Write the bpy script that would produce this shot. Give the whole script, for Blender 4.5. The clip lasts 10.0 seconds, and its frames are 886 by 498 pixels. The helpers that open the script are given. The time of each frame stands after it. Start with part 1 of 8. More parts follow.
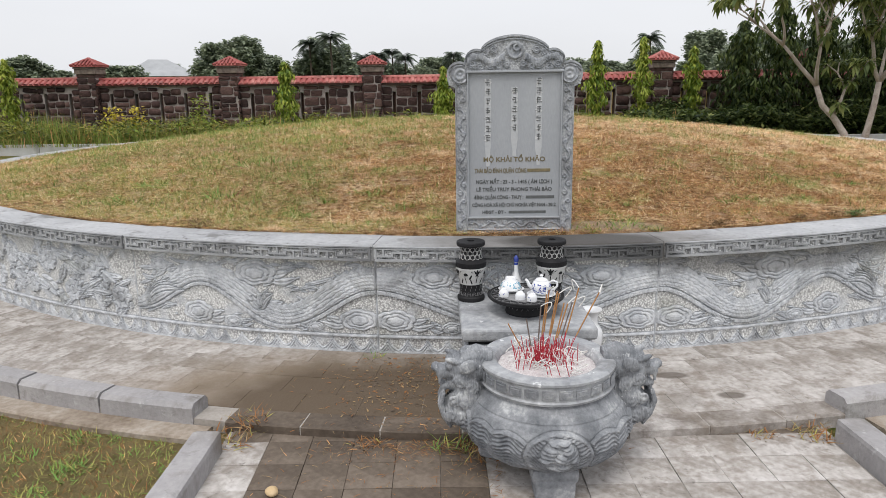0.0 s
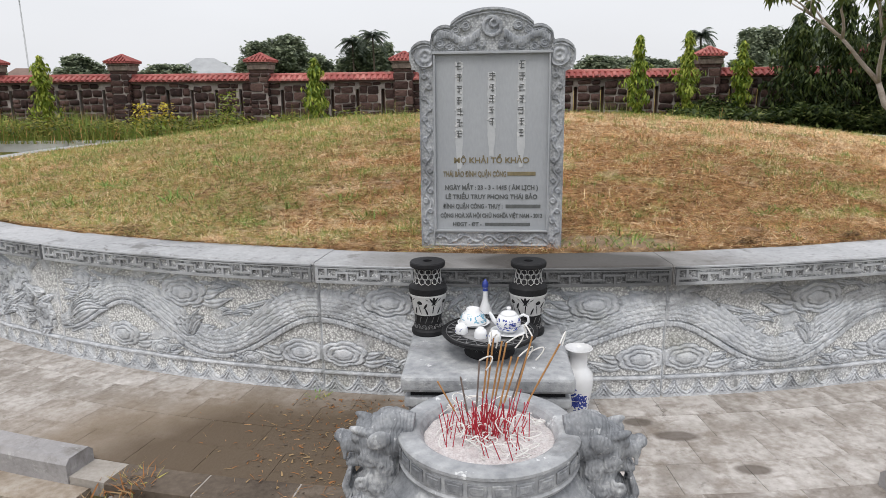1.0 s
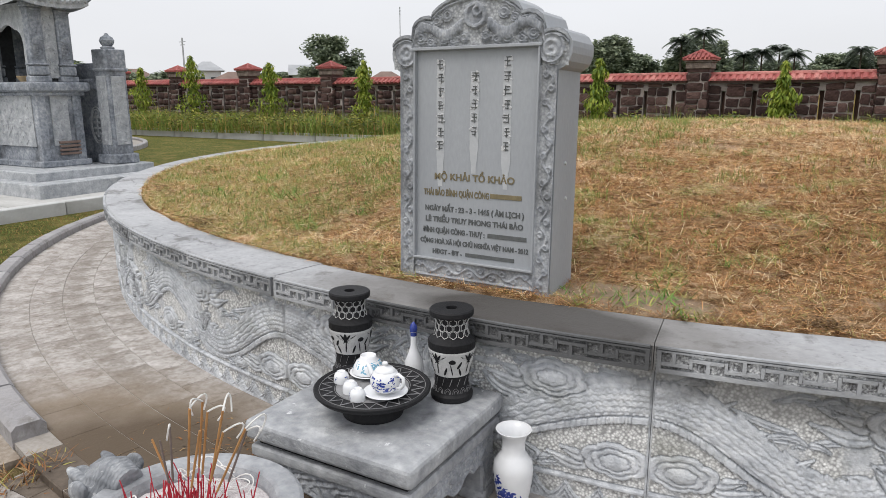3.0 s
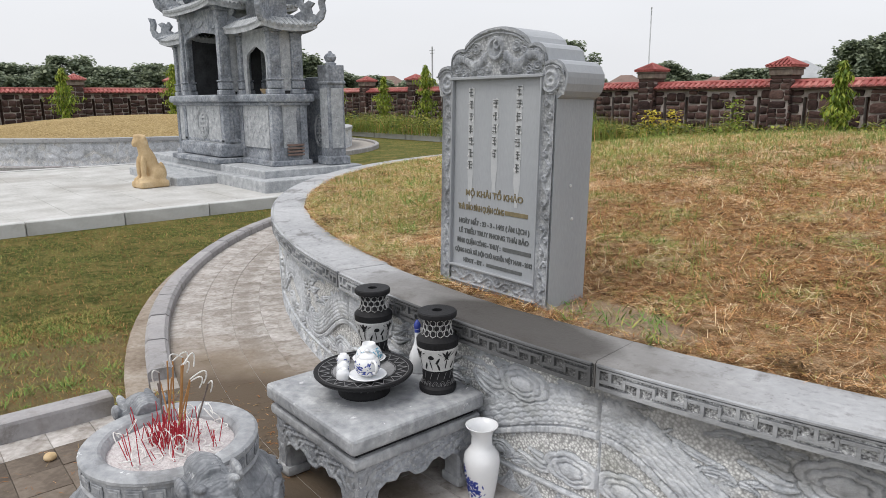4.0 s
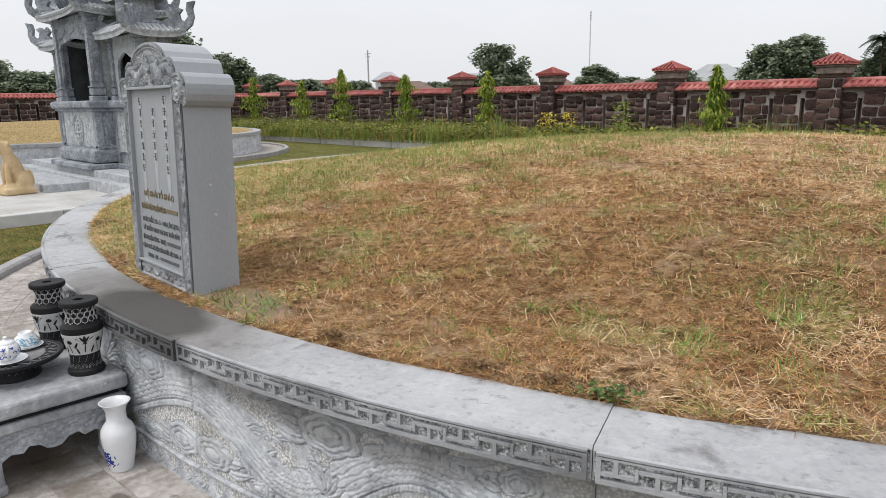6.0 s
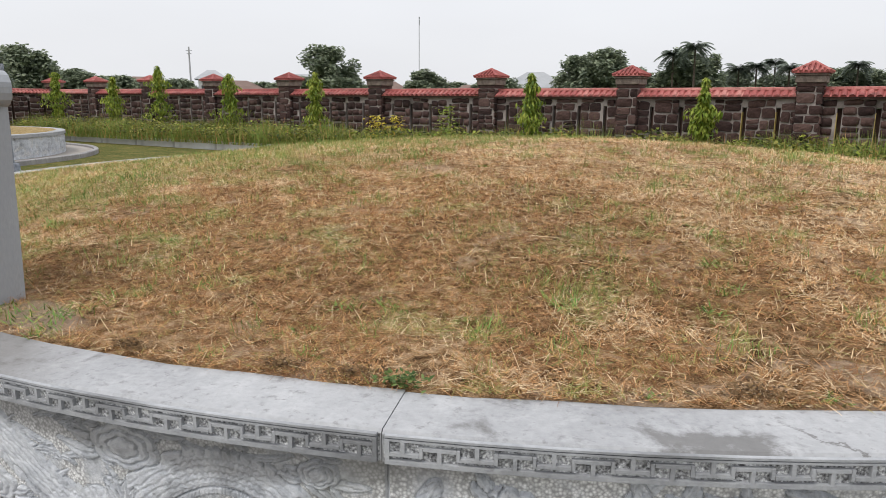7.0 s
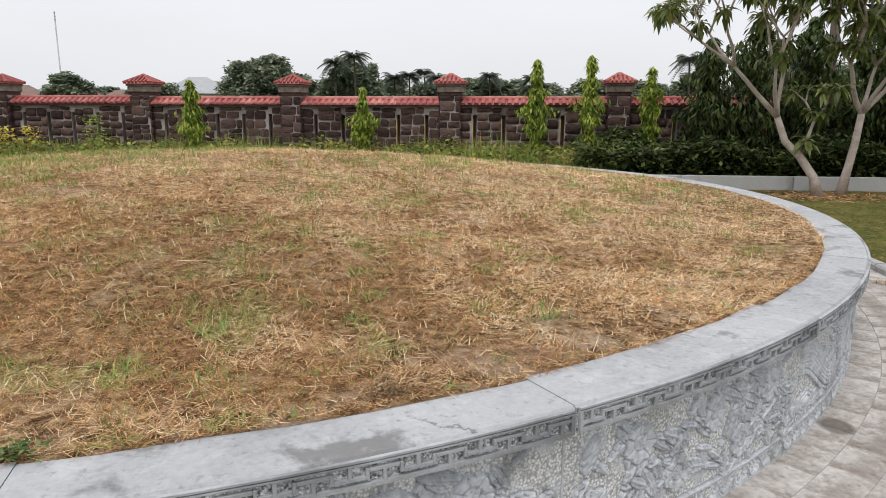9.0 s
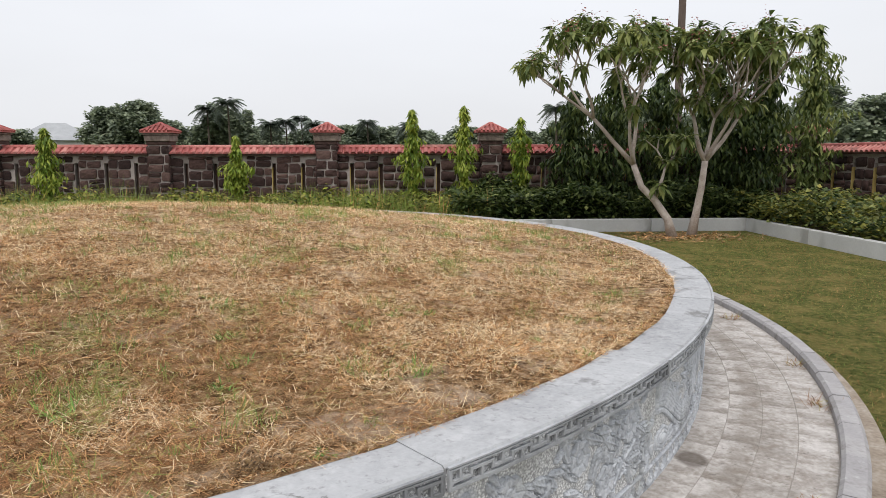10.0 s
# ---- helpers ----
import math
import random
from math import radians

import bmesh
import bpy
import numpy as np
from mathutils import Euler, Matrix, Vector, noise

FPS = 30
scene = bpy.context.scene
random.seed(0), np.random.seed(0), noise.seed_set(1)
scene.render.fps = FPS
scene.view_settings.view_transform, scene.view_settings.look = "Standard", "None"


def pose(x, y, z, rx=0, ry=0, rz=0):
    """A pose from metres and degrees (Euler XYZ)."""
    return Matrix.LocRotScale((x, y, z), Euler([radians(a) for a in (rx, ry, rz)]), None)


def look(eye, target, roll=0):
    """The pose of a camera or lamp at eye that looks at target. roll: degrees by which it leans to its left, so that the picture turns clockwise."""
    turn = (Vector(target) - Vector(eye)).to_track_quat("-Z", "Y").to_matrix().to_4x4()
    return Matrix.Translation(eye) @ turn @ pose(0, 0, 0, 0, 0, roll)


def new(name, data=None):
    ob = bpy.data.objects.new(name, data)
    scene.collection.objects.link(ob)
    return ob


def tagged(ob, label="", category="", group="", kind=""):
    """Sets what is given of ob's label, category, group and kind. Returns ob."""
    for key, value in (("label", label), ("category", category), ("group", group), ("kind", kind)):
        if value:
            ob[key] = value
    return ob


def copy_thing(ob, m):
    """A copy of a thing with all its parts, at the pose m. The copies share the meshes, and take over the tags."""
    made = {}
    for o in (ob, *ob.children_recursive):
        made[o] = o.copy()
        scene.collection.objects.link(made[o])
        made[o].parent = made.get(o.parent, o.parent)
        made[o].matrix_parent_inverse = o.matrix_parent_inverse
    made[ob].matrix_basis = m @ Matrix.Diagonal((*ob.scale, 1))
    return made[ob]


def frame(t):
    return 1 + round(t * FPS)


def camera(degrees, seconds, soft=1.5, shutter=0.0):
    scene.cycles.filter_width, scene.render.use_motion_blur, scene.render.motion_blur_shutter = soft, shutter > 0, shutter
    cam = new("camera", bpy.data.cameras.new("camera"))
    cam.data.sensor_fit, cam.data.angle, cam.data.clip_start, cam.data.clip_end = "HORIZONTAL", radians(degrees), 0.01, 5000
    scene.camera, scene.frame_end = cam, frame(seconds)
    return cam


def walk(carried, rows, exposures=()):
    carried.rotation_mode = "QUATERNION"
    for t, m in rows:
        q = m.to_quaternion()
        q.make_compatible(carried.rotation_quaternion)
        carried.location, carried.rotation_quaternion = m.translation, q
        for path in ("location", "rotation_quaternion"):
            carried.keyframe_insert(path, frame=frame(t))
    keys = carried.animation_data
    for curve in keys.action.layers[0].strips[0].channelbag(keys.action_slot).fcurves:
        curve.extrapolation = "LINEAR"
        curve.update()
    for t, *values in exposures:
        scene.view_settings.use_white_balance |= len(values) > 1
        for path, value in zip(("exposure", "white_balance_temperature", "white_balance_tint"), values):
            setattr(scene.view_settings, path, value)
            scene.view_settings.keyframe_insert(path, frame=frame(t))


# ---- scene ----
cam = camera(65.79, 10.0, soft=0.7)
ROWS = [
    (0.0, 0.052, 0.049, 1.597, -0.61, -13.04, 0.78),
    (0.5, 0.231, 0.439, 1.561, 1.01, -12.79, 0.55),
    (1.0, 0.494, 0.812, 1.523, 3.24, -13.04, 0.65),
    (1.5, 0.744, 1.091, 1.513, 10.95, -12.85, 0.57),
    (2.0, 1.041, 1.355, 1.524, 17.54, -12.82, 0.40),
    (2.5, 1.513, 1.595, 1.546, 25.52, -12.66, 0.33),
    (3.0, 1.889, 1.796, 1.517, 30.31, -12.71, 0.24),
    (3.2, 2.053, 1.869, 1.527, 35.98, -12.70, 0.15),
    (4.3, 3.070, 2.284, 1.621, 51.17, -12.35, 0.42),
    (4.5, 3.224, 2.387, 1.613, 51.15, -12.46, 0.33),
    (5.0, 3.582, 2.674, 1.594, 51.05, -12.31, 0.18),
    (5.2, 3.698, 2.760, 1.606, 50.99, -12.45, 0.36),
    (6.3, 4.119, 2.992, 1.622, 41.61, -12.03, 0.29),
    (6.5, 4.163, 2.974, 1.627, 38.54, -12.07, -0.19),
    (7.0, 4.214, 2.978, 1.627, 32.03, -11.95, -0.34),
    (7.5, 4.264, 2.993, 1.634, 23.77, -11.92, -0.43),
    (8.0, 4.302, 3.009, 1.637, 16.99, -11.91, -0.39),
    (8.5, 4.358, 3.025, 1.657, 11.08, -11.91, -0.25),
    (9.0, 4.385, 3.027, 1.695, 5.54, -11.40, -0.11),
    (9.5, 4.427, 3.026, 1.731, -0.09, -9.84, 0.01),
    (10.0, 4.454, 3.011, 1.769, -4.39, -7.69, 0.13),
]
EXPO = 0.38
walk(cam, [(t, pose(x, y, z, 90 + pitch, roll, yaw)) for t, x, y, z, yaw, pitch, roll in ROWS], [(0.0, EXPO), (10.0, EXPO)])

# ---- light: a bright overcast sky, with a very soft sun behind the clouds ----
world = bpy.data.worlds.new("overcast_sky")
scene.world = world
world.use_nodes = True
wn = world.node_tree.nodes
wl = world.node_tree.links
sky = wn.new("ShaderNodeTexSky")
sky.sky_type = "NISHITA"
sky.sun_disc = False
sky.sun_elevation = radians(55)
sky.sun_rotation = radians(200)
sky.air_density = 1.0
sky.dust_density = 6.0
bg = wn["Background"]
haze = wn.new("ShaderNodeMix")
haze.data_type = "RGBA"
haze.inputs["Factor"].default_value = 0.88
coord = wn.new("ShaderNodeTexCoord")
sep = wn.new("ShaderNodeSeparateXYZ")
wl.new(coord.outputs["Generated"], sep.inputs[0])
grad = wn.new("ShaderNodeValToRGB")
grad.color_ramp.elements[0].position, grad.color_ramp.elements[0].color = 0.0, (8.1, 8.2, 8.5, 1)
grad.color_ramp.elements[1].position, grad.color_ramp.elements[1].color = 0.55, (10.2, 10.4, 11.0, 1)
wl.new(sep.outputs["Z"], grad.inputs[0])
cloud = wn.new("ShaderNodeTexNoise")
cloud.inputs["Scale"].default_value = 2.2
cloud.inputs["Detail"].default_value = 4
cmap = wn.new("ShaderNodeMapping")
cmap.inputs["Scale"].default_value = (1, 1, 3.5)
wl.new(coord.outputs["Generated"], cmap.inputs[0])
wl.new(cmap.outputs[0], cloud.inputs["Vector"])
cr = wn.new("ShaderNodeMapRange")
cr.inputs["To Min"].default_value, cr.inputs["To Max"].default_value = 0.93, 1.07
wl.new(cloud.outputs[0], cr.inputs[0])
mul = wn.new("ShaderNodeVectorMath")
mul.operation = "SCALE"
wl.new(grad.outputs[0], mul.inputs[0])
wl.new(cr.outputs[0], mul.inputs["Scale"])
wl.new(sky.outputs[0], haze.inputs["A"])
wl.new(mul.outputs[0], haze.inputs["B"])
wl.new(haze.outputs["Result"], bg.inputs["Color"])
bg.inputs["Strength"].default_value = 0.085
sun_data = bpy.data.lights.new("sun", "SUN")
sun_data.energy = 1.15
sun_data.angle = radians(25)
sun_data.color = (1.0, 0.97, 0.92)
sun = new("sun", sun_data)
sun.matrix_world = look((0, 0, 30), (4, 14, 0))

# ---- materials ----
def rgb(r, g, b):
    return (r, g, b, 1.0)


def surface(name, stops, scale=3.0, fine=40.0, fine_mix=0.35, rough=0.8, bump=0.3, bump_scale=60.0, stretch=(1, 1, 1),
            stain=None, stain_amount=0.0, stain_scale=1.2, island=0.0, obj_random=0.0, metallic=0.0, spec=0.35, distance=0.01):
    """A two-scale procedural surface: stops is a list of (position, colour) over a broad noise mixed with a fine one."""
    m = bpy.data.materials.new(name)
    m.use_nodes = True
    n, l = m.node_tree.nodes, m.node_tree.links
    b = n["Principled BSDF"]
    tc = n.new("ShaderNodeTexCoord")
    mp = n.new("ShaderNodeMapping")
    mp.inputs["Scale"].default_value = stretch
    l.new(tc.outputs["Object"], mp.inputs[0])
    n1 = n.new("ShaderNodeTexNoise")
    n1.inputs["Scale"].default_value, n1.inputs["Detail"].default_value = scale, 6
    n2 = n.new("ShaderNodeTexNoise")
    n2.inputs["Scale"].default_value, n2.inputs["Detail"].default_value = fine, 4
    l.new(mp.outputs[0], n1.inputs["Vector"])
    l.new(mp.outputs[0], n2.inputs["Vector"])
    mx = n.new("ShaderNodeMix")
    mx.inputs["Factor"].default_value = fine_mix
    l.new(n1.outputs[0], mx.inputs["A"])
    l.new(n2.outputs[0], mx.inputs["B"])
    value = mx.outputs[0]
    if island or obj_random:
        src = n.new("ShaderNodeNewGeometry").outputs["Random Per Island"] if island else n.new("ShaderNodeObjectInfo").outputs["Random"]
        amount = island or obj_random
        ma = n.new("ShaderNodeMath")
        ma.operation = "MULTIPLY_ADD"
        ma.inputs[1].default_value = amount
        l.new(src, ma.inputs[0])
        l.new(value, ma.inputs[2])
        sb = n.new("ShaderNodeMath")
        sb.operation = "SUBTRACT"
        sb.inputs[1].default_value = amount / 2
        l.new(ma.outputs[0], sb.inputs[0])
        value = sb.outputs[0]
    ramp = n.new("ShaderNodeValToRGB")
    el = ramp.color_ramp.elements
    while len(el) < len(stops):
        el.new(0.5)
    for e, (p, c) in zip(el, stops):
        e.position, e.color = p, rgb(*c)
    l.new(value, ramp.inputs[0])
    colour = ramp.outputs[0]
    if stain:
        n3 = n.new("ShaderNodeTexNoise")
        n3.inputs["Scale"].default_value, n3.inputs["Detail"].default_value = stain_scale, 5
        n3.inputs["Distortion"].default_value = 0.6
        l.new(tc.outputs["Object"], n3.inputs["Vector"])
        mr = n.new("ShaderNodeMapRange")
        mr.inputs["From Min"].default_value, mr.inputs["From Max"].default_value = 0.52, 0.68
        mr.inputs["To Max"].default_value = stain_amount
        l.new(n3.outputs[0], mr.inputs[0])
        sm = n.new("ShaderNodeMix")
        sm.data_type = "RGBA"
        sm.inputs["B"].default_value = rgb(*stain)
        l.new(mr.outputs[0], sm.inputs["Factor"])
        l.new(colour, sm.inputs["A"])
        colour = sm.outputs["Result"]
    l.new(colour, b.inputs["Base Color"])
    b.inputs["Roughness"].default_value = rough
    b.inputs["Metallic"].default_value = metallic
    b.inputs["Specular IOR Level"].default_value = spec
    if bump:
        n4 = n.new("ShaderNodeTexNoise")
        n4.inputs["Scale"].default_value, n4.inputs["Detail"].default_value = bump_scale, 5
        l.new(mp.outputs[0], n4.inputs["Vector"])
        bp = n.new("ShaderNodeBump")
        bp.inputs["Strength"].default_value, bp.inputs["Distance"].default_value = bump, distance
        l.new(n4.outputs[0], bp.inputs["Height"])
        l.new(bp.outputs[0], b.inputs["Normal"])
    return m


def blend_by(m, attribute, second, low=0.2, high=0.8):
    """Mixes a second colour into a material where a mesh attribute is high (a rough-tooled ground against polished relief)."""
    n, l = m.node_tree.nodes, m.node_tree.links
    b = n["Principled BSDF"]
    old = b.inputs["Base Color"].links[0].from_socket
    at = n.new("ShaderNodeAttribute")
    at.attribute_name = attribute
    mr = n.new("ShaderNodeMapRange")
    mr.inputs["From Min"].default_value, mr.inputs["From Max"].default_value = low, high
    l.new(at.outputs["Fac"], mr.inputs[0])
    grain = n.new("ShaderNodeTexVoronoi")
    grain.inputs["Scale"].default_value = 90
    tc = n.new("ShaderNodeTexCoord")
    l.new(tc.outputs["Object"], grain.inputs["Vector"])
    ramp = n.new("ShaderNodeValToRGB")
    ramp.color_ramp.elements[0].position, ramp.color_ramp.elements[0].color = 0.15, rgb(*second)
    ramp.color_ramp.elements[1].position, ramp.color_ramp.elements[1].color = 0.75, rgb(*[c * 0.40 for c in second])
    l.new(grain.outputs["Distance"], ramp.inputs[0])
    mx = n.new("ShaderNodeMix")
    mx.data_type = "RGBA"
    l.new(mr.outputs[0], mx.inputs["Factor"])
    l.new(old, mx.inputs["A"])
    l.new(ramp.outputs[0], mx.inputs["B"])
    l.new(mx.outputs["Result"], b.inputs["Base Color"])
    return m


def damp(m, name, centre, size, colour, strength=0.9, soft=0.25):
    """A damp or dirty patch of its own outline at one place of the ground or wall."""
    q = m.copy()
    q.name = name
    n, l = q.node_tree.nodes, q.node_tree.links
    b = n["Principled BSDF"]
    old = b.inputs["Base Color"].links[0].from_socket
    geo = n.new("ShaderNodeNewGeometry")
    mp = n.new("ShaderNodeMapping")
    mp.vector_type = "TEXTURE"
    mp.inputs["Location"].default_value = centre
    mp.inputs["Scale"].default_value = size
    l.new(geo.outputs["Position"], mp.inputs[0])
    ln = n.new("ShaderNodeVectorMath")
    ln.operation = "LENGTH"
    l.new(mp.outputs[0], ln.inputs[0])
    nz = n.new("ShaderNodeTexNoise")
    nz.inputs["Scale"].default_value = 3.5
    nz.inputs["Detail"].default_value = 5
    l.new(geo.outputs["Position"], nz.inputs["Vector"])
    ad = n.new("ShaderNodeMath")
    ad.operation = "MULTIPLY_ADD"
    ad.inputs[1].default_value = 0.55
    l.new(nz.outputs[0], ad.inputs[0])
    l.new(ln.outputs["Value"], ad.inputs[2])
    mr = n.new("ShaderNodeMapRange")
    mr.inputs["From Min"].default_value, mr.inputs["From Max"].default_value = 1.05, 1.05 + soft
    mr.inputs["To Min"].default_value, mr.inputs["To Max"].default_value = strength, 0.0
    l.new(ad.outputs[0], mr.inputs[0])
    mx = n.new("ShaderNodeMix")
    mx.data_type = "RGBA"
    mx.inputs["B"].default_value = rgb(*colour)
    l.new(mr.outputs[0], mx.inputs["Factor"])
    l.new(old, mx.inputs["A"])
    l.new(mx.outputs["Result"], b.inputs["Base Color"])
    return q


def grime(m, colour, scale, low, high, amount, distort=0.8, stretch=(1, 1, 1), crack=0.0):
    """A further layer of blotches, laid over the whole place so that no two pieces repeat; crack adds hairline breaks."""
    n, l = m.node_tree.nodes, m.node_tree.links
    b = n["Principled BSDF"]
    old = b.inputs["Base Color"].links[0].from_socket
    geo = n.new("ShaderNodeNewGeometry")
    mp = n.new("ShaderNodeMapping")
    mp.inputs["Scale"].default_value = stretch
    l.new(geo.outputs["Position"], mp.inputs[0])
    nz = n.new("ShaderNodeTexNoise")
    nz.inputs["Scale"].default_value, nz.inputs["Detail"].default_value, nz.inputs["Roughness"].default_value, nz.inputs["Distortion"].default_value = scale, 8, 0.68, distort
    l.new(mp.outputs[0], nz.inputs["Vector"])
    mr = n.new("ShaderNodeMapRange")
    mr.inputs["From Min"].default_value, mr.inputs["From Max"].default_value, mr.inputs["To Max"].default_value = low, high, amount
    l.new(nz.outputs[0], mr.inputs[0])
    fac = mr.outputs[0]
    if crack:
        vo = n.new("ShaderNodeTexVoronoi")
        vo.feature = "DISTANCE_TO_EDGE"
        vo.inputs["Scale"].default_value = crack
        wob = n.new("ShaderNodeVectorMath")
        wob.operation = "MULTIPLY_ADD"
        wob.inputs[1].default_value = (0.35, 0.35, 0.35)
        l.new(nz.outputs["Color"], wob.inputs[0])
        l.new(geo.outputs["Position"], wob.inputs[2])
        l.new(wob.outputs[0], vo.inputs["Vector"])
        c = n.new("ShaderNodeMapRange")
        c.inputs["From Min"].default_value, c.inputs["From Max"].default_value = 0.001, 0.006
        c.inputs["To Min"].default_value, c.inputs["To Max"].default_value = 0.75, 0.0
        l.new(vo.outputs["Distance"], c.inputs[0])
        pick = n.new("ShaderNodeTexNoise")
        pick.inputs["Scale"].default_value = 1.3
        l.new(geo.outputs["Position"], pick.inputs["Vector"])
        gate = n.new("ShaderNodeMapRange")
        gate.inputs["From Min"].default_value, gate.inputs["From Max"].default_value = 0.5, 0.56
        l.new(pick.outputs[0], gate.inputs[0])
        mu = n.new("ShaderNodeMath")
        mu.operation = "MULTIPLY"
        l.new(c.outputs[0], mu.inputs[0])
        l.new(gate.outputs[0], mu.inputs[1])
        mxm = n.new("ShaderNodeMath")
        mxm.operation = "MAXIMUM"
        l.new(fac, mxm.inputs[0])
        l.new(mu.outputs[0], mxm.inputs[1])
        fac = mxm.outputs[0]
    mx = n.new("ShaderNodeMix")
    mx.data_type = "RGBA"
    mx.inputs["B"].default_value = rgb(*colour)
    l.new(fac, mx.inputs["Factor"])
    l.new(old, mx.inputs["A"])
    l.new(mx.outputs["Result"], b.inputs["Base Color"])
    return m


M = {}
M["stone"] = surface("grey_stone", [(0.3, (0.19, 0.20, 0.215)), (0.45, (0.31, 0.32, 0.335)), (0.55, (0.38, 0.39, 0.405)), (0.72, (0.58, 0.59, 0.595))],
                     scale=5, fine=30, fine_mix=0.45, rough=0.72, bump=0.4, bump_scale=90, stain=(0.13, 0.135, 0.14), stain_amount=0.45, stain_scale=3)
M["relief"] = blend_by(surface("carved_stone", [(0.3, (0.33, 0.35, 0.375)), (0.45, (0.50, 0.52, 0.55)), (0.55, (0.62, 0.64, 0.665)), (0.7, (0.80, 0.81, 0.82))],
                               scale=5, fine=32, fine_mix=0.5, rough=0.75, bump=0.45, bump_scale=110, stain=(0.12, 0.12, 0.11), stain_amount=0.5, stain_scale=2.4),
                       "ground", (0.92, 0.92, 0.905), 0.05, 0.6)
M["cap"] = surface("cap_stone", [(0.2, (0.24, 0.245, 0.255)), (0.45, (0.35, 0.355, 0.365)), (0.65, (0.43, 0.435, 0.445)), (0.85, (0.53, 0.535, 0.54))],
                   scale=2.6, fine=45, fine_mix=0.4, rough=0.78, bump=0.25, bump_scale=90, stain=(0.17, 0.165, 0.16), stain_amount=0.6, stain_scale=2.2, obj_random=0.12)
M["meander"] = surface("meander_stone", [(0.25, (0.26, 0.27, 0.285)), (0.5, (0.38, 0.39, 0.405)), (0.8, (0.52, 0.53, 0.54))],
                       scale=7, fine=60, rough=0.8, bump=0.3, bump_scale=120, stain=(0.07, 0.07, 0.07), stain_amount=0.55, stain_scale=2.0)
M["urn"] = surface("urn_stone", [(0.3, (0.10, 0.108, 0.12)), (0.45, (0.20, 0.21, 0.225)), (0.56, (0.29, 0.30, 0.315)), (0.70, (0.55, 0.56, 0.565))],
                   scale=9, fine=60, fine_mix=0.3, rough=0.7, bump=0.3, bump_scale=120, stain=(0.10, 0.105, 0.115), stain_amount=0.5, stain_scale=4)
grime(M["cap"], (0.58, 0.585, 0.59), 9, 0.54, 0.66, 0.3, 0.2)
grime(M["cap"], (0.12, 0.115, 0.108), 2.6, 0.555, 0.635, 0.7, 0.25, crack=0.8)
grime(M["cap"], (0.16, 0.155, 0.15), 26, 0.56, 0.68, 0.55, 0.2)
M["relief_dark"] = blend_by(surface("dark_carved_stone", [(0.3, (0.17, 0.185, 0.205)), (0.45, (0.29, 0.305, 0.33)), (0.55, (0.37, 0.385, 0.41)), (0.7, (0.56, 0.57, 0.585))],
                                    scale=7, fine=50, fine_mix=0.5, rough=0.75, bump=0.4, bump_scale=120, stain=(0.10, 0.10, 0.10), stain_amount=0.5, stain_scale=4), "ground", (0.62, 0.63, 0.635), 0.05, 0.9)
grime(M["relief"], (0.12, 0.12, 0.115), 3.0, 0.55, 0.69, 0.6, 0.5)
grime(M["relief"], (0.20, 0.205, 0.165), 1.7, 0.56, 0.70, 0.55, 0.7)
grime(M["relief"], (0.10, 0.10, 0.10), 22, 0.60, 0.72, 0.55, 0.3)
grime(M["relief"], (0.78, 0.785, 0.78), 9.0, 0.60, 0.74, 0.3, 0.4)
grime(M["meander"], (0.07, 0.07, 0.068), 7.0, 0.60, 0.76, 0.7, 0.8)
grime(M["stone"], (0.12, 0.118, 0.115), 6, 0.57, 0.68, 0.45, 0.4)
grime(M["stone"], (0.74, 0.75, 0.76), 14, 0.63, 0.67, 0.8, 0.2)
M["relief"] = damp(M["relief"], "carved_stone_streaked", (2.4, 4.2, 0.60), (1.3, 0.8, 0.16), (0.17, 0.165, 0.155), 0.6)
M["urn_carved"] = M["urn"].copy()
M["urn_carved"].name = "urn_carved_stone"
_n, _l = M["urn_carved"].node_tree.nodes, M["urn_carved"].node_tree.links
_w, _b, _tc = _n.new("ShaderNodeTexWave"), _n.new("ShaderNodeBump"), _n.new("ShaderNodeTexCoord")
_w.inputs["Scale"].default_value, _w.inputs["Distortion"].default_value, _w.inputs["Detail"].default_value, _w.inputs["Detail Scale"].default_value = 26, 9, 2, 0.9
_l.new(_tc.outputs["Object"], _w.inputs["Vector"])
_b.inputs["Strength"].default_value, _b.inputs["Distance"].default_value = 0.45, 0.006
_l.new(_w.outputs[0], _b.inputs["Height"])
_l.new(_b.outputs[0], _n["Principled BSDF"].inputs["Normal"])
grime(M["urn_carved"], (0.75, 0.755, 0.76), 40, 0.60, 0.70, 0.6, 0.4)
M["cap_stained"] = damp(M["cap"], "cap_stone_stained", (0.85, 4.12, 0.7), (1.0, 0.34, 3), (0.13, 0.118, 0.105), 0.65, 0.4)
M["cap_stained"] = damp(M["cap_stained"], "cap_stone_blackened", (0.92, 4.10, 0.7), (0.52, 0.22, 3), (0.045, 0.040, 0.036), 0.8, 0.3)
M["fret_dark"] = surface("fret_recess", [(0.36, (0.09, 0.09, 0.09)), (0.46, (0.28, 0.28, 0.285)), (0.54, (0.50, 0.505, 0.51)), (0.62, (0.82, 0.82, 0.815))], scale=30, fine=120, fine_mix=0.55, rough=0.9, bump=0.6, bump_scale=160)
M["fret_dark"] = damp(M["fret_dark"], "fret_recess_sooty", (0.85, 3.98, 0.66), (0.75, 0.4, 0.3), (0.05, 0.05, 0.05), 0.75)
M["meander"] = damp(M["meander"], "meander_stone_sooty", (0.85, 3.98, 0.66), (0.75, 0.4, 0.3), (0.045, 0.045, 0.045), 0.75)
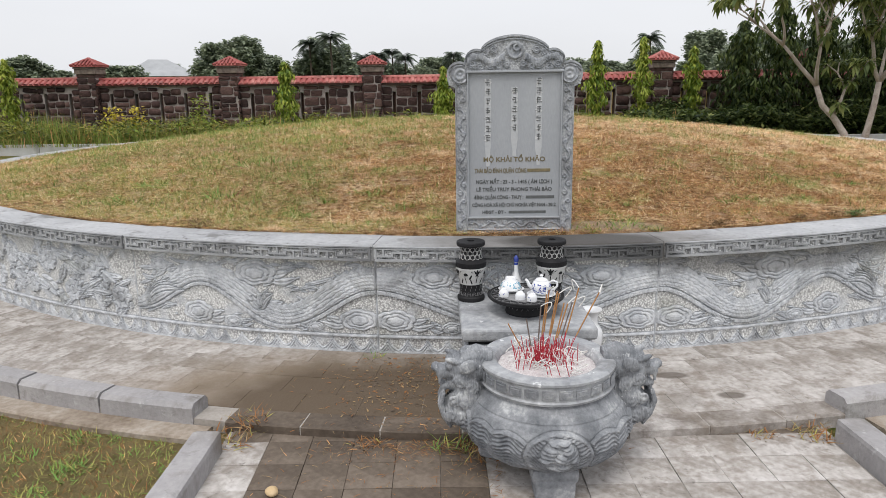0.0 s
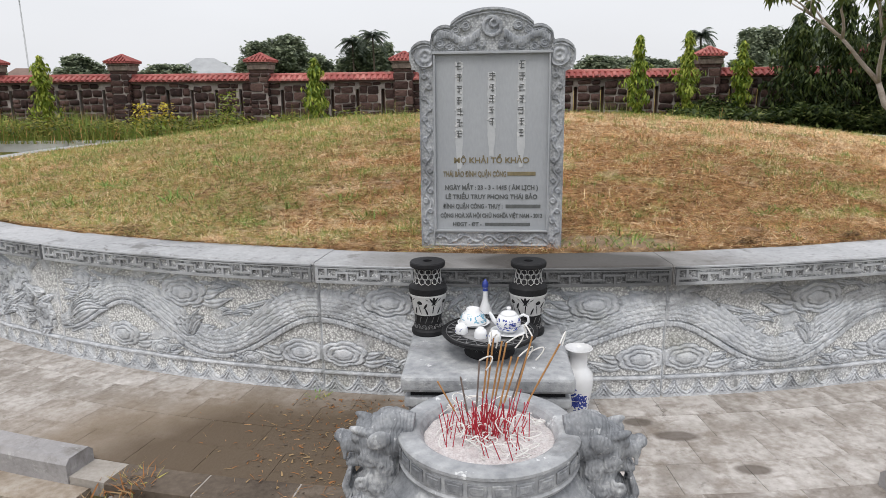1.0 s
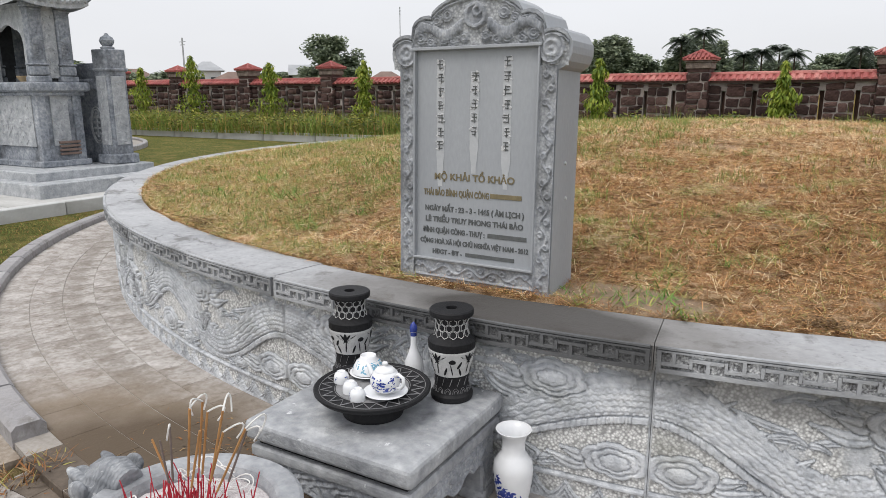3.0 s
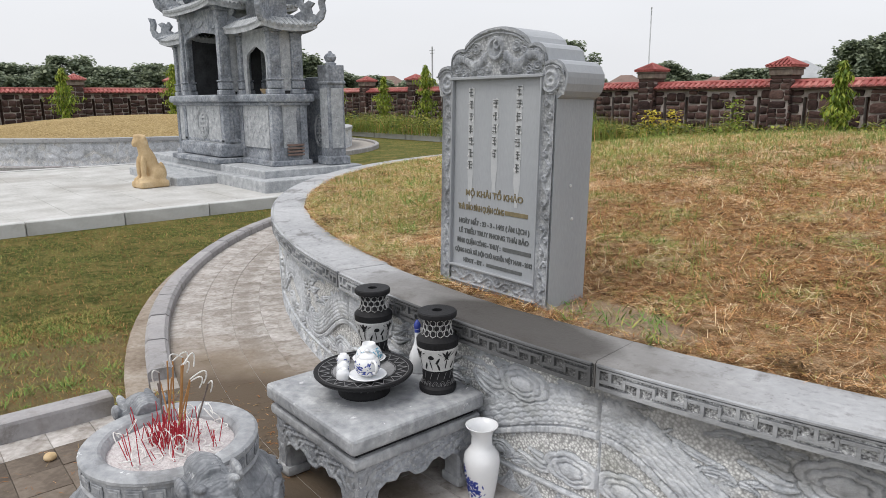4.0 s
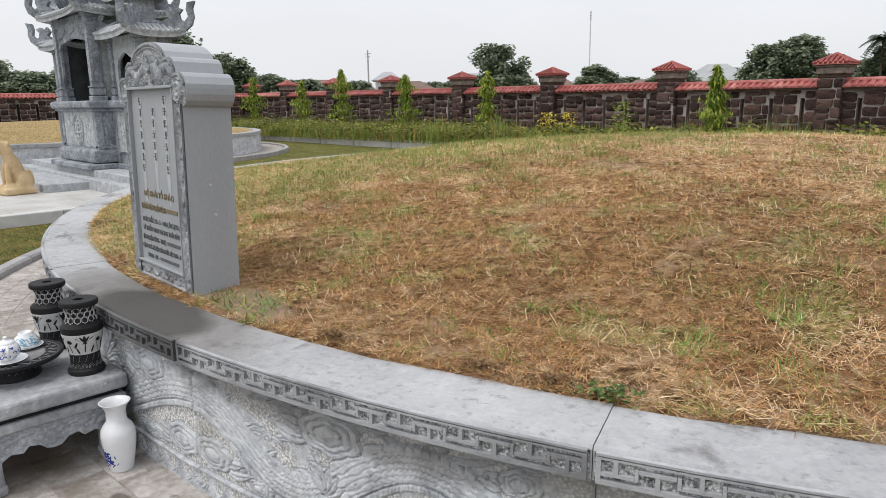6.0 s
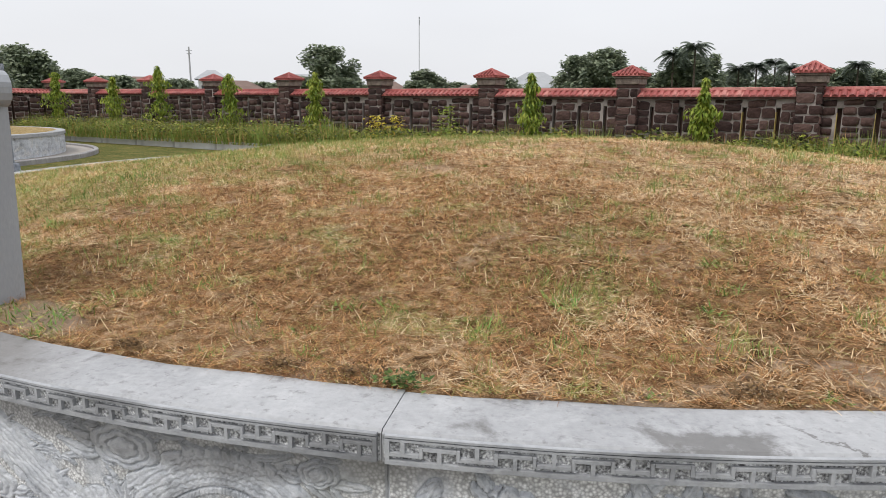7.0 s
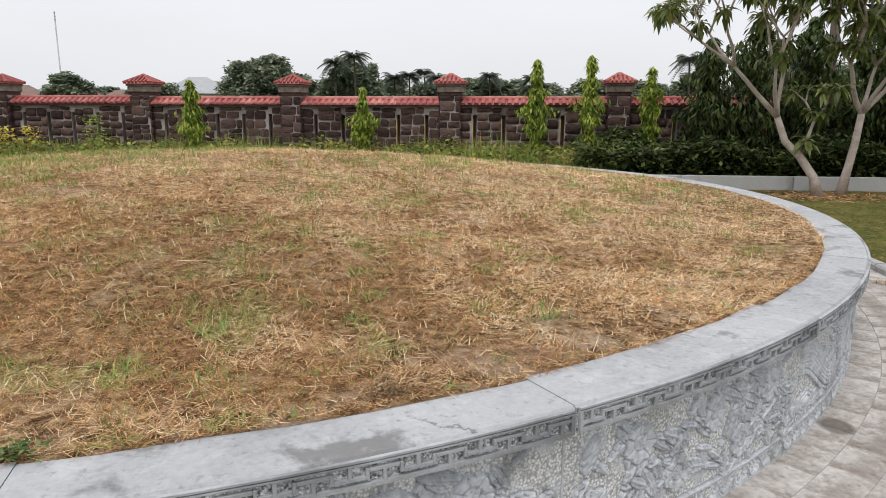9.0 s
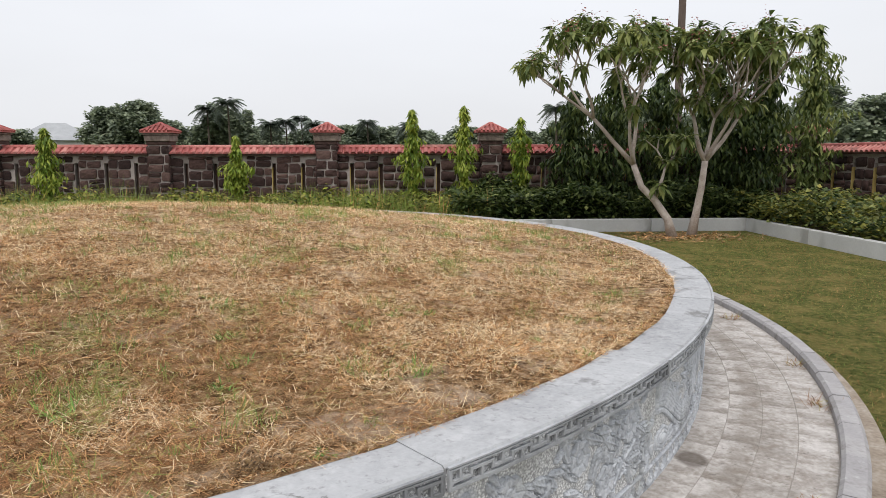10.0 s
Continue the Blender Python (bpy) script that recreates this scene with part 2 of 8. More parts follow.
M["stele"] = surface("stele_stone", [(0.25, (0.28, 0.295, 0.315)), (0.5, (0.345, 0.36, 0.38)), (0.8, (0.44, 0.455, 0.475))],
                     scale=2.2, fine=90, fine_mix=0.25, rough=0.6, bump=0.1, bump_scale=150, stretch=(1, 1, 0.35))
M["paving"] = surface("paving_stone", [(0.30, (0.20, 0.175, 0.15)), (0.43, (0.345, 0.315, 0.287)), (0.54, (0.475, 0.445, 0.42)), (0.68, (0.61, 0.58, 0.56))],
                      scale=3.2, fine=28, fine_mix=0.4, rough=0.85, bump=0.35, bump_scale=60, stain=(0.20, 0.17, 0.14), stain_amount=0.7, stain_scale=2.1, obj_random=0.07)
grime(M["paving"], (0.15, 0.128, 0.105), 2.4, 0.50, 0.72, 0.7, 0.5)
grime(M["paving"], (0.215, 0.18, 0.148), 8, 0.50, 0.66, 0.75, 0.3)
grime(M["paving"], (0.10, 0.085, 0.07), 18, 0.58, 0.70, 0.6, 0.3)
M["joint"] = surface("joint_earth", [(0.3, (0.26, 0.235, 0.205)), (0.7, (0.42, 0.39, 0.36))], scale=8, fine=60, rough=0.95)
M["kerb"] = surface("kerb_concrete", [(0.2, (0.235, 0.228, 0.23)), (0.5, (0.33, 0.318, 0.32)), (0.8, (0.44, 0.425, 0.42))],
                    scale=4, fine=40, rough=0.85, bump=0.45, bump_scale=50, stain=(0.15, 0.13, 0.105), stain_amount=0.7, stain_scale=3.2, obj_random=0.14)
grime(M["kerb"], (0.12, 0.105, 0.085), 7, 0.55, 0.70, 0.6, 0.4)
grime(M["kerb"], (0.60, 0.60, 0.60), 13, 0.60, 0.70, 0.45, 0.3)
M["white_edge"] = surface("pale_concrete", [(0.2, (0.45, 0.45, 0.44)), (0.8, (0.62, 0.62, 0.61))], scale=2, fine=30, rough=0.85, stain=(0.2, 0.19, 0.17), stain_amount=0.5)


def thatch(name, dark, mid, light, pale, seed):
    """Matted dead grass: fibres at several headings over dark gaps, with broad pale and greenish patches."""
    m = bpy.data.materials.new(name)
    m.use_nodes = True
    n, l = m.node_tree.nodes, m.node_tree.links
    b = n["Principled BSDF"]
    tc = n.new("ShaderNodeTexCoord")
    last = None
    for k, angle in enumerate((0.2, 0.95, 1.7, 2.5)):
        mp = n.new("ShaderNodeMapping")
        mp.inputs["Rotation"].default_value = (0, 0, angle)
        mp.inputs["Scale"].default_value = (120, 330, 60)
        l.new(tc.outputs["Object"], mp.inputs[0])
        t = n.new("ShaderNodeTexNoise")
        t.inputs["Scale"].default_value, t.inputs["Detail"].default_value, t.inputs["Distortion"].default_value = 1.0, 2, 0.8
        l.new(mp.outputs[0], t.inputs["Vector"])
        if last is None:
            last = t.outputs[0]
        else:
            mx = n.new("ShaderNodeMath")
            mx.operation = "MAXIMUM"
            l.new(last, mx.inputs[0])
            l.new(t.outputs[0], mx.inputs[1])
            last = mx.outputs[0]
    clump = n.new("ShaderNodeTexNoise")
    clump.inputs["Scale"].default_value, clump.inputs["Detail"].default_value = 15, 6
    l.new(tc.outputs["Object"], clump.inputs["Vector"])
    broad = n.new("ShaderNodeTexNoise")
    broad.inputs["Scale"].default_value, broad.inputs["Detail"].default_value = 0.9, 5
    l.new(tc.outputs["Object"], broad.inputs["Vector"])
    s1 = n.new("ShaderNodeMath")
    s1.operation = "MULTIPLY_ADD"
    s1.inputs[1].default_value = 0.5
    l.new(clump.outputs[0], s1.inputs[0])
    l.new(last, s1.inputs[2])
    s2 = n.new("ShaderNodeMath")
    s2.operation = "MULTIPLY_ADD"
    s2.inputs[1].default_value = 0.12
    l.new(broad.outputs[0], s2.inputs[0])
    l.new(s1.outputs[0], s2.inputs[2])
    mr = n.new("ShaderNodeMapRange")
    mr.inputs["From Min"].default_value, mr.inputs["From Max"].default_value = 0.70, 1.14
    l.new(s2.outputs[0], mr.inputs[0])
    ramp = n.new("ShaderNodeValToRGB")
    el = ramp.color_ramp.elements
    el.new(0.4), el.new(0.6)
    for e, (p, c) in zip(el, ((0.15, dark), (0.40, mid), (0.60, light), (0.85, pale))):
        e.position, e.color = p, rgb(*c)
    l.new(mr.outputs[0], ramp.inputs[0])
    l.new(ramp.outputs[0], b.inputs["Base Color"])
    b.inputs["Roughness"].default_value = 0.95
    b.inputs["Specular IOR Level"].default_value = 0.1
    bp = n.new("ShaderNodeBump")
    bp.inputs["Strength"].default_value, bp.inputs["Distance"].default_value = 0.9, 0.03
    l.new(s1.outputs[0], bp.inputs["Height"])
    l.new(bp.outputs[0], b.inputs["Normal"])
    return m


# the mound's darkest stop puts the shade between blades into the turf colour
M["mound"] = thatch("dry_turf", (0.05, 0.026, 0.011), (0.23, 0.13, 0.058), (0.52, 0.33, 0.17), (0.82, 0.60, 0.40), 1)
grime(M["mound"], (0.60, 0.455, 0.335), 1.9, 0.55, 0.68, 0.85, 0.6)
grime(M["mound"], (0.07, 0.04, 0.02), 30, 0.54, 0.70, 0.5, 0.3)
M["lawn"] = thatch("lawn_turf", (0.035, 0.045, 0.01), (0.095, 0.115, 0.025), (0.175, 0.17, 0.05), (0.31, 0.22, 0.10), 2)
grime(M["lawn"], (0.05, 0.075, 0.016), 7, 0.5, 0.66, 0.6, 0.4)
grime(M["lawn"], (0.32, 0.235, 0.09), 2.0, 0.48, 0.64, 0.55, 0.5)
M["lawn"] = damp(M["lawn"], "lawn_turf_bare", (-1.75, 2.95, -0.07), (1.0, 0.75, 5), (0.36, 0.25, 0.15), 0.45)
M["mound_far"] = thatch("pale_turf", (0.17, 0.115, 0.045), (0.36, 0.26, 0.115), (0.50, 0.375, 0.185), (0.68, 0.53, 0.31), 3)
M["mound"] = damp(M["mound"], "dry_turf_bare_edge", (1.15, 4.46, 0.72), (0.42, 0.17, 5), (0.50, 0.385, 0.285), 0.7)
M["court"] = surface("court_paving", [(0.3, (0.36, 0.355, 0.335)), (0.5, (0.48, 0.475, 0.455)), (0.7, (0.58, 0.575, 0.56))], scale=2, fine=20, rough=0.85, bump=0.3, bump_scale=50, stain=(0.30, 0.28, 0.25), stain_amount=0.5, stain_scale=0.8, island=0.06)
M["field"] = surface("far_field", [(0.3, (0.06, 0.09, 0.03)), (0.7, (0.16, 0.17, 0.07))], scale=0.05, fine=1.5, rough=0.95, bump=0, spec=0.1)
M["soil"] = surface("bed_soil", [(0.3, (0.06, 0.05, 0.03)), (0.7, (0.13, 0.11, 0.06))], scale=2, fine=30, rough=0.95, spec=0.1)
for nm, cols in {"straw_pale": (0.95, 0.69, 0.44), "straw_gold": (0.69, 0.385, 0.17), "straw_brown": (0.29, 0.135, 0.055),
                 "blade_olive": (0.38, 0.345, 0.11), "blade_green": (0.21, 0.30, 0.07), "border_grass": (0.24, 0.27, 0.065), "weed_green": (0.17, 0.30, 0.075)}.items():
    M[nm] = surface(nm, [(0.3, tuple(c * 0.75 for c in cols)), (0.7, tuple(min(1, c * 1.2) for c in cols))], scale=0.7, fine=12, rough=0.8, bump=0, spec=0.2)
M["rubble"] = surface("brown_rubble", [(0.2, (0.022, 0.013, 0.012)), (0.5, (0.062, 0.034, 0.029)), (0.8, (0.14, 0.085, 0.072))],
                      scale=6, fine=30, rough=0.9, bump=0.5, bump_scale=25, island=0.45, distance=0.03)
M["rubble_one"] = surface("brown_rubble_piece", [(0.2, (0.022, 0.013, 0.012)), (0.5, (0.062, 0.034, 0.029)), (0.8, (0.14, 0.085, 0.072))],
                          scale=6, fine=30, rough=0.9, bump=0.5, bump_scale=25, obj_random=0.45, distance=0.03)
M["mortar"] = surface("grey_mortar", [(0.3, (0.24, 0.20, 0.18)), (0.7, (0.46, 0.41, 0.38))], scale=3, fine=25, rough=0.95, bump=0.5, bump_scale=30,
                      stain=(0.045, 0.035, 0.03), stain_amount=0.75, stain_scale=1.0)
grime(M["rubble"], (0.32, 0.28, 0.26), 14, 0.62, 0.72, 0.5, 0.3)
M["pillar_plaster"] = surface("pillar_plaster", [(0.3, (0.10, 0.075, 0.062)), (0.5, (0.19, 0.15, 0.125)), (0.7, (0.31, 0.26, 0.225))], scale=5, fine=30, rough=0.9, bump=0.3, stain=(0.05, 0.04, 0.035), stain_amount=0.6, stain_scale=3)
M["roof_tile"] = surface("red_tile", [(0.2, (0.17, 0.042, 0.038)), (0.5, (0.36, 0.095, 0.085)), (0.8, (0.56, 0.26, 0.22))],
                         scale=3, fine=25, rough=0.65, bump=0.2, stain=(0.12, 0.06, 0.05), stain_amount=0.6, stain_scale=2.5, obj_random=0.3)
M["yellow_paint"] = surface("yellow_paint", [(0.3, (0.46, 0.33, 0.10)), (0.7, (0.62, 0.48, 0.18))], scale=4, fine=30, rough=0.8)
M["slot_brown"] = surface("slot_brown", [(0.3, (0.045, 0.026, 0.02)), (0.7, (0.095, 0.055, 0.042))], scale=4, fine=30, rough=0.9)
M["black_stone"] = surface("black_stone", [(0.3, (0.008, 0.008, 0.009)), (0.7, (0.026, 0.026, 0.028))], scale=6, fine=80, rough=0.6, bump=0.15, bump_scale=150, spec=0.2)
M["etched_white"] = surface("etched_stone", [(0.3, (0.42, 0.42, 0.42)), (0.7, (0.62, 0.62, 0.61))], scale=20, fine=120, rough=0.85, bump=0.3, bump_scale=200)
M["etched_grey"] = surface("etched_grey", [(0.3, (0.16, 0.16, 0.165)), (0.7, (0.30, 0.30, 0.305))], scale=20, fine=120, rough=0.85, bump=0.3, bump_scale=200)
M["porcelain"] = surface("white_porcelain", [(0.3, (0.74, 0.75, 0.77)), (0.7, (0.82, 0.83, 0.84))], scale=5, rough=0.15, bump=0, spec=0.5)
M["cobalt"] = surface("cobalt_glaze", [(0.3, (0.02, 0.03, 0.20)), (0.7, (0.06, 0.10, 0.40))], scale=30, rough=0.2, bump=0, spec=0.5)
M["sky_glaze"] = surface("pale_blue_glaze", [(0.3, (0.12, 0.33, 0.48)), (0.7, (0.28, 0.52, 0.64))], scale=30, rough=0.2, bump=0, spec=0.5)
M["ash"] = surface("incense_ash", [(0.3, (0.40, 0.34, 0.34)), (0.5, (0.60, 0.56, 0.56)), (0.7, (0.74, 0.72, 0.71))], scale=25, fine=150, fine_mix=0.6, rough=0.95, bump=0.8, bump_scale=120)
M["stick_red"] = surface("red_stick", [(0.3, (0.36, 0.015, 0.03)), (0.7, (0.52, 0.04, 0.06))], scale=20, rough=0.7, bump=0)
M["stick_tan"] = surface("incense_paste", [(0.3, (0.33, 0.16, 0.06)), (0.7, (0.46, 0.25, 0.10))], scale=20, rough=0.85, bump=0)
M["stick_grey"] = surface("burnt_stick", [(0.3, (0.12, 0.10, 0.09)), (0.7, (0.22, 0.17, 0.15))], scale=20, rough=0.9, bump=0)
M["white_ash"] = surface("ash_curl", [(0.3, (0.66, 0.65, 0.62)), (0.7, (0.78, 0.77, 0.75))], scale=40, rough=0.9, bump=0)
M["gold_text"] = surface("gilded_letters", [(0.3, (0.15, 0.125, 0.075)), (0.7, (0.22, 0.18, 0.10))], scale=40, rough=0.6, bump=0)
M["dark_text"] = surface("incised_letters", [(0.3, (0.085, 0.09, 0.09)), (0.7, (0.13, 0.135, 0.135))], scale=40, rough=0.8, bump=0)
M["pale_text"] = surface("worn_glyphs", [(0.3, (0.44, 0.45, 0.46)), (0.7, (0.62, 0.62, 0.62))], scale=60, rough=0.9, bump=0)
M["lime_streak"] = surface("lime_streak", [(0.3, (0.40, 0.415, 0.43)), (0.7, (0.50, 0.51, 0.52))], scale=10, fine=60, rough=0.8, bump=0.1)
M["gold_stone"] = surface("ochre_stone", [(0.25, (0.40, 0.27, 0.14)), (0.5, (0.56, 0.41, 0.23)), (0.8, (0.70, 0.57, 0.38))], scale=3, fine=30, rough=0.7, bump=0.25)
M["shrine"] = surface("shrine_stone", [(0.3, (0.09, 0.105, 0.125)), (0.47, (0.235, 0.255, 0.285)), (0.58, (0.35, 0.37, 0.40)), (0.72, (0.58, 0.59, 0.60))], scale=4, fine=22, fine_mix=0.5, rough=0.75,
                      bump=0.6, bump_scale=28, stain=(0.05, 0.05, 0.05), stain_amount=0.55, stain_scale=1.6, distance=0.02)
# near-black colour stands in for the shade inside the shrine's chambers
M["shade_dark_stone"] = surface("shade_dark_stone", [(0.3, (0.022, 0.023, 0.025)), (0.7, (0.07, 0.073, 0.078))], scale=4, fine=25, rough=0.85, bump=0.4)
M["shrine_pale"] = surface("shrine_pale_stone", [(0.25, (0.22, 0.235, 0.25)), (0.5, (0.39, 0.405, 0.42)), (0.75, (0.62, 0.63, 0.64))], scale=9, fine=40, rough=0.8, bump=0.6, bump_scale=30, distance=0.02)
M["bark_pale"] = surface("pale_bark", [(0.25, (0.26, 0.19, 0.155)), (0.5, (0.45, 0.385, 0.335)), (0.8, (0.62, 0.56, 0.50))], scale=6, fine=40, rough=0.9, bump=0.5, bump_scale=40)
M["bark_dark"] = surface("dark_bark", [(0.3, (0.06, 0.045, 0.035)), (0.7, (0.14, 0.11, 0.085))], scale=6, fine=40, rough=0.9, bump=0.5)
M["pole_wood"] = surface("weathered_pole", [(0.3, (0.09, 0.065, 0.055)), (0.7, (0.18, 0.135, 0.115))], scale=3, fine=40, rough=0.9, stretch=(1, 1, 0.15))
M["concrete_pole"] = surface("concrete_pole", [(0.3, (0.35, 0.35, 0.35)), (0.7, (0.48, 0.48, 0.48))], scale=3, rough=0.9, bump=0)
M["steel"] = surface("grey_steel", [(0.3, (0.35, 0.36, 0.37)), (0.7, (0.45, 0.46, 0.47))], scale=3, rough=0.5, bump=0, metallic=0.5)


def leaf_material(name, dark, mid, light, rough=0.55):
    m = surface(name, [(0.15, dark), (0.5, mid), (0.85, light)], scale=0.9, fine=6, fine_mix=0.3, rough=rough, bump=0, island=0.7, spec=0.3)
    b = m.node_tree.nodes["Principled BSDF"]
    n, l = m.node_tree.nodes, m.node_tree.links
    tr = n.new("ShaderNodeBsdfTranslucent")
    l.new(b.inputs["Base Color"].links[0].from_socket, tr.inputs["Color"])
    mx = n.new("ShaderNodeMixShader")
    mx.inputs[0].default_value = 0.35
    l.new(b.outputs[0], mx.inputs[1])
    l.new(tr.outputs[0], mx.inputs[2])
    l.new(mx.outputs[0], n["Material Output"].inputs["Surface"])
    return m


M["leaf_ashoka"] = leaf_material("ashoka_leaf", (0.095, 0.16, 0.02), (0.24, 0.32, 0.042), (0.44, 0.47, 0.08))
M["leaf_young"] = leaf_material("young_leaf", (0.13, 0.20, 0.025), (0.27, 0.34, 0.045), (0.42, 0.45, 0.08))
M["leaf_dark"] = leaf_material("dark_leaf", (0.018, 0.034, 0.011), (0.058, 0.09, 0.025), (0.14, 0.175, 0.05))
M["leaf_frangi"] = leaf_material("frangipani_leaf", (0.06, 0.092, 0.025), (0.155, 0.20, 0.058), (0.33, 0.355, 0.12))
M["leaf_hedge"] = leaf_material("hedge_leaf", (0.075, 0.082, 0.018), (0.19, 0.195, 0.038), (0.38, 0.345, 0.08))
# distance haze is mixed into these two leaf colours, paler and greyer
M["leaf_far_hazy"] = leaf_material("haze_tinted_leaf", (0.14, 0.175, 0.125), (0.235, 0.275, 0.185), (0.34, 0.38, 0.25))
M["leaf_far_hazy_blue"] = leaf_material("hazy_far_leaf", (0.13, 0.16, 0.135), (0.19, 0.225, 0.18), (0.26, 0.29, 0.23))
M["bloom_pink"] = leaf_material("pink_bloom", (0.25, 0.06, 0.06), (0.42, 0.15, 0.13), (0.55, 0.26, 0.22))
M["bloom_yellow"] = leaf_material("yellow_leaf", (0.40, 0.32, 0.03), (0.58, 0.46, 0.04), (0.68, 0.58, 0.10))
M["wall_white"] = surface("white_render", [(0.3, (0.60, 0.60, 0.58)), (0.7, (0.74, 0.74, 0.72))], scale=1, fine=8, rough=0.9, bump=0)
M["wall_ochre"] = surface("ochre_render", [(0.3, (0.42, 0.30, 0.17)), (0.7, (0.55, 0.42, 0.26))], scale=1, fine=8, rough=0.9, bump=0)
M["roof_grey"] = surface("grey_roof", [(0.3, (0.30, 0.31, 0.32)), (0.7, (0.42, 0.43, 0.44))], scale=1, fine=8, rough=0.8, bump=0)
M["roof_brown"] = surface("brown_roof", [(0.3, (0.15, 0.10, 0.085)), (0.7, (0.25, 0.18, 0.15))], scale=1, fine=8, rough=0.85, bump=0)
M["window_dark"] = surface("dark_glass", [(0.3, (0.03, 0.035, 0.04)), (0.7, (0.06, 0.065, 0.07))], scale=1, rough=0.2, bump=0)
M["dry_litter"] = surface("dry_litter", [(0.3, (0.22, 0.14, 0.07)), (0.7, (0.38, 0.27, 0.14))], scale=9, rough=0.9, bump=0)


# ---- mesh helpers ----
def part(name, bm, material, parent=None, label="", smooth=False):
    """Links a bmesh as one mesh object under a thing or a part."""
    me = bpy.data.meshes.new(name)
    bm.to_mesh(me)
    bm.free()
    if smooth:
        me.polygons.foreach_set("use_smooth", [True] * len(me.polygons))
    for m in material if isinstance(material, (list, tuple)) else [material]:
        me.materials.append(m)
    ob = new(name, me)
    if parent is not None:
        ob.parent = parent
    if label:
        ob["label"] = label
    return ob


def shared(name, me, parent, m=None):
    ob = new(name, me)
    ob.parent = parent
    if m is not None:
        ob.matrix_basis = m
    return ob


def thing(name, m, label, category, group="", kind=""):
    e = new(name)
    e.matrix_basis = m
    e.empty_display_size = 0.1
    return tagged(e, label, category, group, kind)


def raw(name, verts, faces, mats, parent=None, index=None, smooth=False):
    """A mesh from numpy arrays (all faces with the same number of corners)."""
    verts, faces = np.asarray(verts, np.float32), np.asarray(faces, np.int32)
    me = bpy.data.meshes.new(name)
    k = faces.shape[1]
    me.vertices.add(len(verts))
    me.vertices.foreach_set("co", verts.ravel())
    me.loops.add(faces.size)
    me.loops.foreach_set("vertex_index", faces.ravel())
    me.polygons.add(len(faces))
    me.polygons.foreach_set("loop_start", np.arange(0, faces.size, k, dtype=np.int32))
    for m in mats:
        me.materials.append(m)
    if index is not None:
        me.polygons.foreach_set("material_index", np.asarray(index, np.int32))
    if smooth:
        me.polygons.foreach_set("use_smooth", np.ones(len(faces), bool))
    me.update(calc_edges=True)
    ob = new(name, me)
    if parent is not None:
        ob.parent = parent
    return ob


def box(bm, c, s, bevel=0.0, m=None, segs=1):
    r = bmesh.ops.create_cube(bm, size=1)
    vs = r["verts"]
    bmesh.ops.transform(bm, matrix=(m or Matrix()) @ Matrix.Translation(c) @ Matrix.Diagonal((*s, 1)), verts=vs)
    if bevel:
        es = list({e for v in vs for e in v.link_edges})
        bmesh.ops.bevel(bm, geom=es, offset=bevel, segments=segs, affect="EDGES", profile=0.6)
    return vs


def lathe(bm, profile, segs=32, m=None, a0=0.0, a1=2 * math.pi):
    """A turned form round z from (radius, height) pairs."""
    full = abs(a1 - a0 - 2 * math.pi) < 1e-6
    rings = []
    count = segs if full else segs + 1
    for r, z in profile:
        ring = [bm.verts.new((max(r, 1e-4) * math.cos(a0 + (a1 - a0) * i / segs), max(r, 1e-4) * math.sin(a0 + (a1 - a0) * i / segs), z)) for i in range(count)]
        rings.append(ring)
    for a, b in zip(rings, rings[1:]):
        for i in range(segs):
            j = (i + 1) % count
            bm.faces.new((a[i], a[j], b[j], b[i]))
    if m is not None:
        bmesh.ops.transform(bm, matrix=m, verts=[v for r in rings for v in r])
    return rings


def tube(bm, pts, radii, segs=6):
    """A tapered tube along a line of points."""
    rings = []
    for i, p in enumerate(pts):
        p = Vector(p)
        d = (Vector(pts[min(i + 1, len(pts) - 1)]) - Vector(pts[max(i - 1, 0)])).normalized()
        s = d.cross(Vector((0.31, 0.95, 0.05))).normalized()
        t = d.cross(s)
        r = radii[i] if isinstance(radii, (list, tuple)) else radii
        rings.append([bm.verts.new(p + r * (math.cos(2 * math.pi * k / segs) * s + math.sin(2 * math.pi * k / segs) * t)) for k in range(segs)])
    for a, b in zip(rings, rings[1:]):
        for k in range(segs):
            bm.faces.new((a[k], a[(k + 1) % segs], b[(k + 1) % segs], b[k]))
    bm.faces.new(rings[0][::-1])
    bm.faces.new(rings[-1])


def extrude_outline(bm, pts, y0, y1, m=None):
    """A prism from an outline in x, z, running from y0 to y1."""
    a = [bm.verts.new((x, y0, z)) for x, z in pts]
    b = [bm.verts.new((x, y1, z)) for x, z in pts]
    bm.faces.new(a)
    bm.faces.new(b[::-1])
    for i in range(len(pts)):
        j = (i + 1) % len(pts)
        bm.faces.new((a[j], a[i], b[i], b[j]))
    bmesh.ops.recalc_face_normals(bm, faces=bm.faces[:])
    if m is not None:
        bmesh.ops.transform(bm, matrix=m, verts=a + b)


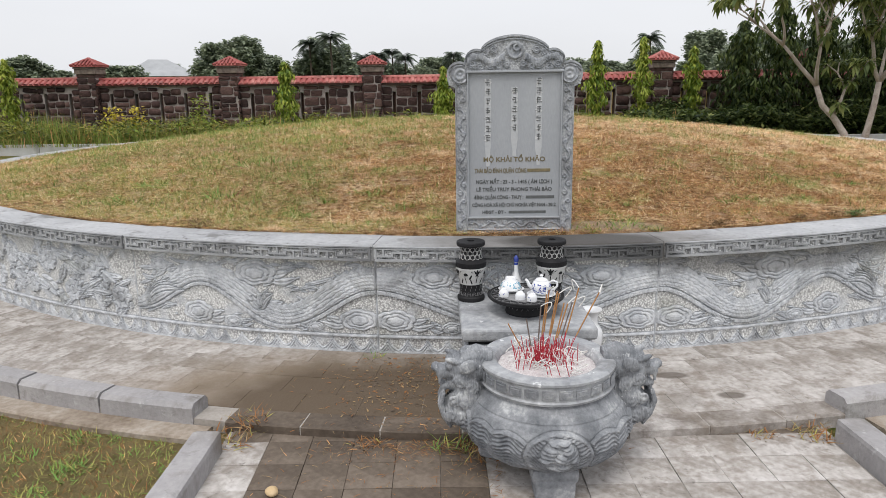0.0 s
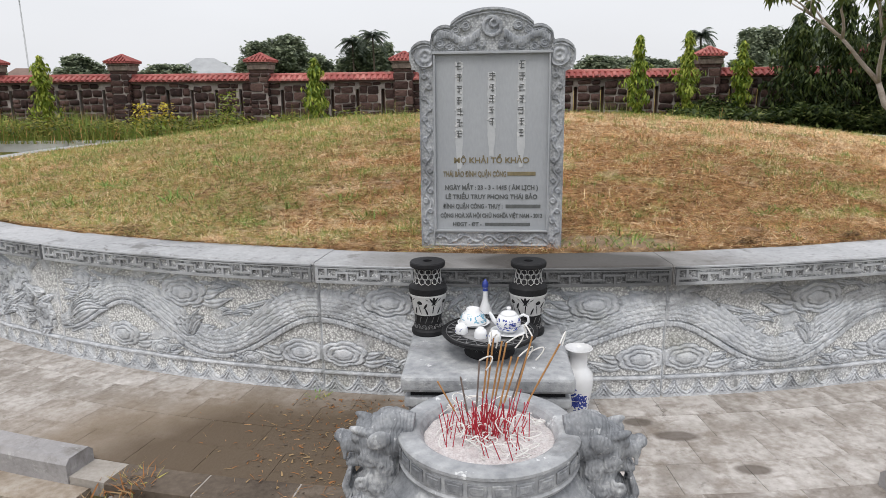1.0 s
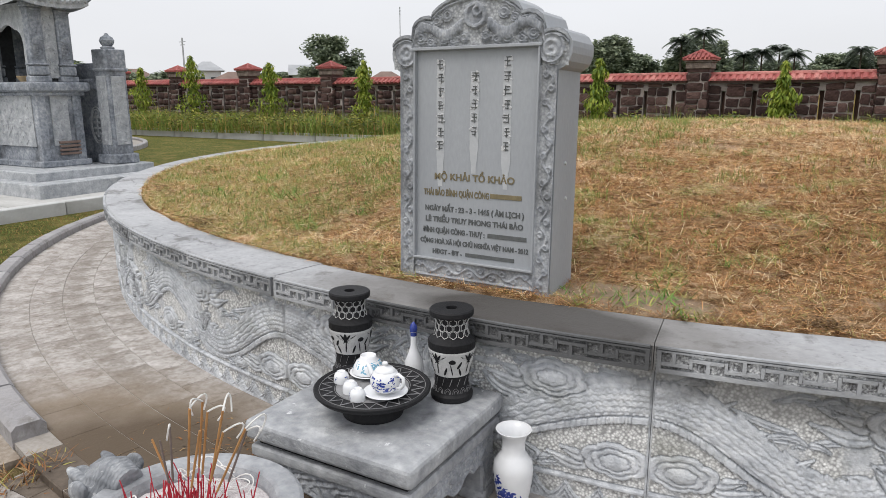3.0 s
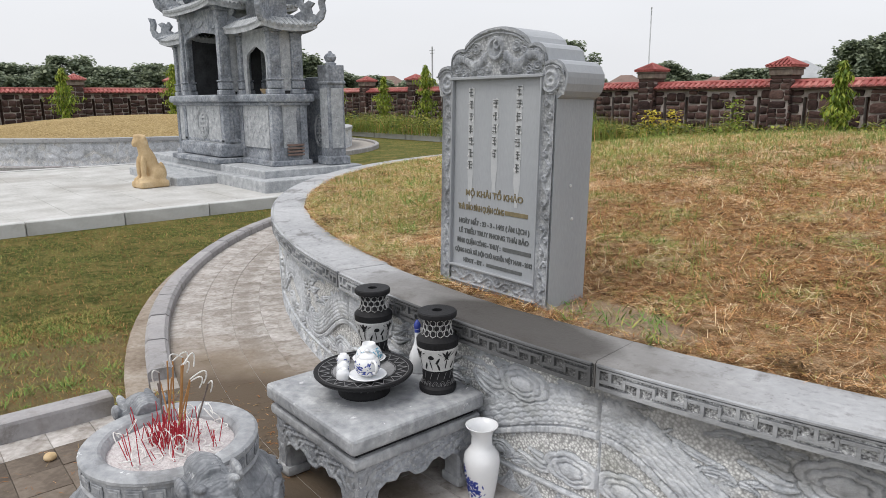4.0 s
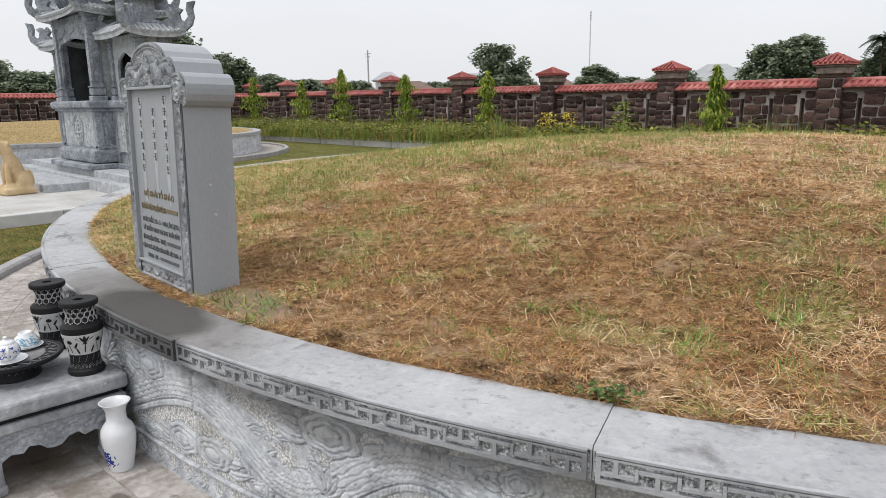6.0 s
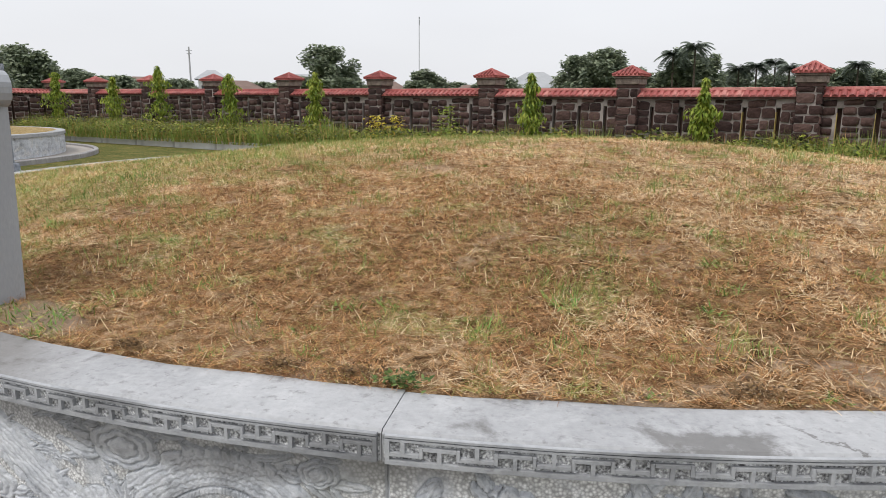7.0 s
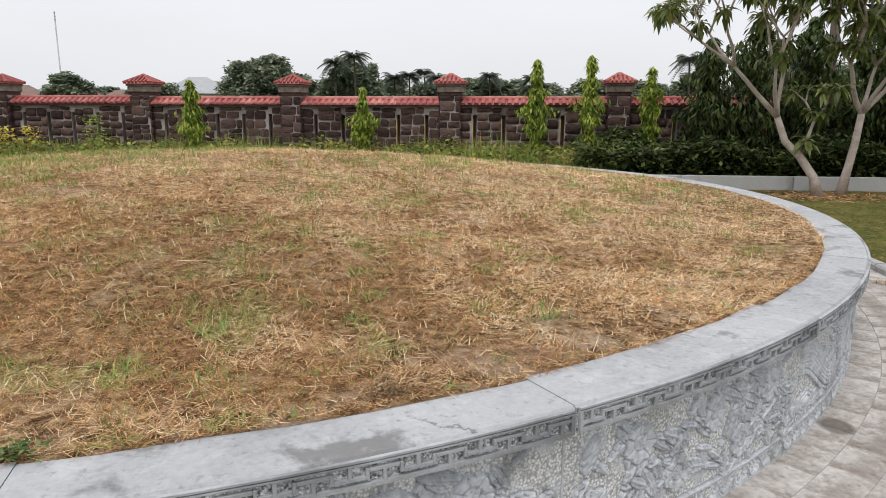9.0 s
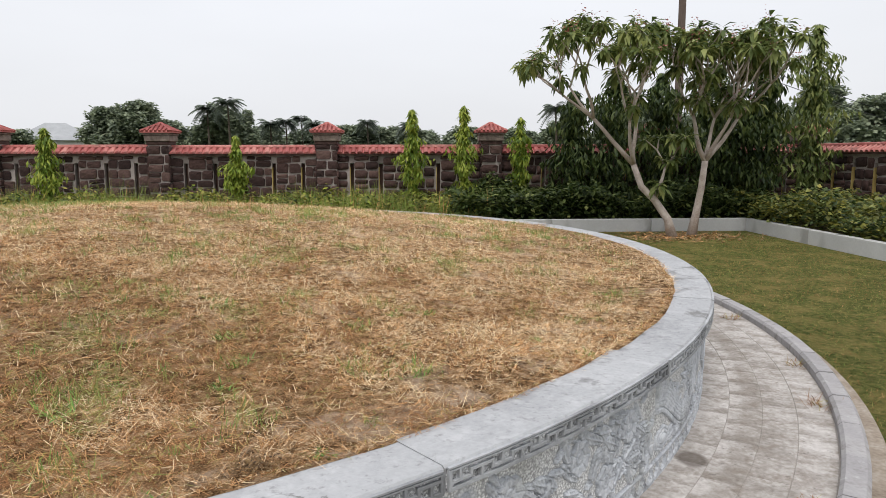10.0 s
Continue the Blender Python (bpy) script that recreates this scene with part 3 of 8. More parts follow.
def arc_block(bm, r0, r1, z0, z1, a0, a1, segs=10, bevel=0.0):
    """A curved block between two radii, heights and angles (degrees, 0 towards -y, growing towards +x)."""
    prof = [(r0, z0), (r1, z0), (r1, z1 - bevel), (r1 - bevel, z1), (r0 + bevel, z1), (r0, z1 - bevel)] if bevel else [(r0, z0), (r1, z0), (r1, z1), (r0, z1)]
    rings = []
    for i in range(segs + 1):
        a = radians(a0 + (a1 - a0) * i / segs)
        rings.append([bm.verts.new((r * math.sin(a), -r * math.cos(a), z)) for r, z in prof])
    k = len(prof)
    for p, q in zip(rings, rings[1:]):
        for i in range(k):
            bm.faces.new((p[i], p[(i + 1) % k], q[(i + 1) % k], q[i]))
    bm.faces.new(rings[0])
    bm.faces.new(rings[-1][::-1])
    bmesh.ops.recalc_face_normals(bm, faces=bm.faces[:])

# ---- the ground, paths and the walled mound ----
CX, CY, R_CAP = 0.61, 10.93, 6.95
R_WALL, R_IN, R_KERB, R_EDGE = 6.905, 6.62, 7.755, 7.90
STEP = 14.4
FIRST = -7.85
Z_CAP = 0.70
AXIS = 0.53


def mound_height(r):
    dome = 1.17 - 0.0125 * r * r
    return max(dome, 0.708 + 0.01 * (6.7 - r))


def ground_sheet():
    bm = bmesh.new()
    xs = [-1500, -300, -60, -33, -20, -10, 0, 10, 17, 60, 300, 1500]
    ys = [-1500, -300, -60, -12, 0, 8, 16, 24.5, 60, 300, 1500]
    vs = [[bm.verts.new((x, y, -0.07)) for x in xs] for y in ys]
    for j in range(len(ys) - 1):
        for i in range(len(xs) - 1):
            f = bm.faces.new((vs[j][i], vs[j][i + 1], vs[j + 1][i + 1], vs[j + 1][i]))
            inside = -33 <= (xs[i] + xs[i + 1]) / 2 <= 17 and -12 <= (ys[j] + ys[j + 1]) / 2 <= 24.5
            f.material_index = 0 if inside else 1
    return tagged(part("ground", bm, [M["lawn"], M["field"]]), "green and brown lawn running out to flat fields", "ground", kind="structure")


ground_sheet()

ring_m = pose(CX, CY, 0)


def mound(name, m, label, turf="mound"):
    n_r, n_a = 44, 150
    verts, faces = [], []
    for i in range(n_r + 1):
        r = 6.67 * i / n_r
        for k in range(n_a):
            a = 2 * math.pi * k / n_a
            x, y = r * math.cos(a), r * math.sin(a)
            bumpy = 0.018 * noise.noise((x * 0.9, y * 0.9, 3)) + 0.012 * noise.noise((x * 3.1, y * 3.1, 7))
            edge = max(0.0, (r - 6.3) / 0.39)
            bumpy *= 1 - edge
            if i >= n_r - 1:
                x, y = x * (1 + 0.004 * noise.noise((x * 3, y * 3, 5))), y * (1 + 0.004 * noise.noise((x * 3, y * 3, 5)))
            drop = 0.012 if i == n_r else 0.0
            verts.append((x, y, mound_height(r) + bumpy + 0.004 * edge - drop))
    for i in range(n_r):
        for k in range(n_a):
            q = (k + 1) % n_a
            faces.append((i * n_a + k, (i + 1) * n_a + k, (i + 1) * n_a + q, i * n_a + q))
    ob = raw(name, verts, faces, [M[turf]], smooth=True)
    ob.matrix_basis = m
    return tagged(ob, label, "mound", kind="structure")


mound("mound_1", ring_m, "domed burial mound of dry straw-coloured turf")


# relief panels: heights over arc length u and height v
def ellipse_d(U, V, cu, cv, a, b, turn=0.0):
    c, s = math.cos(turn), math.sin(turn)
    x, y = (U - cu) * c + (V - cv) * s, -(U - cu) * s + (V - cv) * c
    return np.hypot(x / a, y / b)


def relief_field(U, V, width, variant):
    """Crisp low relief: scaled dragon bodies in long waves, lobed clouds and flame wisps, their contours engraved."""
    h = np.zeros_like(U)
    rng = np.random.RandomState(11 + variant)

    def wisp(u0, v0, turn, length, thick, curl, top=0.008):
        """A tapered curling strand with an engraved middle line."""
        c, s = math.cos(turn), math.sin(turn)
        x, y = (U - u0) * c + (V - v0) * s, -(U - u0) * s + (V - v0) * c
        t = np.clip(x / length, 0, 1)
        d = np.abs(y - curl * np.sin(t * 4.0) * length)
        w = thick * (0.25 + np.sin(np.minimum(t * 1.15, 1) * math.pi) ** 0.7)
        on = (x > 0) & (x < length) & (d < w)
        np.copyto(h, np.where(on, top - 0.005 * (d < w * 0.22) + 0.002 * (1 - d / np.maximum(w, 1e-4)), np.where((x > -0.005) & (x < length) & (d < w + 0.006), 0.0, h)))

    def cloud(cu, cv, a, b, flip):
        """A flat lobed cloud: a smooth boss inside stepped outlines, with a trailing tail."""
        for k in range(2):
            wisp(cu + flip * a * 0.6, cv - b * (0.35 - 0.5 * k), 0.0 if flip > 0 else math.pi, a * (1.5 - 0.4 * k), b * 0.22, -0.10 * flip, 0.008)
        t = np.arctan2((V - cv) / b, (U - cu) / a)
        lobes = 0.86 + 0.16 * np.abs(np.sin(3 * t + 0.5 * flip)) ** 0.7 - 0.10 * (np.sin(t) < 0) * np.abs(np.sin(t))
        d = np.hypot((U - cu) / a, (V - cv) / b) / lobes
        body = np.where(d > 0.78, 0.0095, np.where(d > 0.70, 0.003, np.where(d > 0.50, 0.0115, np.where(d > 0.43, 0.005, 0.0125 + 0.004 * (1 - (d / 0.43) ** 2)))))
        np.copyto(h, np.where(d < 1, body, np.where(d < 1.08, 0.0, h)))

    if variant == 1:
        return relief_field(width - U, V, width, 0)
    if variant in (0, 3):
        # flames fill much of the upper field
        for q in range(80):
            u0, v0 = rng.uniform(0.02, width - 0.1), rng.uniform(0.16, 0.57)
            wisp(u0, v0, rng.uniform(-0.5, 0.7), rng.uniform(0.10, 0.24), rng.uniform(0.007, 0.013), rng.uniform(-0.14, 0.14), 0.0065)
        k = 2 * math.pi / (1.16 if variant == 0 else width)
        u_top = 0.55 if variant == 0 else 0.0
        mid = 0.325 + 0.125 * np.cos((U - u_top) * k)
        slope = -0.125 * k * np.sin((U - u_top) * k)
        # a clear stippled pocket below each arch
        arch = (np.cos((U - u_top) * k) > 0.35) & (V < mid) & (V > 0.16)
        h = np.where(arch, 0.0, h)
        off = (V - mid) / np.sqrt(1 + slope ** 2)
        d = np.abs(off)
        th = (0.072 + 0.006 * np.sin(U * 9)) * (np.clip(0.35 + U * 1.6, 0.35, 1.0) if variant == 0 else 1.0)
        run = U + 0.07 * np.sin(2 * (U - u_top) * k)
        row = np.floor(off / 0.022)
        fa = (run / 0.034 + 0.5 * row) % 1.0 - 0.5
        fb = off / 0.022 - row
        line = np.abs(np.hypot(fa, fb * 0.75) - 0.46) < 0.11
        body = 0.008 + 0.005 * np.sqrt(np.maximum(0, 1 - (d / th) ** 2)) - 0.0032 * line
        belly = off < -0.62 * th
        body = np.where(belly, 0.012 - 0.006 * ((run / 0.018) % 1.0 < 0.25), body)
        body = np.where(np.abs(off + 0.60 * th) < 0.003, 0.002, body)
        h = np.where(d < th + 0.007, 0.0, h)
        h = np.where(d < th, body, h)
        fin = (off > th) & (off < th + 0.030 * (0.45 + 0.55 * ((run / 0.055) % 1.0)))
        h = np.where(fin, 0.009 - 0.004 * ((run / 0.055) % 1.0 < 0.15), h)
        if variant == 0:
            # the tail's flames, and claws beside the body
            for q in range(6):
                wisp(0.10, 0.20 + 0.012 * q, 1.5 - 0.23 * q, 0.17 + 0.03 * q, 0.016, 0.10, 0.009)
            for q in range(5):
                wisp(0.98, 0.25, 2.7 - 0.42 * q, 0.12, 0.012, 0.05, 0.010)
            clouds = ((0.50, 0.20, 0.115, 0.075, 1), (0.94, 0.485, 0.145, 0.085, 1), (1.62, 0.205, 0.125, 0.072, -1), (0.76, 0.155, 0.07, 0.04, 1), (1.33, 0.155, 0.06, 0.035, -1), (0.22, 0.50, 0.07, 0.05, 1))
        else:
            # a bearded mask in the middle
            cu, cv = width / 2, 0.36
            for q in range(22):
                wisp(cu, cv, 2 * math.pi * q / 22, 0.21, 0.014, 0.12, 0.010)
            for x, y, a, b in ((0, 0, 0.115, 0.105), (0.045, 0.03, 0.03, 0.024), (-0.045, 0.03, 0.03, 0.024), (0, -0.02, 0.032, 0.03), (0, -0.07, 0.06, 0.018)):
                e = ellipse_d(U, V, cu + x, cv + y, a, b)
                h = np.where(e < 1, np.maximum(h, 0.006) + 0.006 * np.sqrt(np.maximum(0, 1 - e ** 2)), h)
            clouds = ((0.115, 0.205, 0.125, 0.072, 1), (width - 0.115, 0.205, 0.125, 0.072, -1), (0.36, 0.49, 0.13, 0.075, 1), (width - 0.36, 0.49, 0.13, 0.075, -1), (0.47, 0.165, 0.07, 0.04, -1), (width - 0.47, 0.165, 0.07, 0.04, 1))
        for c in clouds:
            cloud(*c)
    else:
        for _ in range(95):
            cu, cv, t = rng.uniform(0.06, width - 0.06), rng.uniform(0.15, 0.55), rng.uniform(0, math.pi)
            L = rng.uniform(0.045, 0.10)
            d = ellipse_d(U, V, cu, cv, L, L * rng.uniform(0.22, 0.42), t)
            rib = ellipse_d(U, V, cu, cv, L, 0.005, t) < 1
            veins = np.sin((U * math.cos(t + 0.9) + V * math.sin(t + 0.9)) * 2 * math.pi / 0.02) > 0.75
            h = np.where((d >= 1) & (d < 1.14), 0.0, h)
            h = np.where(d < 1, np.where(rib, 0.016, 0.008 + 0.005 * d - 0.004 * veins), h)
        for q in range(7):
            # open peonies: petals round a boss
            cu, cv = 0.14 + (width - 0.28) * q / 6, 0.24 + 0.20 * (q % 2)
            t, d = np.arctan2(V - cv, U - cu), np.hypot(U - cu, V - cv) / 0.085
            edge = d / (0.82 + 0.18 * np.abs(np.cos(3.5 * t)))
            h = np.where((edge >= 1) & (edge < 1.1), 0.0, h)
            h = np.where(edge < 1, 0.008 + 0.007 * edge - 0.006 * (np.abs(np.sin(3.5 * t)) < 0.16) - 0.005 * (np.abs(d - 0.42) < 0.06), h)
    return h


def relief_panel(name, variant, nu, nv, half):
    """A carved slab of the ring wall, as a curved sheet with true depth; its middle faces -y."""
    width = R_WALL * radians(2 * half)
    u = np.linspace(0, width, nu)
    v = np.linspace(0, 0.60, nv)
    U, V = np.meshgrid(u, v)
    h = relief_field(U, V, width, variant)
    # lower border: pointed waves with lines that follow their crests
    p = np.abs(((U / 0.125) % 1.0) - 0.5) * 2
    crest = 0.022 + 0.066 * (1 - p) ** 1.15 - 0.010 * np.sin(p * math.pi)
    below = crest - V
    waves = np.where(below > 0, 0.0045 + 0.0075 * (np.cos(below * 2 * math.pi / 0.026) > -0.25), 0.0)
    h = np.where(V < 0.098, waves, h)
    h = np.where((V > 0.098) & (V < 0.112), 0.012, h)
    h = np.where(V < 0.012, 0.010, h)
    edge = np.minimum(U, width - U)
    h = np.where(edge < 0.0045, -0.006, h)
    flat = h < 0.0025
    grown = flat.copy()
    for dy, dx in ((0, 1), (0, -1), (1, 0), (-1, 0)):
        grown &= np.roll(np.roll(flat, dy, 0), dx, 1)
    h = np.where(flat & ~grown & (V > 0.112) & (edge > 0.006), -0.006, h * 1.35)
    worn = np.vectorize(lambda a, b: noise.noise((a * 7, b * 7, variant)))(U[::4, ::4], V[::4, ::4])
    worn = np.kron(worn, np.ones((4, 4)))[:nv, :nu]
    h = h * (0.85 + 0.3 * worn)
    ground = np.where(grown & (V > 0.012) & (edge > 0.006), 1.0, 0.0) * np.clip(0.8 + 1.3 * worn, 0.12, 1)
    h = h + np.where(ground > 0, 0.0022 * np.random.RandomState(variant).rand(*h.shape), 0)
    A = (U / R_WALL) - radians(half)
    r = R_WALL - 0.012 + h
    verts = np.stack([r * np.sin(A), -r * np.cos(A), V], -1).reshape(-1, 3)
    i = np.arange(nv - 1)[:, None] * nu + np.arange(nu - 1)[None]
    faces = np.stack([i, i + 1, i + nu + 1, i + nu], -1).reshape(-1, 4)
    # the slab's back and closing strips
    n0 = len(verts)
    back = []
    for a in np.linspace(-radians(half), radians(half), 9):
        for z in (0, 0.60):
            back.append(((R_WALL - 0.12) * math.sin(a), -(R_WALL - 0.12) * math.cos(a), z))
    verts = np.vstack([verts, back])
    bf = [(n0 + 2 * k, n0 + 2 * k + 1, n0 + 2 * k + 3, n0 + 2 * k + 2) for k in range(8)]
    bf += [(0, (nv - 1) * nu, n0 + 1, n0), (nu - 1, n0 + 16, n0 + 17, nv * nu - 1)]
    ob = raw(name, verts, np.vstack([faces, bf]), [M["relief"]], smooth=True)
    at = ob.data.attributes.new("ground", "FLOAT", "POINT")
    at.data.foreach_set("value", np.concatenate([ground.ravel(), np.zeros(len(back))]).astype(np.float32))
    return ob


def meander_mesh(half, z0, z1):
    """A raised fret: a rail above and below, and interlocking hooked bars between them."""
    bm = bmesh.new()
    r0, r1 = R_CAP - 0.004, R_CAP + 0.011

    def bar(s0, s1, b0, b1):
        a0, a1 = math.degrees(s0 / R_CAP), math.degrees(s1 / R_CAP)
        arc_block(bm, r0, r1, b0, b1, a0, a1, segs=max(1, int(abs(a1 - a0) / 1.8)))

    w = R_CAP * radians(half) - 0.012
    hgt = z1 - z0
    bar(-w, w, z1 - 0.008, z1 - 0.001)
    bar(-w, w, z1 - 0.018, z1 - 0.012)
    bar(-w, w, z0 + 0.001, z0 + 0.015)
    bar(-w, -w + 0.014, z0 + 0.015, z1 - 0.018)
    bar(w - 0.014, w, z0 + 0.015, z1 - 0.018)
    lo, hi = z0 + 0.015, z1 - 0.018
    t = 0.0100
    gap = (hi - lo - 2 * t) / 3
    unit = 2 * w / round(2 * w / 0.215)
    for k in range(round(2 * w / unit)):
        a = -w + k * unit
        # a T hanging from the upper rail, and one standing on the lower rail
        bar(a + unit * 0.25 - t * 0.6, a + unit * 0.25 + t * 0.6, lo + gap + t, hi)
        bar(a + unit * 0.03, a + unit * 0.47, lo + gap, lo + gap + t)
        bar(a + unit * 0.75 - t * 0.6, a + unit * 0.75 + t * 0.6, lo, hi - gap - t)
        bar(a + unit * 0.53, a + unit * 0.97, hi - gap - t, hi - gap)
        bar(a + unit * 0.5 - t * 0.5, a + unit * 0.5 + t * 0.5, lo + gap, hi - gap)
        if k:
            bar(a - t * 0.5, a + t * 0.5, lo + gap, hi - gap)
    me = bpy.data.meshes.new("meander")
    bm.to_mesh(me)
    bm.free()
    me.materials.append(M["meander"])
    return me


def ring_wall(name, m, label, detail=True):
    wall = thing(name, m, label, "wall", kind="structure")
    half = STEP / 2
    caps = []
    for variant in range(2):
        bm = bmesh.new()
        arc_block(bm, R_IN, R_CAP - 0.004, 0.602, Z_CAP, -half + 0.012, half - 0.012, segs=12, bevel=0.010)
        me = bpy.data.meshes.new("cap_stone")
        bm.to_mesh(me)
        bm.free()
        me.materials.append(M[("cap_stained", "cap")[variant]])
        caps.append(me)
    fret = meander_mesh(half, 0.602, Z_CAP - 0.006) if detail else None
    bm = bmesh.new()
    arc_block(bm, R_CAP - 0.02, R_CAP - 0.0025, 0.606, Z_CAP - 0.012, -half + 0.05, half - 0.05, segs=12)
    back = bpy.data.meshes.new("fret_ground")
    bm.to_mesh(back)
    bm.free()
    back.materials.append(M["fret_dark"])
    sizes = [(440, 152)] * 4 + [(112, 36)] * 4 if detail else [(60, 20)] * 4
    panels = [relief_panel("panel", v % 4, *size, half - 0.012) for v, size in enumerate(sizes)]
    meshes = [p.data for p in panels]
    for p in panels:
        bpy.data.objects.remove(p)
    order = [2, 2, 0, 2, 1, 2, 0, 2, 1, 2]
    for k in range(25):
        a = FIRST + half + STEP * k
        turn = pose(0, 0, 0, 0, 0, a)
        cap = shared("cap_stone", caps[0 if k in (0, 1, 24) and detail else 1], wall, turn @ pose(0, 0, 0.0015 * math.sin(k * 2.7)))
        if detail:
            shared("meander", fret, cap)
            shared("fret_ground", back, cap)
        choice = {0: 3, 1: 1, 24: 0, 2: 2, 23: 2}.get(k, order[k % 10])
        far = detail and 5 < k < 21
        shared("panel", meshes[choice + (4 if far else 0)], wall, turn)
    bm = bmesh.new()
    arc_block(bm, R_IN + 0.03, R_WALL - 0.125, -0.1, 0.60, 0, 360, segs=90)
    part("core", bm, M["stone"], wall)
    return wall


ring_wall("ring_wall", ring_m, "low round retaining wall of carved grey stone under a fretted cap")


# ---- paving ----
M["paving_damp"] = damp(M["paving"], "paving_with_silt", (-0.55, 3.42, 0), (1.15, 0.62, 5), (0.215, 0.165, 0.115), 0.85, 0.6)
M["paving_damp"] = damp(M["paving_damp"], "paving_with_damp", (-0.22, 3.38, 0), (0.95, 0.56, 5), (0.095, 0.068, 0.044), 0.9, 0.5)
for k, (x, y, rx, ry) in enumerate(((1.37, 3.67, 0.105, 0.05), (1.60, 3.40, 0.075, 0.04), (1.22, 3.80, 0.07, 0.04), (6.2, 6.72, 0.09, 0.11))):
    M["paving_damp"] = damp(M["paving_damp"], "paving_with_spots", (x, y, 0), (rx, ry, 5), (0.10, 0.08, 0.065), 0.75, 0.35)
M["paving_wet"] = surface("damp_paving", [(0.3, (0.07, 0.053, 0.04)), (0.5, (0.125, 0.098, 0.075)), (0.7, (0.21, 0.17, 0.135))], scale=3.5, fine=35, rough=0.8,
                          bump=0.3, bump_scale=60, stain=(0.08, 0.065, 0.05), stain_amount=0.6, stain_scale=2.0, obj_random=0.2)


M["paving_soiled"] = grime(M["paving"].copy(), (0.13, 0.105, 0.085), 5, 0.40, 0.62, 0.75, 0.4)
M["earth_concrete"] = surface("earth_stained_concrete", [(0.3, (0.17, 0.13, 0.095)), (0.5, (0.30, 0.25, 0.20)), (0.7, (0.46, 0.42, 0.37))], scale=4, fine=35, rough=0.95, bump=0.6, bump_scale=50)


def ring_path(name, m, label, pieces, extent):
    path = thing(name, m, label, "path", kind="structure")
    bm = bmesh.new()
    arc_block(bm, R_WALL - 0.06, R_EDGE - 0.005, -0.16, -0.0035, 0, 360, segs=120)
    part("bed", bm, M["joint"], path)
    if not pieces:
        return path
    rows = [(6.88, 7.097), (7.097, 7.314), (7.314, 7.531), (7.531, 7.748)]
    width = 2.45
    n = int(round(360 / width))
    for j, (r0, r1) in enumerate(rows):
        bm = bmesh.new()
        arc_block(bm, r0 + 0.0013, r1 - 0.0013, -0.05, 0.0, -width / 2 + 0.009, width / 2 - 0.009, segs=3, bevel=0.002)
        me = bpy.data.meshes.new("paving_slab")
        bm.to_mesh(me)
        bm.free()
        me.materials.append(M["paving_damp"])
        for k in range(n):
            a = k * 360 / n + (width / 2 if j % 2 else 0)
            if abs((a + 180) % 360 - 180) < extent:
                shared("paving_slab", me, path, pose(0, 0, 0.0012 * math.sin(k * 12.9 + j * 4), 0, 0, a))
    return path


ring_path("ring_path", ring_m, "curved path of pale stone slabs round the mound", True, 92)
# edging slabs across the entrance, a low step above the lower path
entrance = thing("entrance_step", ring_m, "low stone step edging between the two paths", "step", kind="structure")
for k in range(8):
    bm = bmesh.new()
    a0 = -12.0 + k * 2.9
    arc_block(bm, 7.716, 7.899, -0.16, -0.002, a0 + 0.03, a0 + 2.9 - 0.03, segs=3, bevel=0.006)
    part("step_slab", bm, M["paving_wet" if k < 5 else "paving_soiled"], entrance)


def kerb_stone(bm, length, width=0.135, height=0.19):
    box(bm, (0, 0, height / 2), (length, width, height), bevel=0.022, segs=2)


def ring_kerb(name, m, label, gap, step=4.1):
    """Curved kerb stones round a path, with an opening in front."""
    kerb = thing(name, m, label, "kerb", kind="structure")
    bm = bmesh.new()
    arc_block(bm, R_KERB, R_EDGE, -0.10, 0.075, -step / 2 + 0.05, step / 2 - 0.05, segs=4, bevel=0.022)
    me = bpy.data.meshes.new("kerb_stone")
    bm.to_mesh(me)
    bm.free()
    me.materials.append(M["kerb"])
    a = gap[1] + step / 2
    k = 0
    while a < 360 + gap[0]:
        shared("kerb_stone", me, kerb, pose(0, 0, 0.004 * math.sin(k * 5.1), 0, 0, a))
        a += step
        k += 1
    return kerb


ring_kerb("ring_kerb", ring_m, "rounded grey concrete kerb along the curved path", (-12.0, 10.6))

side = thing("side_kerb", pose(0, 0, 0), "straight rounded concrete kerb beside the entrance path", "kerb", kind="structure")
for x in (-1.05, 1.99):
    for k in range(6):
        bm = bmesh.new()
        kerb_stone(bm, 0.86)
        part("kerb_stone", bm, M["kerb"], side).matrix_basis = pose(x, 2.57 - 0.88 * k, -0.125 + 0.004 * math.sin(k * 3 + x), 0, 0, 90 + math.sin(k * 7 + x))

low = thing("entrance_path", pose(0, 0, 0), "lower entrance path of square stone slabs, partly damp", "path", kind="structure")
bm = bmesh.new()
box(bm, (0.47, 0.0, -0.115), (2.95, 6.45, 0.12))
part("bed", bm, M["joint"], low)
for kind_name, mat_name in (("dry", "paving"), ("wet", "paving_wet")):
    bm = bmesh.new()
    box(bm, (0, 0, -0.02), (0.2045, 0.2045, 0.04), bevel=0.0015)
    me = bpy.data.meshes.new("paving_slab")
    bm.to_mesh(me)
    bm.free()
    me.materials.append(M[mat_name])
    for i in range(14):
        for j in range(15):
            x, y = -0.88 + 0.2062 * i, 2.965 - 0.2062 * j
            wet = 0 < i < 6 and j < 10
            if wet == (kind_name == "wet"):
                shared("paving_slab", me, low, pose(x, y, -0.045 + 0.002 * math.sin(i * 9 + j * 5)))
    # cut slabs that fill the curved strip below the step
bm = bmesh.new()
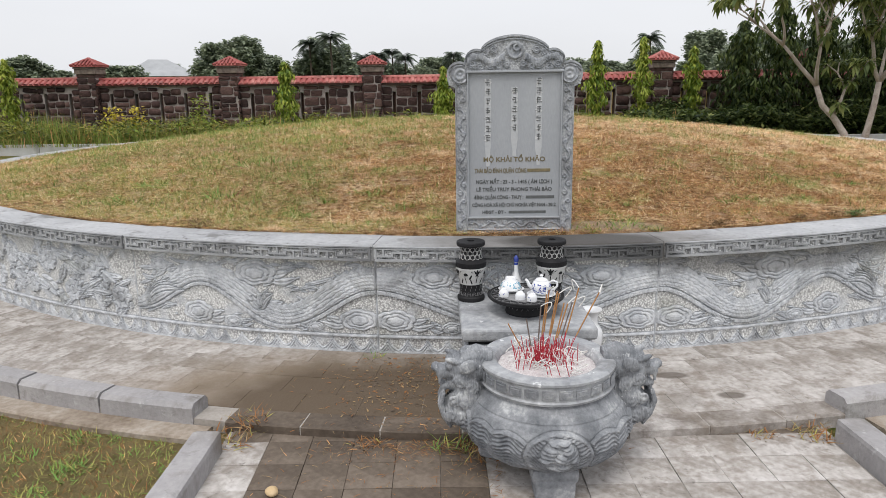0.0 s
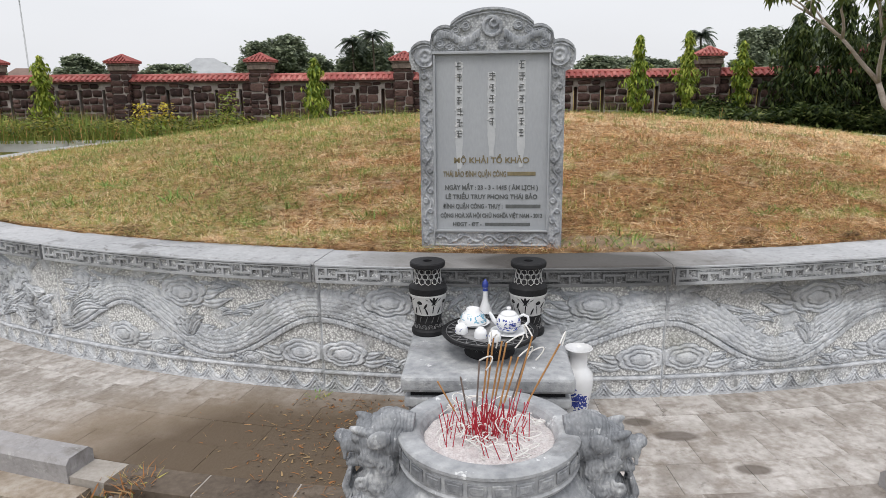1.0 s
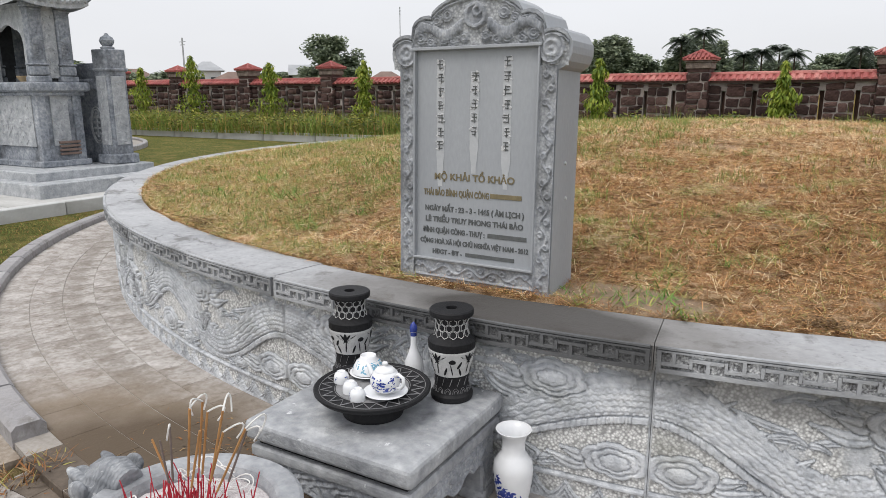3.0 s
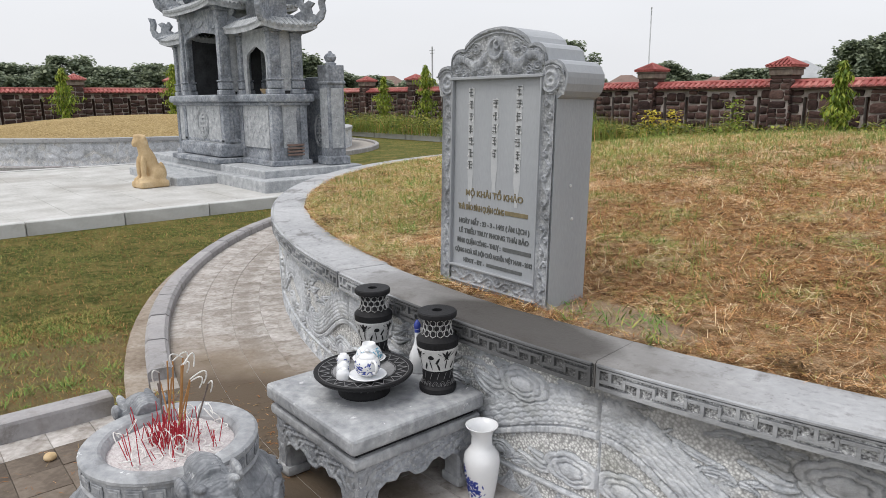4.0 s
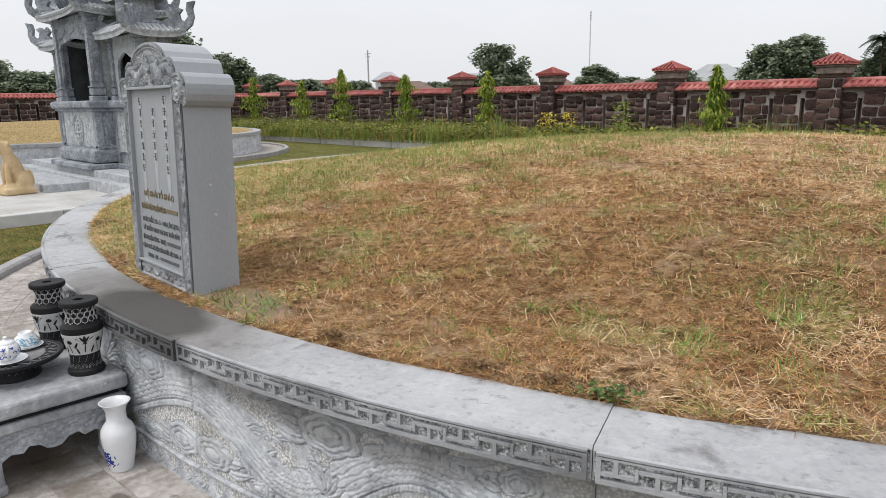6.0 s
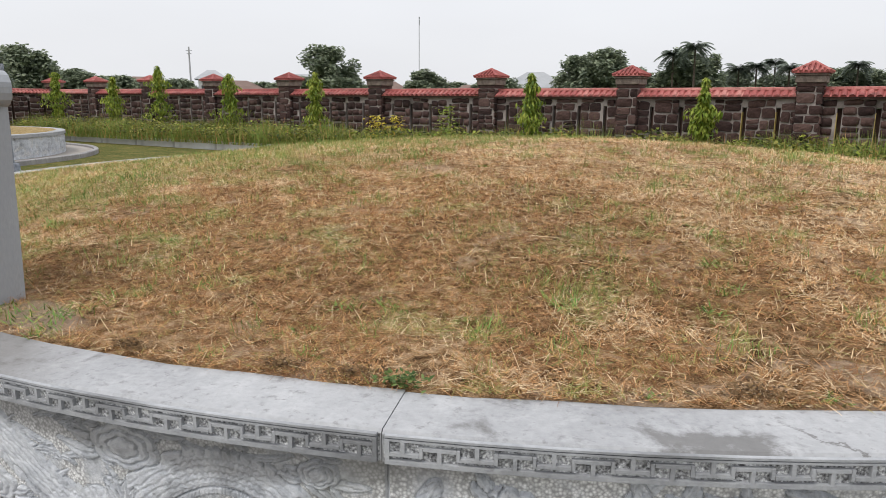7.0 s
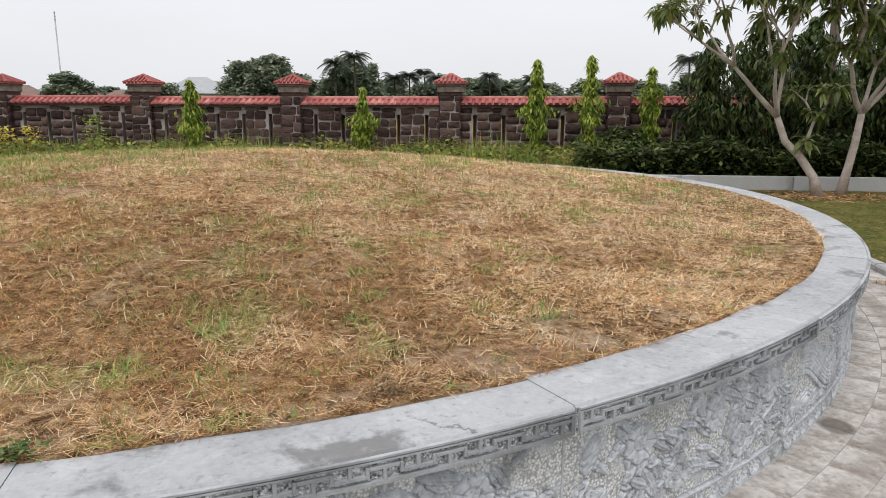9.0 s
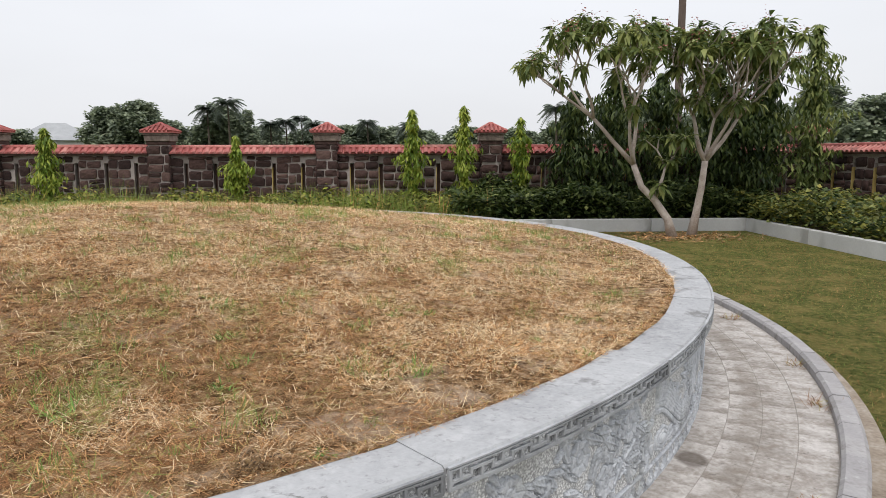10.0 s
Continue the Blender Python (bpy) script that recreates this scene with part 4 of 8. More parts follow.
for i in range(14):
    x = -0.88 + 0.2062 * i
    y1 = CY - math.sqrt(7.866 ** 2 - (x - CX) ** 2) - 0.004
    box(bm, (x, (3.07 + y1) / 2, -0.067), (0.2035, y1 - 3.07, 0.04))
part("cut_slabs", bm, M["paving_wet"], low)
bm = bmesh.new()
arc_block(bm, R_EDGE - 0.01, R_EDGE + 0.13, -0.1, -0.035, 11.5, 347.5, segs=150, bevel=0.01)
tagged(part("kerb_footing", bm, M["earth_concrete"]), "rough earth-stained concrete footing outside the kerb", "footing", kind="structure").matrix_basis = ring_m

# ---- courtyard beside the shrine ----
court = thing("courtyard", pose(0, 0, 0), "raised courtyard of worn pale stone slabs", "courtyard", kind="structure")
bm = bmesh.new()
box(bm, (-11.3, 0.6, -0.03), (8.0, 15.6, 0.2))
part("bed", bm, M["joint"], court)
bm = bmesh.new()
for i in range(13):
    for j in range(26):
        box(bm, (-15.2 + 0.6 * i + 0.3, -7.2 + 0.6 * j + 0.3, 0.0725 + 0.0015 * math.sin(i * 7 + j * 3)), (0.5975, 0.5975, 0.035))
tagged(part("slabs", bm, M["court"], court), kind="stuff")
for x, y, sx, sy in ((-7.33, 0.6, 0.16, 15.6), (-15.27, 0.6, 0.16, 15.6)):
    for k in range(13):
        bm = bmesh.new()
        box(bm, (0, 0, 0), (sx, 1.19, 0.20), bevel=0.012)
        part("edge_stone", bm, M["white_edge"], court).matrix_basis = pose(x, y - 7.2 + 1.2 * k, 0.012)

# ---- the stele ----
def crown_top(x):
    """Height of the stele's scalloped top above its foot, over x from its middle."""
    x = abs(x)
    if x < 0.205:
        return 1.063 + 0.135 * math.sqrt(max(0, 1 - (x / 0.235) ** 2))
    if x < 0.305:
        return 1.043 + 0.075 * math.sqrt(max(0, 1 - ((x - 0.235) / 0.075) ** 2))
    return 0.970 + 0.074 * math.sqrt(max(0, 1 - ((x - 0.34) / 0.078) ** 2))


def stele():
    W, D = 0.365, 0.245
    st = thing("stele", pose(AXIS + 0.008, 4.335, 0.725, -1.6, 0, -1.2), "tall grey stone stele with scalloped carved crown on the mound's edge", "stele")
    n = 40
    right = [(W, -0.08), (W, 0.885), (0.385, 0.895), (0.405, 0.915), (0.416, 0.945), (0.417, 0.97)]
    arc = [(0.415 - 0.83 * i / n, crown_top(0.415 - 0.83 * i / n)) for i in range(n + 1)]
    pts = right + arc + [(-x, z) for x, z in reversed(right)]
    bm = bmesh.new()
    extrude_outline(bm, pts, 0.010, D)
    part("body", bm, M["stele"], st)
    # crown relief: a sun disc between dragons and clouds
    nu, nv = 190, 60
    X, T = np.meshgrid(np.linspace(-0.405, 0.405, nu), np.linspace(0, 1, nv))
    top = np.vectorize(crown_top)(X) - 0.004
    base = np.where(np.abs(X) > 0.296, 0.90, 0.984)
    Z = base + T * (top - base)
    h = np.zeros_like(X)
    edge = top - Z
    h = np.where(edge < 0.014, 0.014, h)
    h = np.where((edge > 0.018) & (edge < 0.028), 0.010, h)
    sun_d = np.hypot(X, Z - 1.105)
    h = np.where(sun_d < 0.052, 0.004 + 0.012 * ((sun_d > 0.036) | (np.abs(np.hypot(X - 0.01, Z - 1.12) - 0.017) < 0.006)), h)
    rng = np.random.RandomState(5)
    for s in (-1, 1):
        mid = 1.052 + 0.022 * np.sin(np.abs(X) * 34)
        d = np.abs(Z - mid)
        on = (np.sign(X) == s) & (np.abs(X) > 0.06) & (np.abs(X) < 0.29) & (d < 0.024) & (edge > 0.03)
        h = np.where(on, 0.006 + 0.012 * np.sqrt(np.maximum(0, 1 - (d / 0.026) ** 2)) + 0.004 * np.sin(X * 420), h)
        for cx, cz, r in ((0.335, 0.965, 0.055), (0.345, 0.925, 0.022), (0.10, 1.01, 0.024), (0.15, 1.02, 0.026), (0.21, 1.005, 0.024), (0.26, 1.025, 0.026), (0.25, 1.075, 0.024), (0.13, 1.11, 0.026), (0.05, 1.02, 0.022), (0.18, 1.09, 0.022)):
            d = np.hypot(X - s * cx, Z - cz) / r
            h = np.where((d < 1) & (edge > 0.012), np.maximum(h, 0.007 + 0.008 * (0.5 + 0.5 * np.cos(d * 4 * math.pi))), h)
    h += 0.0025 * np.vectorize(lambda a, b: noise.noise((a * 40, b * 40, 0)))(X, Z)
    verts = np.stack([X, 0.008 - h, Z], -1).reshape(-1, 3)
    i = np.arange(nv - 1)[:, None] * nu + np.arange(nu - 1)[None]
    crown = raw("crown_relief", verts, np.stack([i, i + 1, i + nu + 1, i + nu], -1).reshape(-1, 4), [M["relief_dark"]], st, smooth=True)
    at = crown.data.attributes.new("ground", "FLOAT", "POINT")
    at.data.foreach_set("value", (np.where(h < 0.003, 0.55, 0.0)).ravel().astype(np.float32))

    # side and foot borders: a running vine
    def border(length, m):
        nu, nv = int(length / 0.004), 22
        U, V = np.meshgrid(np.linspace(0, length, nu), np.linspace(-0.036, 0.036, nv))
        h = np.where(np.abs(V) > 0.030, 0.012, 0.0)
        wave = 0.016 * np.sin(U * 2 * math.pi / 0.125)
        h = np.where(np.abs(V - wave) < 0.0045, 0.009, h)
        for k in range(int(length / 0.0525) + 1):
            c = 0.0525 * k + 0.026
            s = 1 if k % 2 else -1
            d = np.hypot(U - c, (V - s * -0.012) * 1.1) / 0.016
            h = np.where(d < 1, np.maximum(h, 0.005 + 0.007 * (0.5 + 0.5 * np.cos(d * 3 * math.pi))), h)
        verts = np.stack([U, 0.008 - h, V], -1).reshape(-1, 3)
        i = np.arange(nv - 1)[:, None] * nu + np.arange(nu - 1)[None]
        ob = raw("border_relief", verts, np.stack([i, i + 1, i + nu + 1, i + nu], -1).reshape(-1, 4), [M["relief_dark"]], st, smooth=True)
        ob.matrix_basis = m
        at = ob.data.attributes.new("ground", "FLOAT", "POINT")
        at.data.foreach_set("value", np.where(h < 0.003, 0.35, 0).ravel().astype(np.float32))

    border(0.90, pose(-W + 0.036, 0, 0, 0, -90, 0))
    border(0.90, pose(W - 0.036, 0, 0, 0, -90, 0))
    border(0.586, pose(-0.293, 0, 0.036))
    # inner fillet round the smooth tablet
    bm = bmesh.new()
    for c, s in (((0, 0, 0.980), (0.60, 0.030, 0.013)), ((0, 0, 0.079), (0.586, 0.022, 0.010)), ((-0.289, 0, 0.529), (0.009, 0.022, 0.89)), ((0.289, 0, 0.529), (0.009, 0.022, 0.89))):
        box(bm, c, s, bevel=0.002)
    part("fillet", bm, M["stele"], st)

    # writing
    def line(text, x, z, size, width, mat_name, name="inscription"):
        c = bpy.data.curves.new(name, "FONT")
        c.body, c.size, c.extrude, c.align_x, c.offset = text, size, 0.0012, "CENTER", 0.0009
        tmp = bpy.data.objects.new("tmp", c)
        scene.collection.objects.link(tmp)
        bpy.context.view_layer.update()
        me = bpy.data.meshes.new_from_object(tmp.evaluated_get(bpy.context.evaluated_depsgraph_get()))
        bpy.data.objects.remove(tmp)
        xs = [v.co.x for v in me.vertices]
        k = width / (max(xs) - min(xs)) if xs else 1
        me.materials.clear()
        me.materials.append(M[mat_name])
        ob = new(name, me)
        ob.parent = st
        ob.matrix_basis = pose(x, 0.0085, z, 90) @ Matrix.Diagonal((k, 1, 1, 1))
        return ob

    def bar(x, z, w, hgt, mat_name, name="inscription_bar"):
        bm = bmesh.new()
        box(bm, (0, 0, 0), (w, 0.003, hgt), bevel=0.0008)
        part(name, bm, M[mat_name], st).matrix_basis = pose(x, 0.0085, z)

    line("MỘ KHẢI TỔ KHẢO", 0.0, 0.432, 0.040, 0.385, "gold_text")
    line("THÁI BẢO ĐÌNH QUẬN CÔNG", -0.085, 0.362, 0.038, 0.325, "gold_text")
    bar(0.155, 0.376, 0.145, 0.020, "gold_text")
    line("NGÀY MẤT : 23 - 3 - 1465 ( ÂM LỊCH )", 0.0, 0.294, 0.032, 0.48, "dark_text")
    line("LÊ TRIỀU TRUY PHONG THÁI BẢO", 0.0, 0.246, 0.032, 0.475, "dark_text")
    line("ĐÌNH QUẬN CÔNG - THUỴ :", -0.095, 0.196, 0.032, 0.31, "dark_text")
    bar(0.165, 0.207, 0.18, 0.018, "dark_text")
    line("CỘNG HOÀ XÃ HỘI CHỦ NGHĨA VIỆT NAM - 2012", 0.0, 0.148, 0.029, 0.53, "dark_text")
    line("HĐGT - ĐT -", -0.125, 0.102, 0.029, 0.15, "dark_text")
    bar(0.085, 0.112, 0.235, 0.016, "dark_text")
    rng = random.Random(3)
    for x, z0, count in ((-0.165, 0.915, 7), (0.0, 0.865, 5), (0.15, 0.92, 7)):
        # lime runs down from each column of glyphs
        n = 40
        nv = []
        for k in range(n + 1):
            t = k / n
            z = z0 + 0.02 - t * (count * 0.056 + 0.14)
            w = 0.020 + 0.004 * noise.noise((x * 9, z * 25, 2)) - 0.010 * max(0, t - 0.75) * 4
            nv += [(x - w, 0.0088, z), (x + w, 0.0088, z)]
        raw("lime_run", nv, [(2 * k, 2 * k + 2, 2 * k + 3, 2 * k + 1) for k in range(n)], [M["lime_streak"]], st)
        for k in range(count):
            z = z0 - 0.056 * k
            bm = bmesh.new()
            for dz, w in ((0.016, rng.uniform(0.016, 0.032)), (0.003, rng.uniform(0.020, 0.034)), (-0.012, rng.uniform(0.014, 0.032))):
                box(bm, (rng.uniform(-0.004, 0.004), 0, dz + rng.uniform(-0.002, 0.002)), (w, 0.003, 0.0034), bevel=0.0008)
            box(bm, (rng.uniform(-0.009, 0.009), 0.0003, 0), (0.0036, 0.003, 0.038), bevel=0.0008)
            part("glyph_bar", bm, M["dark_text"], st).matrix_basis = pose(x, 0.0062, z)
            # worn white paint left round each sign
            bm = bmesh.new()
            for _ in range(7):
                r = bmesh.ops.create_icosphere(bm, subdivisions=1, radius=1)
                bmesh.ops.transform(bm, matrix=Matrix.Translation((rng.uniform(-0.017, 0.017), 0, rng.uniform(-0.021, 0.021))) @ pose(0, 0, 0, 0, rng.uniform(0, 180), 0) @ Matrix.Diagonal((rng.uniform(0.005, 0.011), 0.0012, rng.uniform(0.003, 0.007), 1)), verts=r["verts"])
            tagged(part("worn_paint", bm, M["pale_text"], st), kind="stuff").matrix_basis = pose(x, 0.0080, z)
    # two bolt heads on the side
    for y, z in ((0.12, 0.52), (0.14, 0.375)):
        bm = bmesh.new()
        lathe(bm, [(0.0, 0.006), (0.006, 0.005), (0.008, 0.0)], 10)
        part("bolt", bm, M["etched_white"], st).matrix_basis = pose(W, y, z, 0, 90, 0)
    return st


stele()

# ---- the stone offering table ----
def offering_table():
    t = thing("offering_table", pose(AXIS - 0.015, 3.675, 0), "low grey stone altar table with scalloped apron against the wall", "table")
    bm = bmesh.new()
    box(bm, (0, 0, 0.375), (0.70, 0.66, 0.072), bevel=0.026, segs=4)
    part("tabletop", bm, M["stone"], t, smooth=False)
    bm = bmesh.new()
    box(bm, (0, 0, 0.330), (0.625, 0.585, 0.03))
    part("neck", bm, M["black_stone"], t, "dark weathered moulding below the top")
    bm = bmesh.new()
    box(bm, (0, 0, 0.293), (0.675, 0.635, 0.046), bevel=0.017, segs=3)
    part("lower_moulding", bm, M["stone"], t)
    # aprons with a scalloped lower edge and carved leaf relief
    def apron(length, m):
        nu = 120
        U = np.linspace(-length / 2, length / 2, nu)
        x = np.abs(U) / (length / 2)
        bottom = np.where(x > 0.78, 0.0, np.interp(x, [0, 0.10, 0.2, 0.34, 0.42, 0.58, 0.70, 0.76, 0.78], [0.150, 0.155, 0.182, 0.190, 0.165, 0.175, 0.155, 0.09, 0.0]))
        nv = 26
        T = np.linspace(0, 1, nv)[:, None]
        Z = bottom[None] + T * (0.272 - bottom[None])
        UU = np.repeat(U[None], nv, 0)
        h = 0.005 * (np.sin(UU * 60 + 8 * np.sin(Z * 38)) > 0.1) + 0.004 * (np.sin(Z * 120 + 5 * np.cos(UU * 45)) > 0.3)
        h = np.where((Z - bottom[None]) < 0.010, 0.009, h)
        front = np.stack([UU, -0.012 - h, Z], -1).reshape(-1, 3)
        back = np.stack([UU, np.full_like(Z, 0.05), Z], -1).reshape(-1, 3)
        i = np.arange(nv - 1)[:, None] * nu + np.arange(nu - 1)[None]
        f1 = np.stack([i, i + 1, i + nu + 1, i + nu], -1).reshape(-1, 4)
        n0 = len(front)
        f2 = f1[:, ::-1] + n0
        k = np.arange(nu - 1)
        f3 = np.stack([k, k + n0, k + 1 + n0, k + 1], -1)
        ob = raw("apron", np.vstack([front, back]), np.vstack([f1, f2, f3]), [M["relief_dark"]], t)
        ob.matrix_basis = m
        at = ob.data.attributes.new("ground", "FLOAT", "POINT")
        at.data.foreach_set("value", np.concatenate([np.where(h < 0.001, 0.5, 0).ravel(), np.zeros(n0)]).astype(np.float32))

    apron(0.62, pose(0, -0.285, 0))
    apron(0.62, pose(0, 0.285, 0, 0, 0, 180))
    apron(0.58, pose(0.305, 0, 0, 0, 0, 90))
    apron(0.58, pose(-0.305, 0, 0, 0, 0, -90))
    for sx in (-1, 1):
        for sy in (-1, 1):
            bm = bmesh.new()
            box(bm, (0, 0, 0.135), (0.098, 0.098, 0.27), bevel=0.010)
            box(bm, (0, 0, 0.025), (0.118, 0.118, 0.05), bevel=0.02, segs=2)
            part("leg", bm, M["stone"], t).matrix_basis = pose(sx * 0.272, sy * 0.252, 0.001)
    return t


offering_table()
TOP = 0.411


def hexagons(bm, r_of_z, z0, z1, rows, count, thick, line):
    """A raised net of hexagon outlines on a turned neck."""
    dz = (z1 - z0) / rows
    for j in range(rows):
        for k in range(count):
            a = 2 * math.pi * (k + 0.5 * (j % 2)) / count
            z = z0 + dz * (j + 0.5)
            ra = math.pi / count * 0.92
            pts = []
            for q in range(7):
                b = q * math.pi / 3 + math.pi / 6
                aa, zz = a + ra * math.cos(b), z + dz * 0.60 * math.sin(b)
                r = r_of_z(zz) + thick
                pts.append((r * math.cos(aa), r * math.sin(aa), zz))
            tube(bm, pts, line, 3)


def etched_vase(m):
    """A turned black stone vase, etched with a net on the neck and lotus on the body."""
    v = thing("flower_vase", m, "black stone flower vase with etched white lotus on the altar table", "vase", "pair of black stone vases")
    prof = [(0.0, 0.0), (0.076, 0.0), (0.079, 0.008), (0.079, 0.022), (0.072, 0.030), (0.064, 0.050), (0.062, 0.075), (0.066, 0.105), (0.078, 0.155), (0.086, 0.195),
            (0.088, 0.205), (0.088, 0.228), (0.080, 0.236), (0.066, 0.246), (0.058, 0.27), (0.058, 0.295), (0.066, 0.318), (0.079, 0.322), (0.082, 0.328), (0.082, 0.342),
            (0.078, 0.347), (0.022, 0.347), (0.021, 0.30), (0.0, 0.30)]
    bm = bmesh.new()
    lathe(bm, prof, 40)
    part("body", bm, M["black_stone"], v, smooth=False)
    bm = bmesh.new()
    lathe(bm, [(0.0665, 0.100), (0.0795, 0.157), (0.0868, 0.192), (0.0868, 0.200)], 40)
    part("etched_band", bm, M["etched_white"], v, "pale tooled band")
    zr = lambda z: float(np.interp(z, [0.246, 0.27, 0.295, 0.318], [0.066, 0.058, 0.058, 0.066]))
    bm = bmesh.new()
    hexagons(bm, zr, 0.249, 0.318, 3, 13, 0.0012, 0.0015)
    part("net_pattern", bm, M["etched_white"], v, "etched hexagon net")
    # black lotus petals and stems left proud on the pale band
    bm = bmesh.new()
    rb = lambda z: float(np.interp(z, [0.10, 0.157, 0.192, 0.2], [0.0665, 0.0795, 0.0868, 0.0868])) + 0.0012
    def leaf(a, z, w, hgt, lean):
        ring = []
        for q in range(9):
            b = 2 * math.pi * q / 8
            dx, dzz = 0.5 * w * math.sin(b) * (1 - 0.25 * math.cos(b)), 0.5 * hgt * math.cos(b)
            aa, zz = a + (dx + lean * dzz) / 0.08, z + dzz
            ring.append(bm.verts.new((rb(zz) * math.cos(aa), rb(zz) * math.sin(aa), zz)))
        bm.faces.new(ring[:8])
    for k in range(4):
        a = k * math.pi / 2 + 0.4
        for lean, w, dz in ((0, 0.014, 0.004), (-0.7, 0.012, 0), (0.7, 0.012, 0), (-1.4, 0.010, -0.004), (1.4, 0.010, -0.004)):
            leaf(a + lean * 0.12, 0.173 + dz, w, 0.036, lean)
        leaf(a, 0.135, 0.006, 0.05, 0.1)
        leaf(a + 0.75, 0.165, 0.026, 0.020, 0)
        leaf(a + 0.72, 0.132, 0.005, 0.05, -0.2)
        leaf(a + 0.42, 0.125, 0.010, 0.036, 0.35)
        leaf(a - 0.42, 0.122, 0.010, 0.034, -0.35)
        leaf(a + 1.1, 0.150, 0.012, 0.030, 0.5)
    part("lotus_etching", bm, M["black_stone"], v)
    bm = bmesh.new()
    for k in range(14):
        a = 2 * math.pi * k / 14
        for rad in (0.012, 0.007):
            pts = []
            for q in range(6):
                b = math.pi * q / 5
                aa, zz = a + rad * math.cos(b) / 0.066, 0.036 + rad * 1.6 * math.sin(b)
                r = float(np.interp(zz, [0.03, 0.05, 0.075, 0.105], [0.072, 0.064, 0.062, 0.066])) + 0.001
                pts.append((r * math.cos(aa), r * math.sin(aa), zz))
            tube(bm, pts, 0.001, 3)
        z0 = 0.064
        tube(bm, [(0.0645 * math.cos(a + 0.1), 0.0645 * math.sin(a + 0.1), z0), (0.068 * math.cos(a + 0.25), 0.068 * math.sin(a + 0.25), z0 + 0.03)], 0.001, 3)
    part("wave_etching", bm, M["etched_grey"], v)
    return v


vase = etched_vase(pose(0.24, 3.872, TOP))
copy_thing(vase, pose(0.705, 3.878, TOP, 0, 0, 55))


def tray():
    t = thing("footed_tray", pose(0.525, 3.625, TOP), "round footed black stone tray with etched star border", "tray")
    bm = bmesh.new()
    lathe(bm, [(0.0, 0.0), (0.108, 0.0), (0.110, 0.008), (0.104, 0.030), (0.098, 0.048), (0.110, 0.058), (0.15, 0.066), (0.196, 0.080), (0.207, 0.092), (0.208, 0.100),
               (0.203, 0.104), (0.192, 0.100), (0.18, 0.095), (0.0, 0.094)], 64)
    part("dish", bm, M["black_stone"], t, smooth=False)
    bm = bmesh.new()
    lathe(bm, [(0.001, 0.0955), (0.130, 0.0955)], 48)
    part("etched_floor", bm, M["etched_grey"], t, "worn grey tray floor")
    bm = bmesh.new()
    for k in range(22):
        a, b = 2 * math.pi * k / 22, 2 * math.pi * (k + 0.5) / 22
        c = 2 * math.pi * (k + 1) / 22
        for p, q in ((a, b), (c, b)):
            tube(bm, [(0.143 * math.cos(p), 0.143 * math.sin(p), 0.0965), (0.183 * math.cos(q), 0.183 * math.sin(q), 0.0985)], 0.0016, 3)
        tube(bm, [(0.107 * math.cos(a), 0.107 * math.sin(a), 0.012), (0.1005 * math.cos(b), 0.1005 * math.sin(b), 0.042), (0.107 * math.cos(c), 0.107 * math.sin(c), 0.012)], 0.0012, 3)
    for r, z in ((0.134, 0.0965), (0.188, 0.0992)):
        tube(bm, [(r * math.cos(2 * math.pi * k / 60), r * math.sin(2 * math.pi * k / 60), z) for k in range(61)], 0.0013, 3)
    part("star_border", bm, M["etched_grey"], t)
    return t


tray()
TRAY = TOP + 0.0955


def glaze_marks(bm, r_of_z, z0, z1, count, seed, size=0.006):
    """Painted sprigs on a turned pot: thin blots that follow its wall."""
    rng = random.Random(seed)
    for _ in range(count):
        a, z = rng.uniform(0, 2 * math.pi), rng.uniform(z0, z1)
        turn, L, w = rng.uniform(0, math.pi), size * rng.uniform(0.7, 1.5), size * rng.uniform(0.2, 0.45)
        ring = []
        for q in range(8):
            b = 2 * math.pi * q / 8
            x, y = L * math.cos(b), w * math.sin(b)
            x, y = x * math.cos(turn) - y * math.sin(turn), x * math.sin(turn) + y * math.cos(turn)
            zz = min(max(z + y, z0), z1)
            r = r_of_z(zz) + 0.0005
            ring.append(bm.verts.new((r * math.cos(a + x / r), r * math.sin(a + x / r), zz)))
        bm.faces.new(ring)


def turned(name, m, prof, label, category, mark=None, mark_mat="cobalt", group="", segs=32):
    o = thing(name, m, label, category, group)
    bm = bmesh.new()
    lathe(bm, prof, segs)
    part("body", bm, M["porcelain"], o, smooth=True)
    if mark:
        outer = prof[: max(range(len(prof)), key=lambda i: prof[i][1]) + 1]
        zs, rs = [p[1] for p in outer], [p[0] for p in outer]
        bm = bmesh.new()
        glaze_marks(bm, lambda z: float(np.interp(z, zs, rs)), *mark)
        part("painted_sprig", bm, M[mark_mat], o)
    return o


# an upturned bowl on its saucer, a teapot on a saucer, three upturned cups, a slender bottle
def saucer(m, r):
    return turned("saucer", m, [(0.0, 0.0), (r * 0.55, 0.0), (r * 0.6, 0.004), (r * 0.97, 0.014), (r, 0.016), (r * 0.96, 0.0165), (r * 0.55, 0.007), (0.0, 0.006)], "small white porcelain saucer on the tray", "saucer", group="tea saucers", segs=40)


saucer(pose(0.455, 3.70, TRAY), 0.072)
turned("tea_bowl", pose(0.452, 3.702, TRAY + 0.0155), [(0.060, 0.0), (0.0605, 0.003), (0.055, 0.022), (0.044, 0.042), (0.030, 0.052), (0.029, 0.063), (0.026, 0.063), (0.025, 0.054), (0.0, 0.053)],
       "upturned white bowl with turquoise painted sprigs", "bowl", (0.006, 0.046, 80, 4, 0.009), "sky_glaze")
saucer(pose(0.605, 3.592, TRAY), 0.078)


